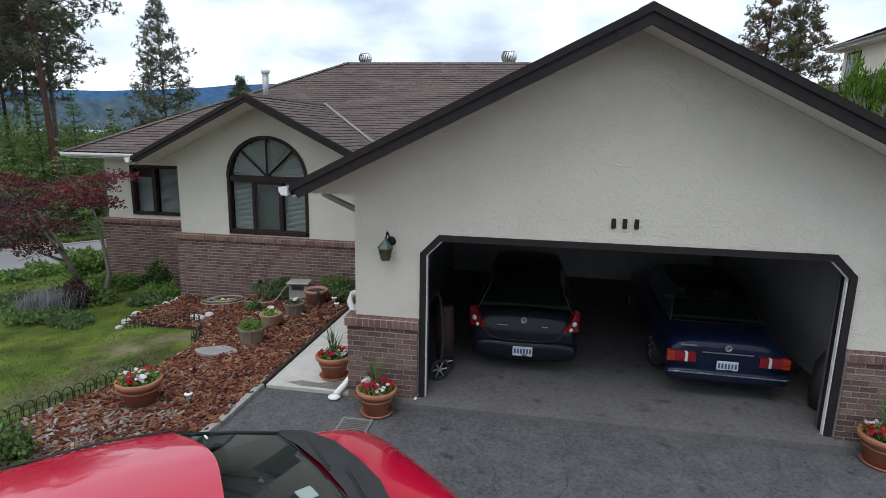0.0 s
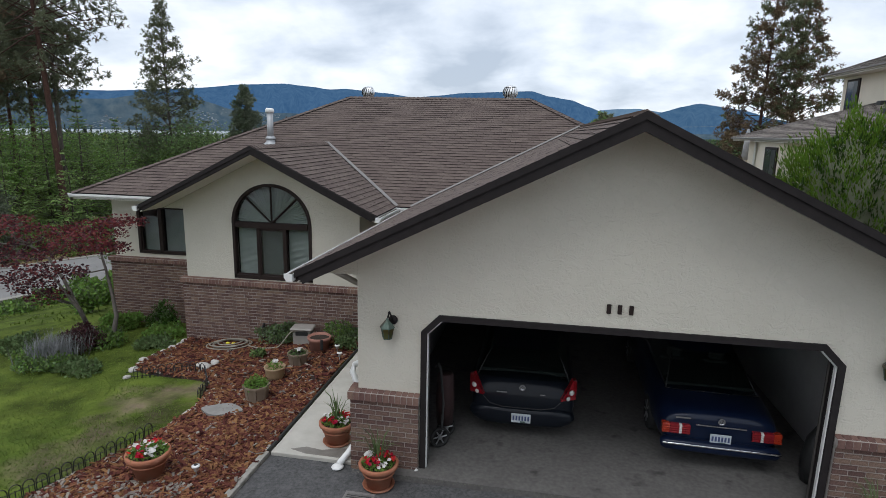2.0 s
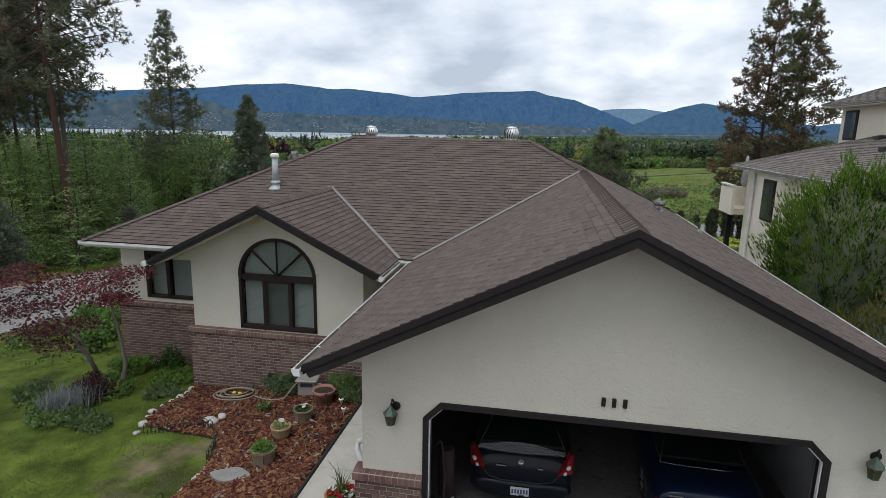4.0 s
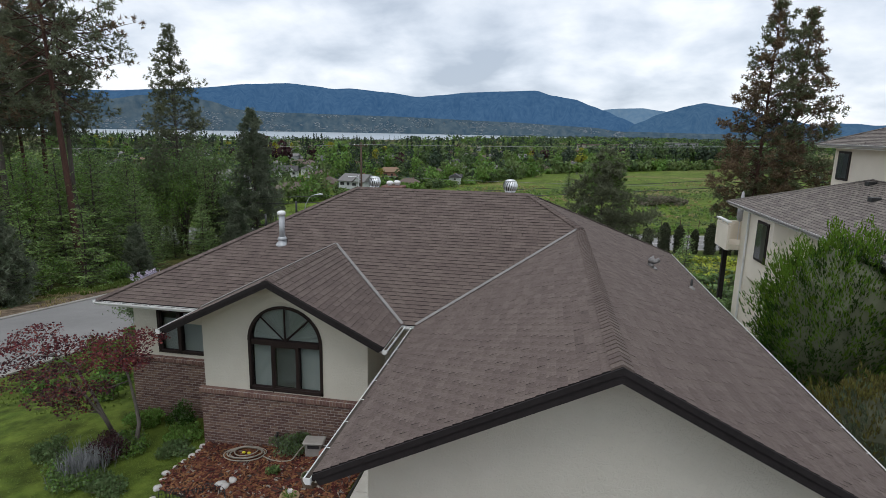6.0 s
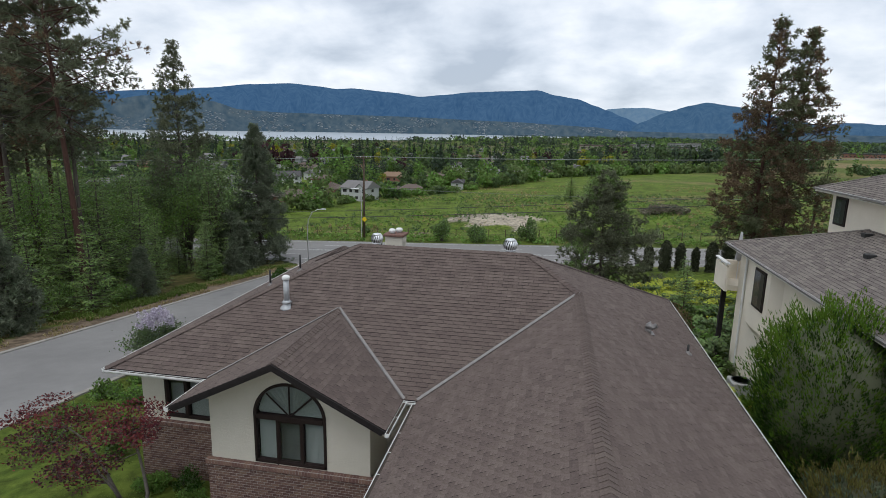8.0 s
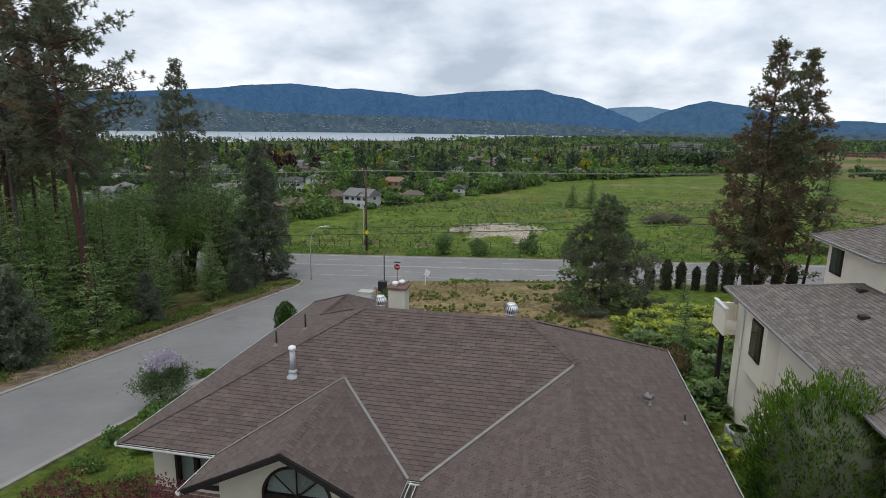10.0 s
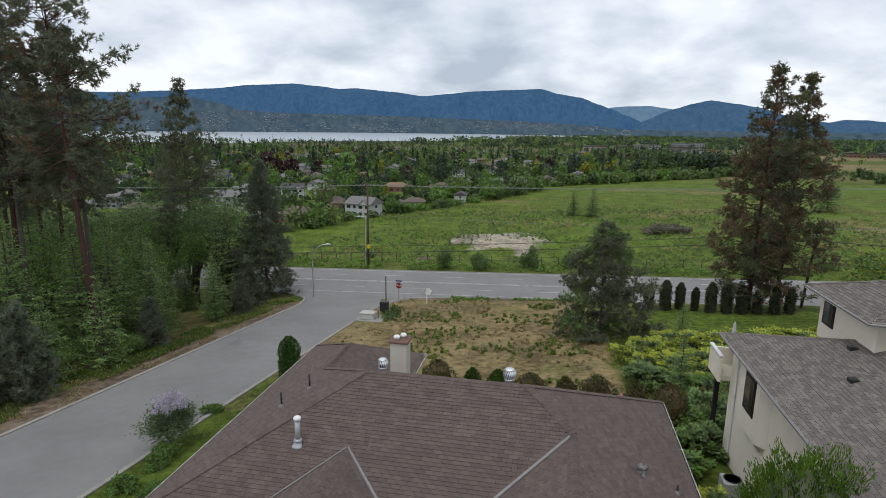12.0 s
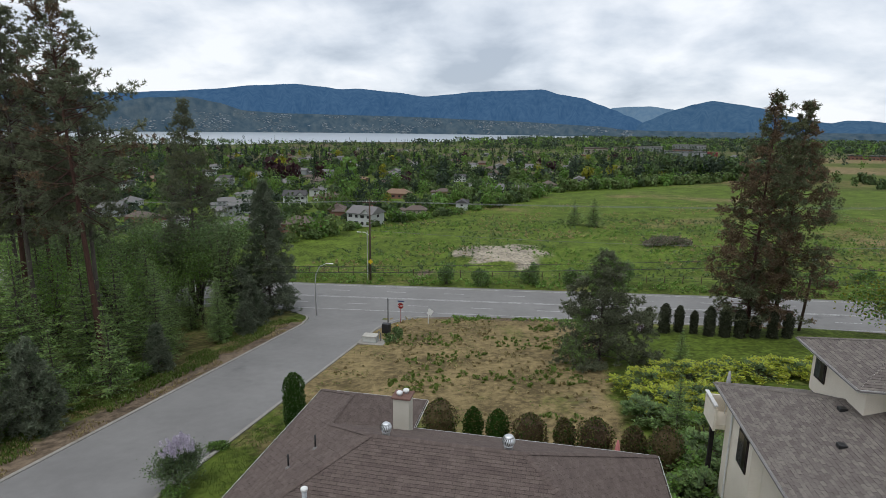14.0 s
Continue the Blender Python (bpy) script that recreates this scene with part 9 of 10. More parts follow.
def wire(a, b, sag, r, mat, label):
    a, b = Vector(a), Vector(b)
    pts = [a.lerp(b, i / 24) - Vector((0, 0, sag * 4 * (i / 24) * (1 - i / 24))) for i in range(25)]
    ob = new("overhead_wire", link_mesh("overhead_wire", tube(bmesh.new(), pts, r, 5), M[mat]))
    return tagged(ob, label, "wire", "overhead wires")


zt = ground_height(-27.8, 80.6)
for k, x in enumerate((-1.1, -0.5, 0.5, 1.1)):
    wire((-27.8, 80.6 + 0.5 * x, zt + 13.2), (62, 82 + x * 0.7, zt + 15.6), 0.5, 0.014, "wire_pale", "thin pale power line along the main road")
    wire((-27.8, 80.6 + 0.5 * x, zt + 13.2), (-120, 80 + x * 0.7, zt + 11.0), 0.8, 0.014, "wire_pale", "thin pale power line along the main road")
zp = ground_height(28.6, 58.8)
for h, r in ((8.2, 0.03), (7.4, 0.04)):
    wire((28.6, 58.8, zp + h), (-62, 61, zp + h - 6.6), 0.6, r, "wire", "dark telephone cable across the junction")
wire((-27.8, 80.6, zt + 8.4), (62, 81, zt + 10.3), 1.0, 0.02, "wire_pale", "thin pale power line along the main road")
wire((28.0, 58.8, ground_height(28.6, 58.8) + 7.6), (62, 60, ground_height(28.6, 58.8) + 7.8), 0.7, 0.04, "wire", "dark telephone cable near the hedge row")

SLT = thing("street_lamp", "slim grey street lamp with curved arm at junction", "street lamp", pose(-28.9, 61.0, ground_height(-28.9, 61)))
part("pole", tube(bmesh.new(), [(0, 0, -0.3), (0, 0, 4.6), (0.15, -0.01, 5.8), (0.7, -0.03, 6.8), (1.5, -0.05, 7.2), (2.2, -0.05, 7.28)], 0.075, 8, 0.04), M["galv"], SLT, smooth=True)
part("lamp_head", boxm(2.0, 2.6, -0.16, 0.06, 7.2, 7.34, 0.04), M["galv"], SLT)
ST = thing("stop_sign", "red octagonal stop sign on a thin post", "stop sign", pose(-16.4, 57.9, ground_height(-16.4, 57.9)))
part("post", boxm(-0.03, 0.03, -0.03, 0.03, -0.3, 2.6), surface("red_painted_post", (0.20, 0.03, 0.03), (0.28, 0.05, 0.05), 4, 0.6, 0.1), ST)
oct_ = lathe(bmesh.new(), [(0.0, 0.0), (0.38, 0.0), (0.38, 0.012), (0.0, 0.012)], 8)
o = part("plate", oct_, M["red_lens"], ST, "red octagon plate")
o.matrix_local = pose(0, -0.04, 2.2, 90, 22.5, 0)
rim = lathe(bmesh.new(), [(0.34, 0.0), (0.38, 0.0), (0.38, 0.004), (0.34, 0.004)], 8)
o = part("rim", rim, M["red_lens"], ST)
o.matrix_local = pose(0, -0.053, 2.2, 90, 22.5, 0)
tx = bpy.data.curves.new("stop_word", "FONT")
tx.body, tx.size, tx.align_x, tx.align_y, tx.extrude = "STOP", 0.27, "CENTER", "CENTER", 0.002
tx.materials.append(M["white"])
o = new("word", tx)
o.parent = ST
o.matrix_local = pose(0, -0.062, 2.2, 90, 0, 0)
part("name_blade", boxm(-0.4, 0.4, -0.012, 0.012, 2.68, 2.84), M["plate_bar"], ST, "dark street name blade")
WS = thing("notice_board", "tilted white notice board on a white post", "sign", pose(-12.9, 57.9, ground_height(-12.9, 57.9)))
part("post", boxm(-0.05, 0.05, -0.05, 0.05, -0.2, 1.9), M["white"], WS)
o = part("board", boxm(-0.30, 0.30, -0.02, 0.02, -0.38, 0.38, 0.01), M["white"], WS)
o.matrix_local = pose(0.22, -0.06, 1.5, 0, 28, 0)
MB = thing("mailbox_cluster", "black mailbox cluster with tall dark post", "mailbox", pose(-16.3, 51.4, ground_height(-16.3, 51.4)))
part("cabinet", boxm(-0.45, 0.45, -0.3, 0.3, 0.35, 1.45, 0.03), M["iron"], MB)
part("pedestal", boxm(-0.12, 0.12, -0.12, 0.12, -0.1, 0.36), M["iron"], MB)
part("tall_post", tube(bmesh.new(), [(0.1, 0.35, 0), (0.1, 0.35, 4.3)], 0.06, 8), M["iron"], MB)
UB = thing("utility_box", "pale grey concrete utility box by the kerb", "utility box", pose(-16.9, 48.3, ground_height(-16.9, 48.3)))
part("pad", boxm(-1.5, 1.4, -0.9, 0.9, -0.2, 0.15, 0.03), M["kerb"], UB)
part("box", boxm(-1.0, 0.5, -0.5, 0.6, 0.15, 0.75, 0.04), surface("pale_grey_box", (0.42, 0.43, 0.41), (0.52, 0.53, 0.51), 4, 0.6, 0.1), UB)
part("lid", boxm(-1.05, 0.55, -0.55, 0.65, 0.75, 0.83, 0.02), M["concrete"], UB)
part("pipe_bend", tube(bmesh.new(), [(0.8, 0.3, 0), (0.8, 0.3, 1.0), (0.65, 0.2, 1.25), (0.55, 0.15, 1.0)], 0.06, 6), M["flash"], UB)
for i, (x, y) in enumerate(((-14.6, 50.4), (-14.9, 48.9), (-15.3, 52.6))):
    shrub("lot_shrub", x, y, ground_height(x, y) - 0.1, 0.8, 0.8, 1.2, [M["green_mid"], M["fir"]], 700, 0.16, "small green shrub beside the mailbox", seed=120 + i, group="lot shrubs")

HY = thing("fire_hydrant", "short orange-yellow fire hydrant beside the lot shrubs", "hydrant", pose(-15.7, 53.9, ground_height(-15.7, 53.9)))
M["hydrant"] = surface("orange_yellow_enamel", (0.42, 0.20, 0.03), (0.52, 0.27, 0.05), 6, 0.5, 0.1)
part("barrel", lathe(bmesh.new(), [(0.16, -0.05), (0.16, 0.05), (0.11, 0.07), (0.11, 0.58), (0.14, 0.60), (0.14, 0.64), (0.12, 0.70), (0.05, 0.78), (0.0, 0.79)], 14), M["hydrant"], HY, smooth=True)
for sgn in (-1, 1):
    part("outlet", tube(bmesh.new(), [(0, 0, 0.46), (sgn * 0.19, 0, 0.46)], 0.06, 10), M["hydrant"], HY, smooth=True)
MP = thing("marker_post", "thin grey steel marker post at the road verge", "post", pose(4.0, 62.9, ground_height(4.0, 62.9)))
part("post", boxm(-0.035, 0.035, -0.02, 0.02, -0.3, 2.5), M["flash"], MP)
part("plate", boxm(-0.012, 0.012, -0.16, 0.16, 1.95, 2.5), M["flash"], MP)
shrub("flowering_shrub", 11.6, 55.9, ground_height(11.6, 55.9) - 0.05, 0.7, 0.7, 1.3, [M["plum"], M["lilac"], M["green_mid"]], 1300, 0.13, "small pinkish purple shrub beside the clipped conifers", seed=125)

# field fence
FF = thing("field_fence", "thin wooden post and wire fence along the field", "fence")
for i in range(64):
    x = -70 + i * 2.7
    z = ground_height(x, 84.5)
    part("post", boxm(x - 0.05, x + 0.05, 84.45, 84.55, z - 0.2, z + 1.3), M["pole"], FF)
for h in (0.5, 0.9, 1.2):
    part("strand", tube(bmesh.new(), [(x, 84.5, ground_height(x, 84.5) + h) for x in spaced([(-70, 6), (100, 0)])], 0.012, 4), M["wire"], FF)

# ---- field plants ----
M["bramble"] = leaf("grey_brown_twigs", (0.16, 0.135, 0.105), (0.26, 0.225, 0.18))
for i, (x, y, r, h) in enumerate(((-14.8, 79.8, 1.7, 3.9), (-9.3, 80.0, 1.9, 3.3), (-1.5, 81.2, 1.8, 4.2), (4.9, 82, 1.7, 3.4), (12.6, 82.5, 2.2, 5.0), (-30, 88, 1.2, 1.6), (33, 88, 3.0, 2.6), (42, 87, 3.0, 2.4), (58, 88, 3.2, 2.6), (70, 88, 3.2, 2.6), (50, 90, 2.2, 2.4))):
    shrub("field_shrub", x, y, ground_height(x, y) - 0.1, r, r, h, [M["green_mid"], M["fir"], M["green"]], 2200, 0.26, "loose roadside shrub at the field's edge", seed=140 + i, group="roadside shrubs", up=0.3)
for i, (x, y, s) in enumerate(((7, 149, 0.55), (11.8, 147, 0.62), (75, 165, 0.9), (70, 205, 0.8), (110, 190, 1.0), (120, 170, 1.0))):
    copy_thing(fB, at_ground(x, y, 50 * i, s, sx=s * 1.8))
for i, (x, y, r, h) in enumerate(((24.5, 119.5, 2.8, 2.8), (27.5, 120, 2.6, 2.4), (22.6, 118.8, 2.2, 1.8), (29.2, 119, 1.6, 2.0))):
    shrub("bramble_thicket", x, y, ground_height(x, y) - 0.1, r, r, h, [M["bramble"], M["bramble"], M["green_mid"]], 1500, 0.34, "grey-brown bramble thicket in the field", seed=160 + i, group="bramble thickets")
broadleaf("willow_tree", 17, 6.5, 3.6, ["green", "gold", "green_mid"], "drooping light green willow beyond the lawn", at_ground(36.5, 55.5), 5200, 0.34, 0.3, 10, spread=0.5)
broadleaf("broadleaf_tree", 18, 9.5, 3.2, ["green_mid", "fir_dark"], "dark leafy tree at the field's side", at_ground(58, 78), 3800, 0.4, 0.2, 10, spread=0.5)
# undergrowth beyond the side street
for i in range(9):
    x, y = -38.5 - rt.random() * 10, 14 + rt.random() * 44
    shrub("undergrowth_shrub", x, y, ground_height(x, y) - 0.1, rt.uniform(0.9, 2.0), rt.uniform(0.9, 2.0), rt.uniform(1.0, 2.6), [M["green"], M["green_mid"]] if i % 3 else [M["green_mid"], M["bronze"]], 900, 0.24, "leafy undergrowth bush among the firs", seed=180 + i, group="undergrowth bushes")
for i, (x, y) in enumerate(((-43, 57), (-45, 50), (-52, 58), (-56, 60), (-43.5, 42), (-45, 36), (-42, 19), (-50, 36), (-50, 46), (-58, 46), (-47, 31), (-60, 40), (-55, 34), (-62, 50))):
    broadleaf("broadleaf_tree", 200 + i, (10.5 if i < 7 or i > 10 else 8.6) + i % 3, 3.0, ["green", "green", "green_mid"], "fresh green broadleaf tree among the firs", at_ground(x, y), 4600, 0.21, 0.22, 9, spread=0.5, group="broadleaf trees beyond the street")

for i, (x, y) in enumerate(((-46, 60), (-50.5, 61), (-54, 56.5), (-58.5, 60.5), (-63, 57), (-67, 61), (-72, 58), (-60.5, 54), (-40.5, 58.5), (-66, 84.5), (-75, 88), (-57, 86), (-86, 86))):
    broadleaf("broadleaf_tree", 230 + i, (14.0 if y < 62 else 9.0) + i % 3, 3.9, ["green_mid", "fir", "green_mid"], "full green broadleaf tree behind the firs", at_ground(x, y), 5200, 0.29, 0.12, 9, spread=0.5, group="broadleaf trees beyond the street")

# tufts and weeds on the lot, verges and field
def tufts(name, n, material, where, seed, length, width, label, spread=0.8):
    rnd = random.Random(seed)
    v, f = [], []
    c = 0
    while c < n:
        p = where(rnd)
        if p is None:
            continue
        c += 1
        blades(v, f, rnd, (p[0], p[1], ground_height(*p) - 0.02), 4, length * rnd.uniform(0.6, 1.4), width, spread, 0.5)
    return tagged(raw(name, v, f, material), label, "grass", kind="stuff")


def patchy(x0, x1, y0, y1, scale, cut, off):
    def pick(rnd):
        x, y = rnd.uniform(x0, x1), rnd.uniform(y0, y1)
        return (x, y) if noise.noise((x * scale, y * scale, off)) > cut else None
    return pick


tufts("lot_dry_grass", 4000, M["dry"], patchy(-17.8, 7, 22, 62.5, 0.16, -0.1, 1), 1, 0.10, 0.04, "dry straw-coloured grass tufts on the empty lot")
tufts("lot_green_weeds", 1600, M["grass"], patchy(-17.8, 7, 22, 62.5, 0.22, 0.12, 9), 2, 0.10, 0.05, "green weed tufts on the empty lot", 1.6)
tufts("verge_grass", 4200, M["grass"], patchy(-34, -30.2, 5, 58, 0.3, -0.1, 4), 3, 0.3, 0.06, "rough green grass on the street verge")
tufts("verge_dry_grass", 2500, M["dry"], patchy(-33, -28.9, 5, 58, 0.4, 0.0, 5), 4, 0.2, 0.05, "dry grass on the street verge")
tufts("field_grass", 2600, M["grass"], patchy(-75, 110, 85, 180, 0.06, -0.05, 6), 5, 0.22, 0.16, "rough green grass tussocks in the field", 2.0)
tufts("field_dry_grass", 2000, M["dry"], patchy(-40, 130, 85, 240, 0.05, 0.1, 8), 6, 0.22, 0.16, "dry grass tussocks in the field", 2.0)
tufts("strip_lawn_grass", 3000, M["grass"], patchy(-17.8, -10.6, 6, 26, 0.4, -0.3, 3), 7, 0.1, 0.03, "short grass on the lawn strip")

def clumps(name, n, where, hr, quads, material, label, seed):
    """Low rounded tussocks and weeds, many in one mesh."""
    rnd = random.Random(seed)
    out = []
    while len(out) < n:
        p = where(rnd)
        if p:
            r = rnd.uniform(*hr)
            out.append((p[0], p[1], r * rnd.uniform(0.7, 1.3), r))
    WEEDS.append((name, out, quads, material, label, seed))


WEEDS = []
clumps("field_weeds", 1500, patchy(-45, 75, 84, 170, 0.045, -0.08, 21), (0.25, 0.75), 12, M["green_mid"], "dark green weed clumps in the field", 51)
clumps("field_weeds", 1300, patchy(-45, 75, 84, 150, 0.07, 0.0, 27), (0.2, 0.6), 12, M["green"], "fresh green weed clumps in the field", 52)
clumps("field_tussocks", 1100, patchy(-45, 90, 84, 200, 0.05, 0.05, 33), (0.2, 0.6), 12, M["dry"], "pale dry grass tussocks in the field", 53)
clumps("lot_weeds", 360, patchy(-16.5, 5, 27, 60, 0.17, 0.10, 41), (0.10, 0.36), 12, M["grass"], "low green weed clumps on the empty lot", 54)
clumps("lot_tussocks", 450, patchy(-17, 6.5, 24, 62, 0.2, -0.05, 47), (0.08, 0.24), 10, M["dry"], "dry brown tussocks on the empty lot", 55)
clumps("verge_weeds", 130, patchy(-13, 10, 60.2, 63.2, 0.3, -0.1, 44), (0.12, 0.38), 14, M["green"], "rough green weeds along the road verge", 56)
clumps("verge_weeds", 700, patchy(-60, 70, 78.3, 84, 0.15, -0.25, 45), (0.2, 0.7), 14, M["green"], "rough green weeds along the field's edge", 57)

# ---- the plain below: houses, woods, lake, mountains ----
def far_house(w, d, h, wall, roof, storeys, label, gables=False, wing=0.0):
    """A house of the suburb: walls, hipped or gabled roof with eaves, windows, chimney, perhaps a lower gabled garage wing."""
    t = thing("far_house", label, "house", group="houses on the plain")
    part("house_body", boxm(-w / 2, w / 2, -d / 2, d / 2, -1.0, h), wall, t)

    def roof_on(x0, x1, y0, y1, z, rise, hip, name):
        bm = bmesh.new()
        ov, th, ym = 0.55, 0.22, (y0 + y1) / 2
        lo = [(x0 - ov, y0 - ov), (x1 + ov, y0 - ov), (x1 + ov, y1 + ov), (x0 - ov, y1 + ov)]
        base = [bm.verts.new((x, y, z)) for x, y in lo]
        rim = [bm.verts.new((x, y, z + th)) for x, y in lo]
        top = [bm.verts.new((x0 - ov + hip, ym, z + th + rise)), bm.verts.new((x1 + ov - hip, ym, z + th + rise))]
        for fc in ((rim[0], rim[1], top[1], top[0]), (rim[2], rim[3], top[0], top[1]), (rim[1], rim[2], top[1]), (rim[3], rim[0], top[0]), base[::-1]):
            bm.faces.new(fc)
        for k in range(4):
            bm.faces.new((base[k], base[(k + 1) % 4], rim[(k + 1) % 4], rim[k]))
        return part(name, bm, roof, t)
    rh_ = d * 0.22 + 0.5
    roof_on(-w / 2, w / 2, -d / 2, d / 2, h, rh_, 0.3 if gables else d * 0.5, "roof")
    if wing:
        part("garage_wing", boxm(-w / 2 - wing, -w / 2, -d / 2 - 1.5, d * 0.2, -1.0, 2.7), wall, t)
        roof_on(-w / 2 - wing, -w / 2 - 0.6, -d / 2 - 1.5, d * 0.2, 2.7, 1.7, 0.3 if gables else 2.6, "wing_roof")
        part("garage_door", boxm(-w / 2 - wing + 0.7, -w / 2 - 0.7, -d / 2 - 1.58, -d / 2 - 1.45, 0.0, 2.1), WALLS[0], t)
    if gables:
        bm = bmesh.new()
        prism(bm, [(w * 0.08, h - 0.1), (w * 0.44, h - 0.1), (w * 0.26, h + w * 0.17)], -d / 2 - 0.5, 0.0)
        part("dormer_gable", bm, wall, t)
        for sgn in (-1, 1):
            bm = bmesh.new()
            slab3(bm, upward([(w * 0.26, -d / 2 - 0.8, h + w * 0.17 + 0.18), (w * 0.26 + sgn * w * 0.22, -d / 2 - 0.8, h - 0.15), (w * 0.26 + sgn * w * 0.22, 0, h - 0.15), (w * 0.26, 0, h + w * 0.17 + 0.18)]), 0.15)
            part("dormer_roof", bm, roof, t)
    for st_ in range(storeys):
        for k in range(4):
            x = -w * 0.36 + k * w * 0.24
            ww = 0.9 if (k + st_) % 2 else 0.6
            part("window", boxm(x - ww, x + ww, -d / 2 - 0.08, -d / 2 + 0.02, 0.9 + 2.7 * st_, 2.1 + 2.7 * st_), M["dark"], t)
        for sgn in (-1, 1):
            part("window", boxm(sgn * w / 2 - 0.06, sgn * w / 2 + 0.06, -0.8, 0.8, 0.9 + 2.7 * st_, 2.1 + 2.7 * st_), M["dark"], t)
    part("chimney", boxm(w * 0.18, w * 0.18 + 0.7, 0.6, 1.3, h, h + rh_ + 0.6), WALLS[3], t)
    return t


mk = lambda n, c: surface(n, c, [q * 1.2 for q in c], 0.5, 0.8, 0.1, 5)
WALLS = [mk("white_siding", (0.40, 0.41, 0.40)), mk("beige_siding", (0.27, 0.24, 0.20)), mk("grey_siding", (0.22, 0.23, 0.235)), mk("brown_brickwork", (0.20, 0.10, 0.075))]
ROOFS = [mk("dark_grey_shingles", (0.055, 0.052, 0.053)), mk("brown_shingles", (0.10, 0.075, 0.062)), mk("pale_grey_shingles", (0.135, 0.13, 0.126)), mk("tan_shingles", (0.17, 0.11, 0.07))]
HV = [far_house(12, 9, 5.4, WALLS[0], ROOFS[0], 2, "two storey white gabled house with dark roof", True), far_house(15, 10, 3.0, WALLS[1], ROOFS[1], 1, "low beige bungalow among trees", False, 5.5), far_house(13, 10, 5.2, WALLS[2], ROOFS[2], 2, "two storey grey gabled house among trees", True, 5.5),
      far_house(16, 9, 3.0, WALLS[3], ROOFS[3], 1, "low brick bungalow with tan roof"), far_house(14, 11, 3.2, WALLS[0], ROOFS[2], 1, "low white bungalow with pale roof", False, 5.0), far_house(12, 10, 5.2, WALLS[0], ROOFS[2], 2, "two storey white gabled house with grey roof", True),
      far_house(14, 10, 3.1, WALLS[3], ROOFS[1], 1, "low brick house with brown roof", False, 5.0)]


HEDGE = [(-900, 95), (-75, 100), (-58, 118), (-49, 139), (-35, 163), (-19, 190), (6, 262), (64, 322), (123, 386), (285, 690), (900, 760)]


def hedge_line(x):
    """Where the field ends and the wooded suburb begins."""
    for (a, u), (b, w) in zip(HEDGE, HEDGE[1:]):
        if a <= x <= b:
            return u + (w - u) * (x - a) / (b - a)
    return 760


rf = random.Random(12)
# the houses that stand out between the trees, then the many behind
NOTED = [(-94, 156, 2, 10), (-79, 129, 4, 5), (-91, 186, 0, 18), (-64, 132.5, 6, 8), (-50, 144, 5, -14), (-61, 217, 3, 2), (-24, 254, 5, 12), (-13, 247, 2, 4), (-29, 183, 0, 95), (-80, 272, 1, 0), (-46, 236, 6, 10), (-178, 236, 4, 20), (-228, 282, 4, 12), (-35, 331, 0, 8), (-42, 171, 1, 12), (-134, 296, 1, 5), (-102, 293, 3, 0), (-110, 172, 2, 30), (-120, 205, 4, 10), (-5, 262, 4, 0)]
spots = [(x, y) for x, y, k, a in NOTED]
tries = 0
while len(spots) < 155 and tries < 9000:
    tries += 1
    y = 125 + 760 * rf.random() ** 1.5
    x = rf.uniform(-0.95, 0.36) * y - 5
    if y < hedge_line(x) + 16 or (x > 0.28 * y and y < 420):
        continue
    if all((x - a) ** 2 + (y - b) ** 2 > (14 + 0.010 * y) ** 2 for a, b in spots):
        spots.append((x, y))
used = set()
for i, (x, y) in enumerate(spots):
    k, turn = NOTED[i][2:] if i < len(NOTED) else (rf.randrange(7), rf.choice((0, 90, 15, 105, -20, 180)))
    m = pose(x, y, ground_height(x, y), 0, 0, turn) @ Matrix.Scale(0.66 if i < len(NOTED) else 0.78, 4)
    if k in used:
        copy_thing(HV[k], m)
    else:
        HV[k].matrix_world = m
        used.add(k)
WH = thing("warehouse", "long white warehouse with a red end far off", "building", pose(190, 885, ground_height(190, 885), 0, 0, -8))
part("hall", boxm(-34, 22, -14, 14, -1, 6.5), WALLS[2], WH)
part("annex", boxm(22.1, 36, -13, 13, -1, 7), mk("red_cladding", (0.16, 0.03, 0.035)), WH, "red clad annex")
part("roof_strip", boxm(-34.5, 22.5, -14.5, 14.5, 6.5, 7.3), ROOFS[0], WH)
for i, (x, y, w, h) in enumerate(((120, 1050, 40, 7), (165, 1100, 46, 8), (205, 1010, 30, 7), (60, 900, 34, 8), (250, 1180, 60, 11), (430, 900, 50, 5), (560, 820, 40, 6))):
    b = thing("apartment_block", "low pale block of flats on the plain", "building", pose(x, y, ground_height(x, y), 0, 0, -8), group="blocks on the plain")
    part("wall", boxm(-w / 2, w / 2, -8, 8, -1, h), WALLS[1 + i % 3], b)
    part("roof", boxm(-w / 2 - 0.6, w / 2 + 0.6, -8.6, 8.6, h, h + 1.6), ROOFS[(i + 1) % 3], b)
    for k in range(int(w / 5)):
        for s in range(max(1, int(h / 3.2))):
            part("window", boxm(-w / 2 + 2 + k * 5, -w / 2 + 4 + k * 5, -8.15, -7.95, 1 + s * 3.1, 2.6 + s * 3.1), M["dark"], b)


def polar(az, r, z):
    """A place at a compass angle (degrees east of +y) and distance from the house."""
    return (r * math.sin(radians(az)), r * math.cos(radians(az)), z)


# the near shore of the lake runs out to the right until it meets the far one: angle and distance
shore = [(-75, 900), (-55, 960), (-36, 1050), (-24, 1330), (-12, 1500), (-7, 1850), (-4, 2250), (0, 2750), (3, 3120), (6.6, 3650)]


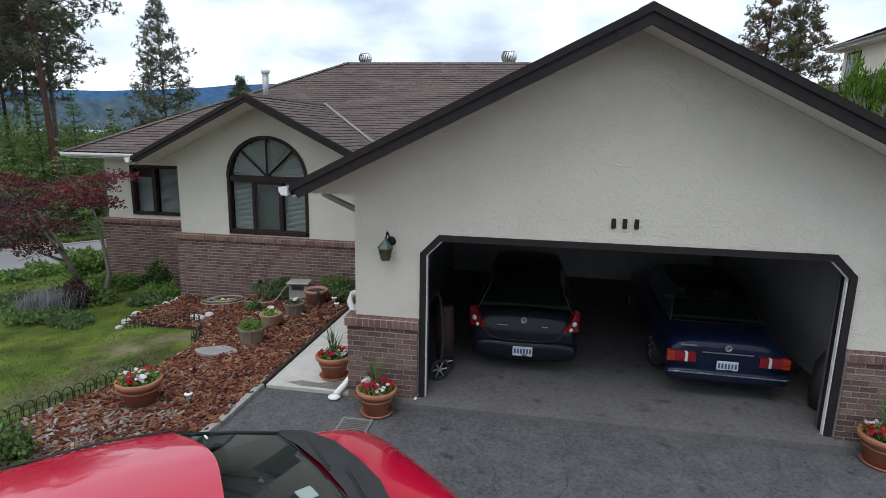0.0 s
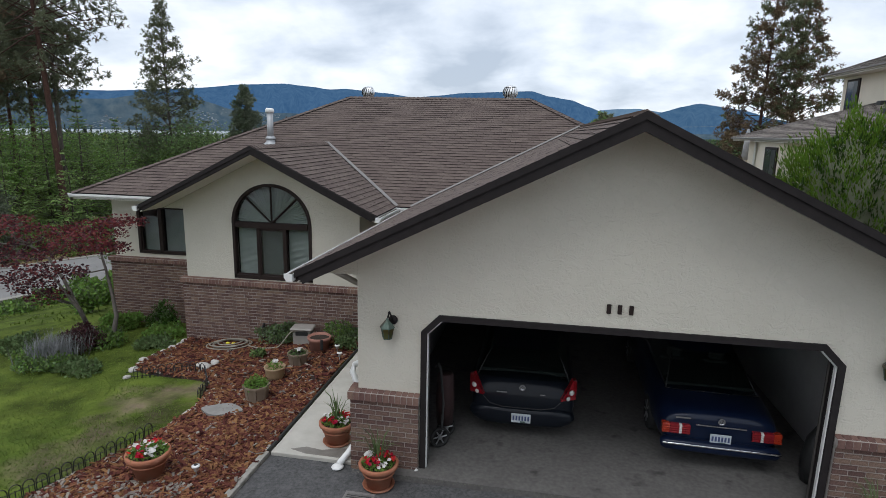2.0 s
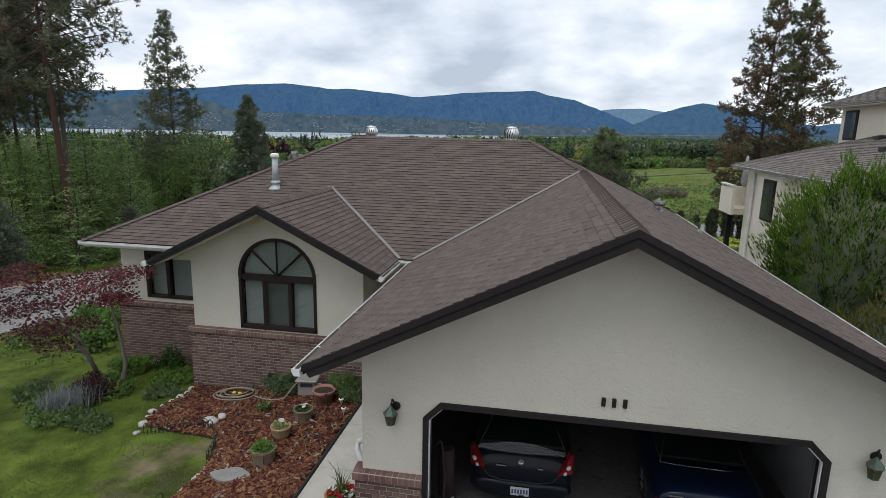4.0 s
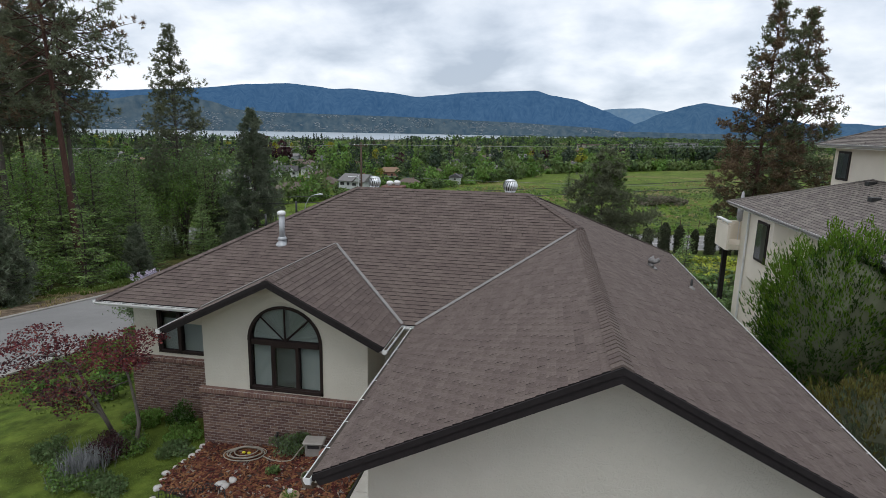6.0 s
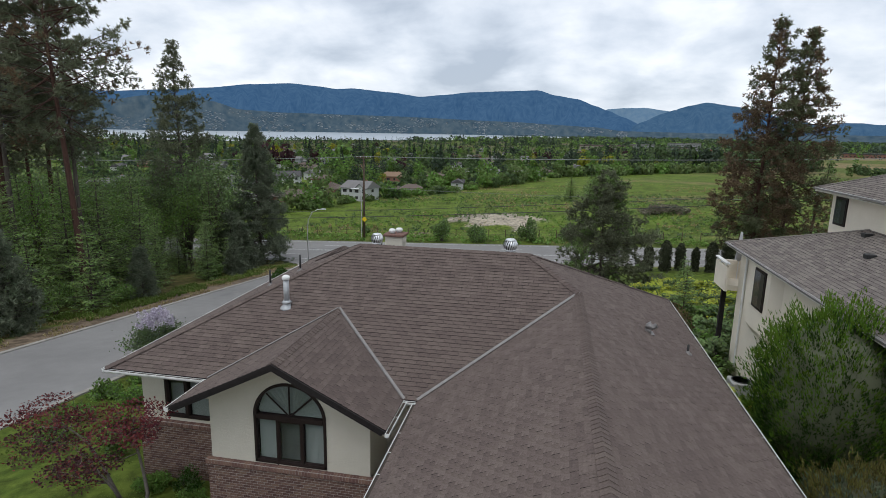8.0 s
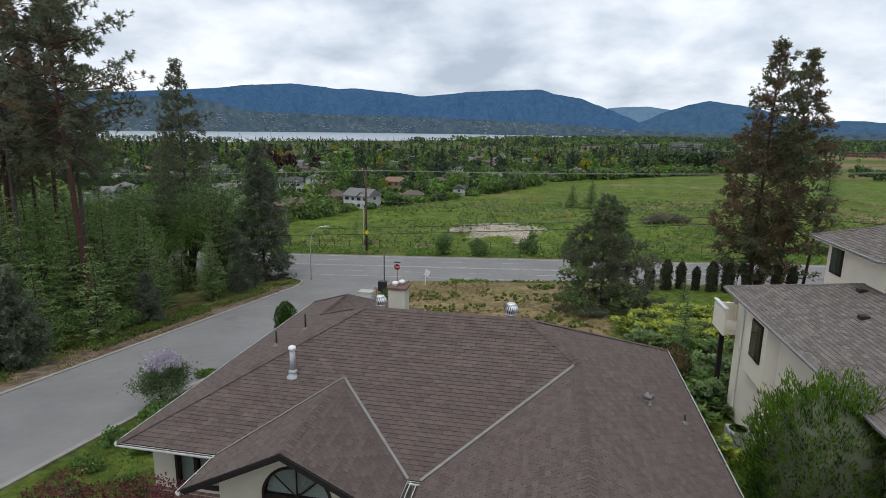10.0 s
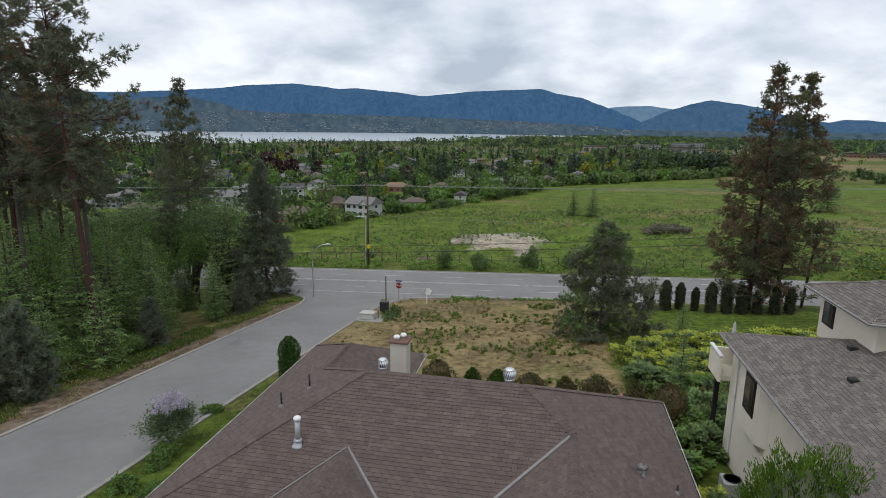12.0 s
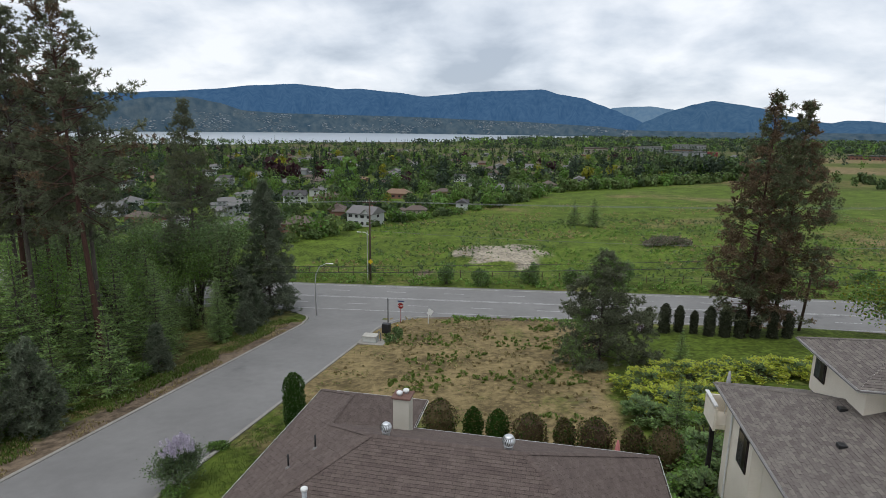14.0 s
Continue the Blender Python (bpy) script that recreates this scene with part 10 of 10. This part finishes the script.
def in_lake(x, y):
    az, r = math.degrees(math.atan2(x, y)), math.hypot(x, y)
    for (a, u), (b, w) in zip(shore, shore[1:]):
        if a <= az <= b:
            return r > u + (w - u) * (az - a) / (b - a) - 15
    return False


def woods(name, trees, quads, material, label, seed, spire=False, fine=1.0):
    """Many distant trees in one mesh: lumpy crowns of leaf clumps over thin trunks."""
    g = np.random.default_rng(seed)
    V, F, o = [], [], 0
    for x, y, h, r in trees:
        z = ground_height(x, y)
        n = quads
        if spire:
            u = g.random(n) ** 0.7
            rad = r * (1 - u) * (0.5 + 0.5 * g.random(n)) + 0.1
            a = g.random(n) * 6.283
            c = np.stack([x + rad * np.cos(a), y + rad * np.sin(a), z + 0.3 + h * u], 1)
        else:
            k = 9
            ca, cr = g.random(k) * 6.283, r * 0.52 * np.sqrt(g.random(k))
            cz = z + h * (0.16 + 0.58 * g.random(k))
            cen = np.stack([x + cr * np.cos(ca), y + cr * np.sin(ca), cz], 1)
            cen[0] = (x, y, z + h * 0.72)
            d = g.normal(size=(n, 3))
            d /= np.linalg.norm(d, axis=1)[:, None]
            lr = (0.48 + 0.2 * g.random(k))[:, None] * np.array([r, r, 0.62 * r + 0.12 * h])[None]
            i = g.integers(0, k, n)
            c = cen[i] + d * lr[i] * (0.7 + 0.3 * g.random(n))[:, None]
            c[:, 2] = np.maximum(c[:, 2], z + 0.12 * h)
        s = (0.16 * r + 0.25) * fine * (0.6 + 0.8 * g.random(n))
        face = g.normal(size=(n, 3)) if spire else d + 0.45 * g.normal(size=(n, 3))
        p = np.cross(face, g.normal(size=(n, 3)))
        p /= np.linalg.norm(p, axis=1)[:, None]
        q = np.cross(face, p)
        q /= np.linalg.norm(q, axis=1)[:, None]
        p, q = p * s[:, None], q * s[:, None] * 0.7
        V.append(np.stack([c - p, c + q, c + p, c - q], 1).reshape(-1, 3))
        F.append(np.arange(4 * n).reshape(-1, 4) + o)
        o += 4 * n
    if not V:
        return None
    V, F = np.concatenate(V), np.concatenate(F)
    me = bpy.data.meshes.new(name)
    me.from_pydata(V.tolist(), [], F.tolist())
    me.materials.append(material)
    return tagged(new(name, me), label, "trees", kind="stuff")


groups = {k: [] for k in ("green", "green_mid", "fir", "fir_dark", "plum", "gold", "spire")}
far = {k: [] for k in ("green", "green_mid", "fir_dark", "spire")}


def clear_of(x, y, d):
    return all((x - a) ** 2 + ((y - b) * 0.75 + d * 0.55) ** 2 > d * d for a, b in spots)


for x, y, h, r, k in ((-143, 268, 15, 8, "plum"), (-132, 266, 13, 7, "plum"), (-126, 292, 11, 5, "plum"), (-66, 250, 9, 4, "plum"), (20, 342, 8, 5, "gold"), (25, 343, 8, 4, "gold"), (37, 375, 9, 4.5, "gold"), (-70, 238, 10, 5, "green"), (-100, 245, 13, 7, "green"), (-112, 300, 14, 8, "green"), (-96, 312, 9, 4, "gold"),
                      (-30, 196, 7, 5, "fir"), (-20, 204, 8, 6, "green"), (-12, 214, 7, 5.5, "fir"), (-36, 176, 6, 4.5, "green"), (-60, 121, 6, 4, "fir"), (-56, 123, 6.5, 4.2, "green"), (-52, 126, 5, 4, "fir"), (-75, 150, 9, 4.5, "green_mid"), (-86, 145, 10, 4, "fir_dark"), (-70, 165, 10, 5, "fir")):
    groups[k].append((x, y, h, r))
n = 0
while n < 1250:
    y = 115 + 600 * rf.random() ** 1.3
    x = rf.uniform(-1.0, 0.42) * y
    if y < hedge_line(x) + 6 or not clear_of(x, y, 13.5):
        n += 0.05
        continue
    kind = rf.choices(list(groups), (30, 28, 16, 18, 5, 3, 18))[0]
    h = rf.uniform(4.2, 8.2) + 5 * rf.random() ** 3 if kind != "spire" else rf.uniform(8, 16)
    groups[kind].append((x, y, h, h * rf.uniform(0.32, 0.5) if kind != "spire" else h * 0.18))
    n += 1
for i in range(150):
    # the hedgerow of loose trees along the field
    x = -85 + i * 1.4 + rf.uniform(-2, 2)
    y = hedge_line(x) + rf.uniform(-4, 6)
    tall = clear_of(x, y, 10.0)
    groups[rf.choice(("green_mid", "fir", "fir", "green"))].append((x, y, rf.uniform(3.0, 6.5) if tall else rf.uniform(1.4, 2.4), rf.uniform(2.6, 4.8) if tall else rf.uniform(1.8, 3.0)))
for i in range(75):
    # the belt of tall trees at the field's far side, open ground with a few trees beside it
    x = 66 + i * 1.3 + rf.uniform(-4, 4)
    groups[rf.choice(("green_mid", "green_mid", "fir_dark"))].append((x, 385 + rf.uniform(-12, 60), rf.uniform(10, 17), rf.uniform(4.5, 7)))
for i in range(34):
    groups[rf.choice(("green_mid", "fir"))].append((rf.uniform(165, 440), 370 + rf.uniform(-40, 60), rf.uniform(5, 9), rf.uniform(3, 5.5)))


def open_fields(x, y):
    return 0.2 * y < x and 400 < y < 900 and noise.noise((x * 0.006, y * 0.02, 9)) < 0.22


n = 0
while n < 1000:
    y = 560 + 560 * rf.random()
    x = rf.uniform(-1.0, 1.0) * y
    if open_fields(x, y) and rf.random() < 0.95 or x > 0.22 * y and rf.random() < 0.55:
        n += 0.1
        continue
    k = rf.choices(list(far), (5, 8, 6, 3))[0]
    h = rf.uniform(6, 10) if k != "spire" else rf.uniform(8, 14)
    far[k].append((x, y, h, h * rf.uniform(0.4, 0.6) if k != "spire" else h * 0.2))
    n += 1
for i in range(420):
    x = rf.uniform(-1150, 250)
    k = rf.choices(list(far), (3, 7, 7, 5))[0]
    far[k].append((x, 1110 + rf.uniform(-60, 40), rf.uniform(6, 11) * (1.5 if k == "spire" else 1), rf.uniform(4, 7) if k != "spire" else 2.5))
for i in range(1900):
    y = 1120 + 2300 * rf.random()
    x = y * rf.uniform(-0.25, 0.7)
    if not in_lake(x, y):
        far[rf.choice(("green_mid", "fir_dark", "fir_dark", "green"))].append((x, y, rf.uniform(8, 13), rf.uniform(9, 20)))
for i in range(700):
    y = 620 + 1500 * rf.random()
    x = y * rf.uniform(0.05, 0.75)
    if noise.noise((x * 0.004, y * 0.008, 3)) > -0.05 and not open_fields(x, y):
        k = rf.choices(list(far), (3, 7, 6, 3))[0]
        far[k].append((x, y, rf.uniform(7, 13), rf.uniform(5, 9) if k != "spire" else 2.6))
WOOD = {"green": leaf("wood_green", (0.070, 0.135, 0.024), (0.155, 0.25, 0.054)), "green_mid": leaf("wood_dull_green", (0.045, 0.075, 0.026), (0.092, 0.135, 0.05)), "fir": leaf("wood_fresh_green", (0.08, 0.125, 0.036), (0.155, 0.205, 0.068)),
        "fir_dark": leaf("wood_blue_green", (0.032, 0.052, 0.030), (0.062, 0.088, 0.054)), "plum": leaf("wood_purple", (0.030, 0.012, 0.016), (0.06, 0.026, 0.03)), "gold": M["gold"], "spire": leaf("wood_spire", (0.022, 0.038, 0.022), (0.046, 0.066, 0.04))}
for i, (k, trees) in enumerate(groups.items()):
    near_ones = [q for q in trees if q[1] < 250]
    if near_ones:
        woods("suburb_trees", near_ones, 290 if k != "spire" else 190, WOOD[k], "leafy trees between the distant houses", 330 + i, k == "spire", 0.47)
    trees = [q for q in trees if q[1] >= 250]
    woods("suburb_trees", trees, 120 if k != "spire" else 80, WOOD[k], "leafy trees between the distant houses", 300 + i, k == "spire", 0.92)
# garden hedges and low shrubs that fill the ground between the houses
low = {k: [] for k in ("green_mid", "fir", "fir_dark", "green")}
n = 0
while n < 1500:
    y = 118 + 330 * rf.random() ** 1.2
    x = rf.uniform(-0.95, 0.30) * y
    n += 0.1
    if y < hedge_line(x) + 8 or not clear_of(x, y, 9.5):
        continue
    low[rf.choices(list(low), (8, 4, 7, 3))[0]].append((x, y, rf.uniform(1.6, 3.8), rf.uniform(2.2, 4.4)))
    n += 0.9
for i, (k, trees) in enumerate(low.items()):
    woods("garden_shrubs", trees, 44, WOOD[k], "hedges and low shrubs in the distant gardens", 340 + i, False, 0.95)
for i, (k, trees) in enumerate(far.items()):
    woods("far_woods", trees, 24, WOOD[k], "far woods on the plain before the lake", 320 + i, k == "spire")

for name, out, quads, material, label, seed in WEEDS:
    woods(name, out, quads, material, label, seed, False, 0.45)

M["water"] = surface("grey_lake_water", (0.30, 0.34, 0.37), (0.36, 0.40, 0.43), 0.01, 0.28, 0.15, 0.6, distance=0.3, spec=0.5)
lake = raw("lake_water", [polar(a, r, -18.4) for a, r in shore] + [polar(a, 4300, -18.4) for a in (8, -5, -20, -35, -50, -75)], [tuple(range(len(shore) + 6))], M["water"])
tagged(lake, "calm pale grey lake", "lake", kind="structure")


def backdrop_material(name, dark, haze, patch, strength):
    """A far slope: dim forest tones mixed with bluish haze painted in as emission."""
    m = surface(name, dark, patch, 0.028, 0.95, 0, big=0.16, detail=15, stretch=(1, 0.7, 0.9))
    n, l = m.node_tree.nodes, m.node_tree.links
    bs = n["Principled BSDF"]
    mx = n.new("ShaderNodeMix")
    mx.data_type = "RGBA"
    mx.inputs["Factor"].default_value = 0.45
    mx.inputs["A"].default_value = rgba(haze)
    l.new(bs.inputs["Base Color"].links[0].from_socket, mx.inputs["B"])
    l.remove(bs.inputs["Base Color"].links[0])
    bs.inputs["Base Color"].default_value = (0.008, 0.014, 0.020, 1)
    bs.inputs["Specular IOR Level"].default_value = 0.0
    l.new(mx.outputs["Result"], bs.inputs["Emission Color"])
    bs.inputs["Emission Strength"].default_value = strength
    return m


# crest lines: compass angle and the angle above the horizon
CREST = [(-75, 2.0), (-60, 2.3), (-48, 2.35), (-39.8, 2.61), (-35.85, 2.91), (-32.6, 3.2), (-28.7, 3.67), (-25.2, 3.89), (-22.6, 3.71), (-21.04, 3.52), (-19.44, 3.62), (-15.7, 3.34), (-12.94, 3.0), (-10.76, 3.22), (-8.03, 3.52), (-4.78, 3.66), (-1.57, 3.78), (0.04, 3.32), (2.15, 3.0), (3.74, 2.4), (5.05, 1.95), (6.36, 1.39), (8.5, 0.5), (11, -0.3)]
CREST2 = [(3.0, 1.2), (5.04, 2.13), (6.3, 2.21), (8.27, 2.26), (10.2, 2.0), (13, 1.0)]
CREST3 = [(6.5, 0.2), (8.2, 1.0), (9.77, 1.74), (10.7, 2.05), (12.07, 2.46), (13.4, 2.74), (15.7, 2.4), (17.0, 2.15), (19.6, 1.41), (22.4, 0.87), (23.5, 1.1), (25.0, 1.07), (26.0, 0.94), (32, 1.3), (45, 1.8), (60, 1.4), (75, 1.2)]
FOOT = [(-75, 1.4), (-50, 1.6), (-39.8, 1.9), (-37.7, 2.3), (-34.5, 2.46), (-32.2, 2.05), (-29.8, 1.36), (-26.3, 1.2), (-15.7, 1.1), (-4.7, 0.8), (3.9, 0.42), (6.5, 0.1), (14, 0.05), (26, 0.1), (75, 0.1)]


def along(table, x):
    for (a, u), (b, w) in zip(table, table[1:]):
        if a <= x <= b:
            return u + (w - u) * smooth01(a, b, x) * 0.5 + (w - u) * (x - a) / (b - a) * 0.5
    return table[-1][1]


def slope_point(table, az, u, r0, r1, rough, seed):
    """A place on a far slope, u from its foot to its crest; spurs and gullies run down it."""
    near = 1 - 0.16 * smooth01(-14, -42, az) if az < -14 else 1.0
    r = (r0 + (r1 - r0) * u) * near
    spur = noise.noise((az * 0.55, u * 1.1, seed)) + 0.6 * noise.noise((az * 1.7, u * 1.8, seed + 5))
    r -= rough * 260 * spur * (1 - u) * u * 4
    top = 15.4 + r1 * near * math.tan(radians(along(table, az)))
    z = -22 + (top + 22) * u ** 0.9 + rough * 26 * spur * (1 - u) * u * 4
    if u > 0:
        z += 1.6 * noise.noise((az * 4.5, u * 5, seed)) + 1.2 * noise.noise((az * 14, u * 9, seed))
    return polar(az, r, z)


def range_mesh(name, table, a0, a1, r0, r1, material, label, rough, seed):
    azs, k = spaced([(a0, 0.28), (a1, 0)]), 20
    v = [slope_point(table, a, j / (k - 1), r0, r1, rough, seed) for a in azs for j in range(k)]
    f = [(i * k + j, i * k + k + j, i * k + k + j + 1, i * k + j + 1) for i in range(len(azs) - 1) for j in range(k - 1)]
    return tagged(raw(name, v, f, material, smooth=True), label, "mountain", kind="structure")


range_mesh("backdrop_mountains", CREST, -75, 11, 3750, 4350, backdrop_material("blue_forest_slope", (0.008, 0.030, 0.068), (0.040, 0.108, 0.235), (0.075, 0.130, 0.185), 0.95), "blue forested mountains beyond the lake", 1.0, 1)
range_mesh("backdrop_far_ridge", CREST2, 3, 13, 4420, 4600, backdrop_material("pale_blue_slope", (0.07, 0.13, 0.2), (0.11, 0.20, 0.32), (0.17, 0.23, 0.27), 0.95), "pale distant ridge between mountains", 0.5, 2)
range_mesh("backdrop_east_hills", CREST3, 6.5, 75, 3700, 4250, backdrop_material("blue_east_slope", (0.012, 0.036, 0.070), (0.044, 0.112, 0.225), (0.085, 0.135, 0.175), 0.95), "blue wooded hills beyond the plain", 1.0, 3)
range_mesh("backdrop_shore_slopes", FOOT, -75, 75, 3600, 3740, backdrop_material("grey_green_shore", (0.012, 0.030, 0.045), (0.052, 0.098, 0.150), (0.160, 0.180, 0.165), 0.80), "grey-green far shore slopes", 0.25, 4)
# houses scattered in clusters over the far shore, haze painted into their pale walls
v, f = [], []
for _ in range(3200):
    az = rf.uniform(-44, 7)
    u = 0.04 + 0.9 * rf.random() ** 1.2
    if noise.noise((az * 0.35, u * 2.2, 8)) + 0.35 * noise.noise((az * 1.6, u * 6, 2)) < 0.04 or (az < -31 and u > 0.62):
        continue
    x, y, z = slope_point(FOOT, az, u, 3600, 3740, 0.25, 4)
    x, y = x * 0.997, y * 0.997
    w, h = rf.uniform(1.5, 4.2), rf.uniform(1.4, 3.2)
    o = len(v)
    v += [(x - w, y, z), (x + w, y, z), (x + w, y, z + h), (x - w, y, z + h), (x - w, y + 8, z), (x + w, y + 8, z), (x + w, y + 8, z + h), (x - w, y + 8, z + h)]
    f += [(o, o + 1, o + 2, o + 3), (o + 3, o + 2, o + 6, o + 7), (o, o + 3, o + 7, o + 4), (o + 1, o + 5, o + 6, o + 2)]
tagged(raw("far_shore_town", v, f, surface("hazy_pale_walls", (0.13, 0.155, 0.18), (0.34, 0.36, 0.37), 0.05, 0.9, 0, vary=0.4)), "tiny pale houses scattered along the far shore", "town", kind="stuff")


# ---- the single pieces, last ----
def link_pieces(parent, pieces, name, material):
    for c, vs, fs in pieces:
        me = bpy.data.meshes.new(name)
        me.from_pydata([tuple(v) for v in vs], [], fs)
        me.materials.append(material)
        if name == "shingle":
            me.materials.append(M["felt"])
            me.polygons.foreach_set("material_index", [0, 1, 1, 1])
        ob = new(name, me)
        ob.location = c
        ob.parent = parent


for item in LATE:
    if len(item) == 2:
        link_pieces(item[0], item[1], "shingle", M["shingle"])
    else:
        link_pieces(item[0], item[1], item[3], item[2])
for deck, caps in CAPS:
    link_pieces(deck, caps, "cap_shingle", M["shingle"])
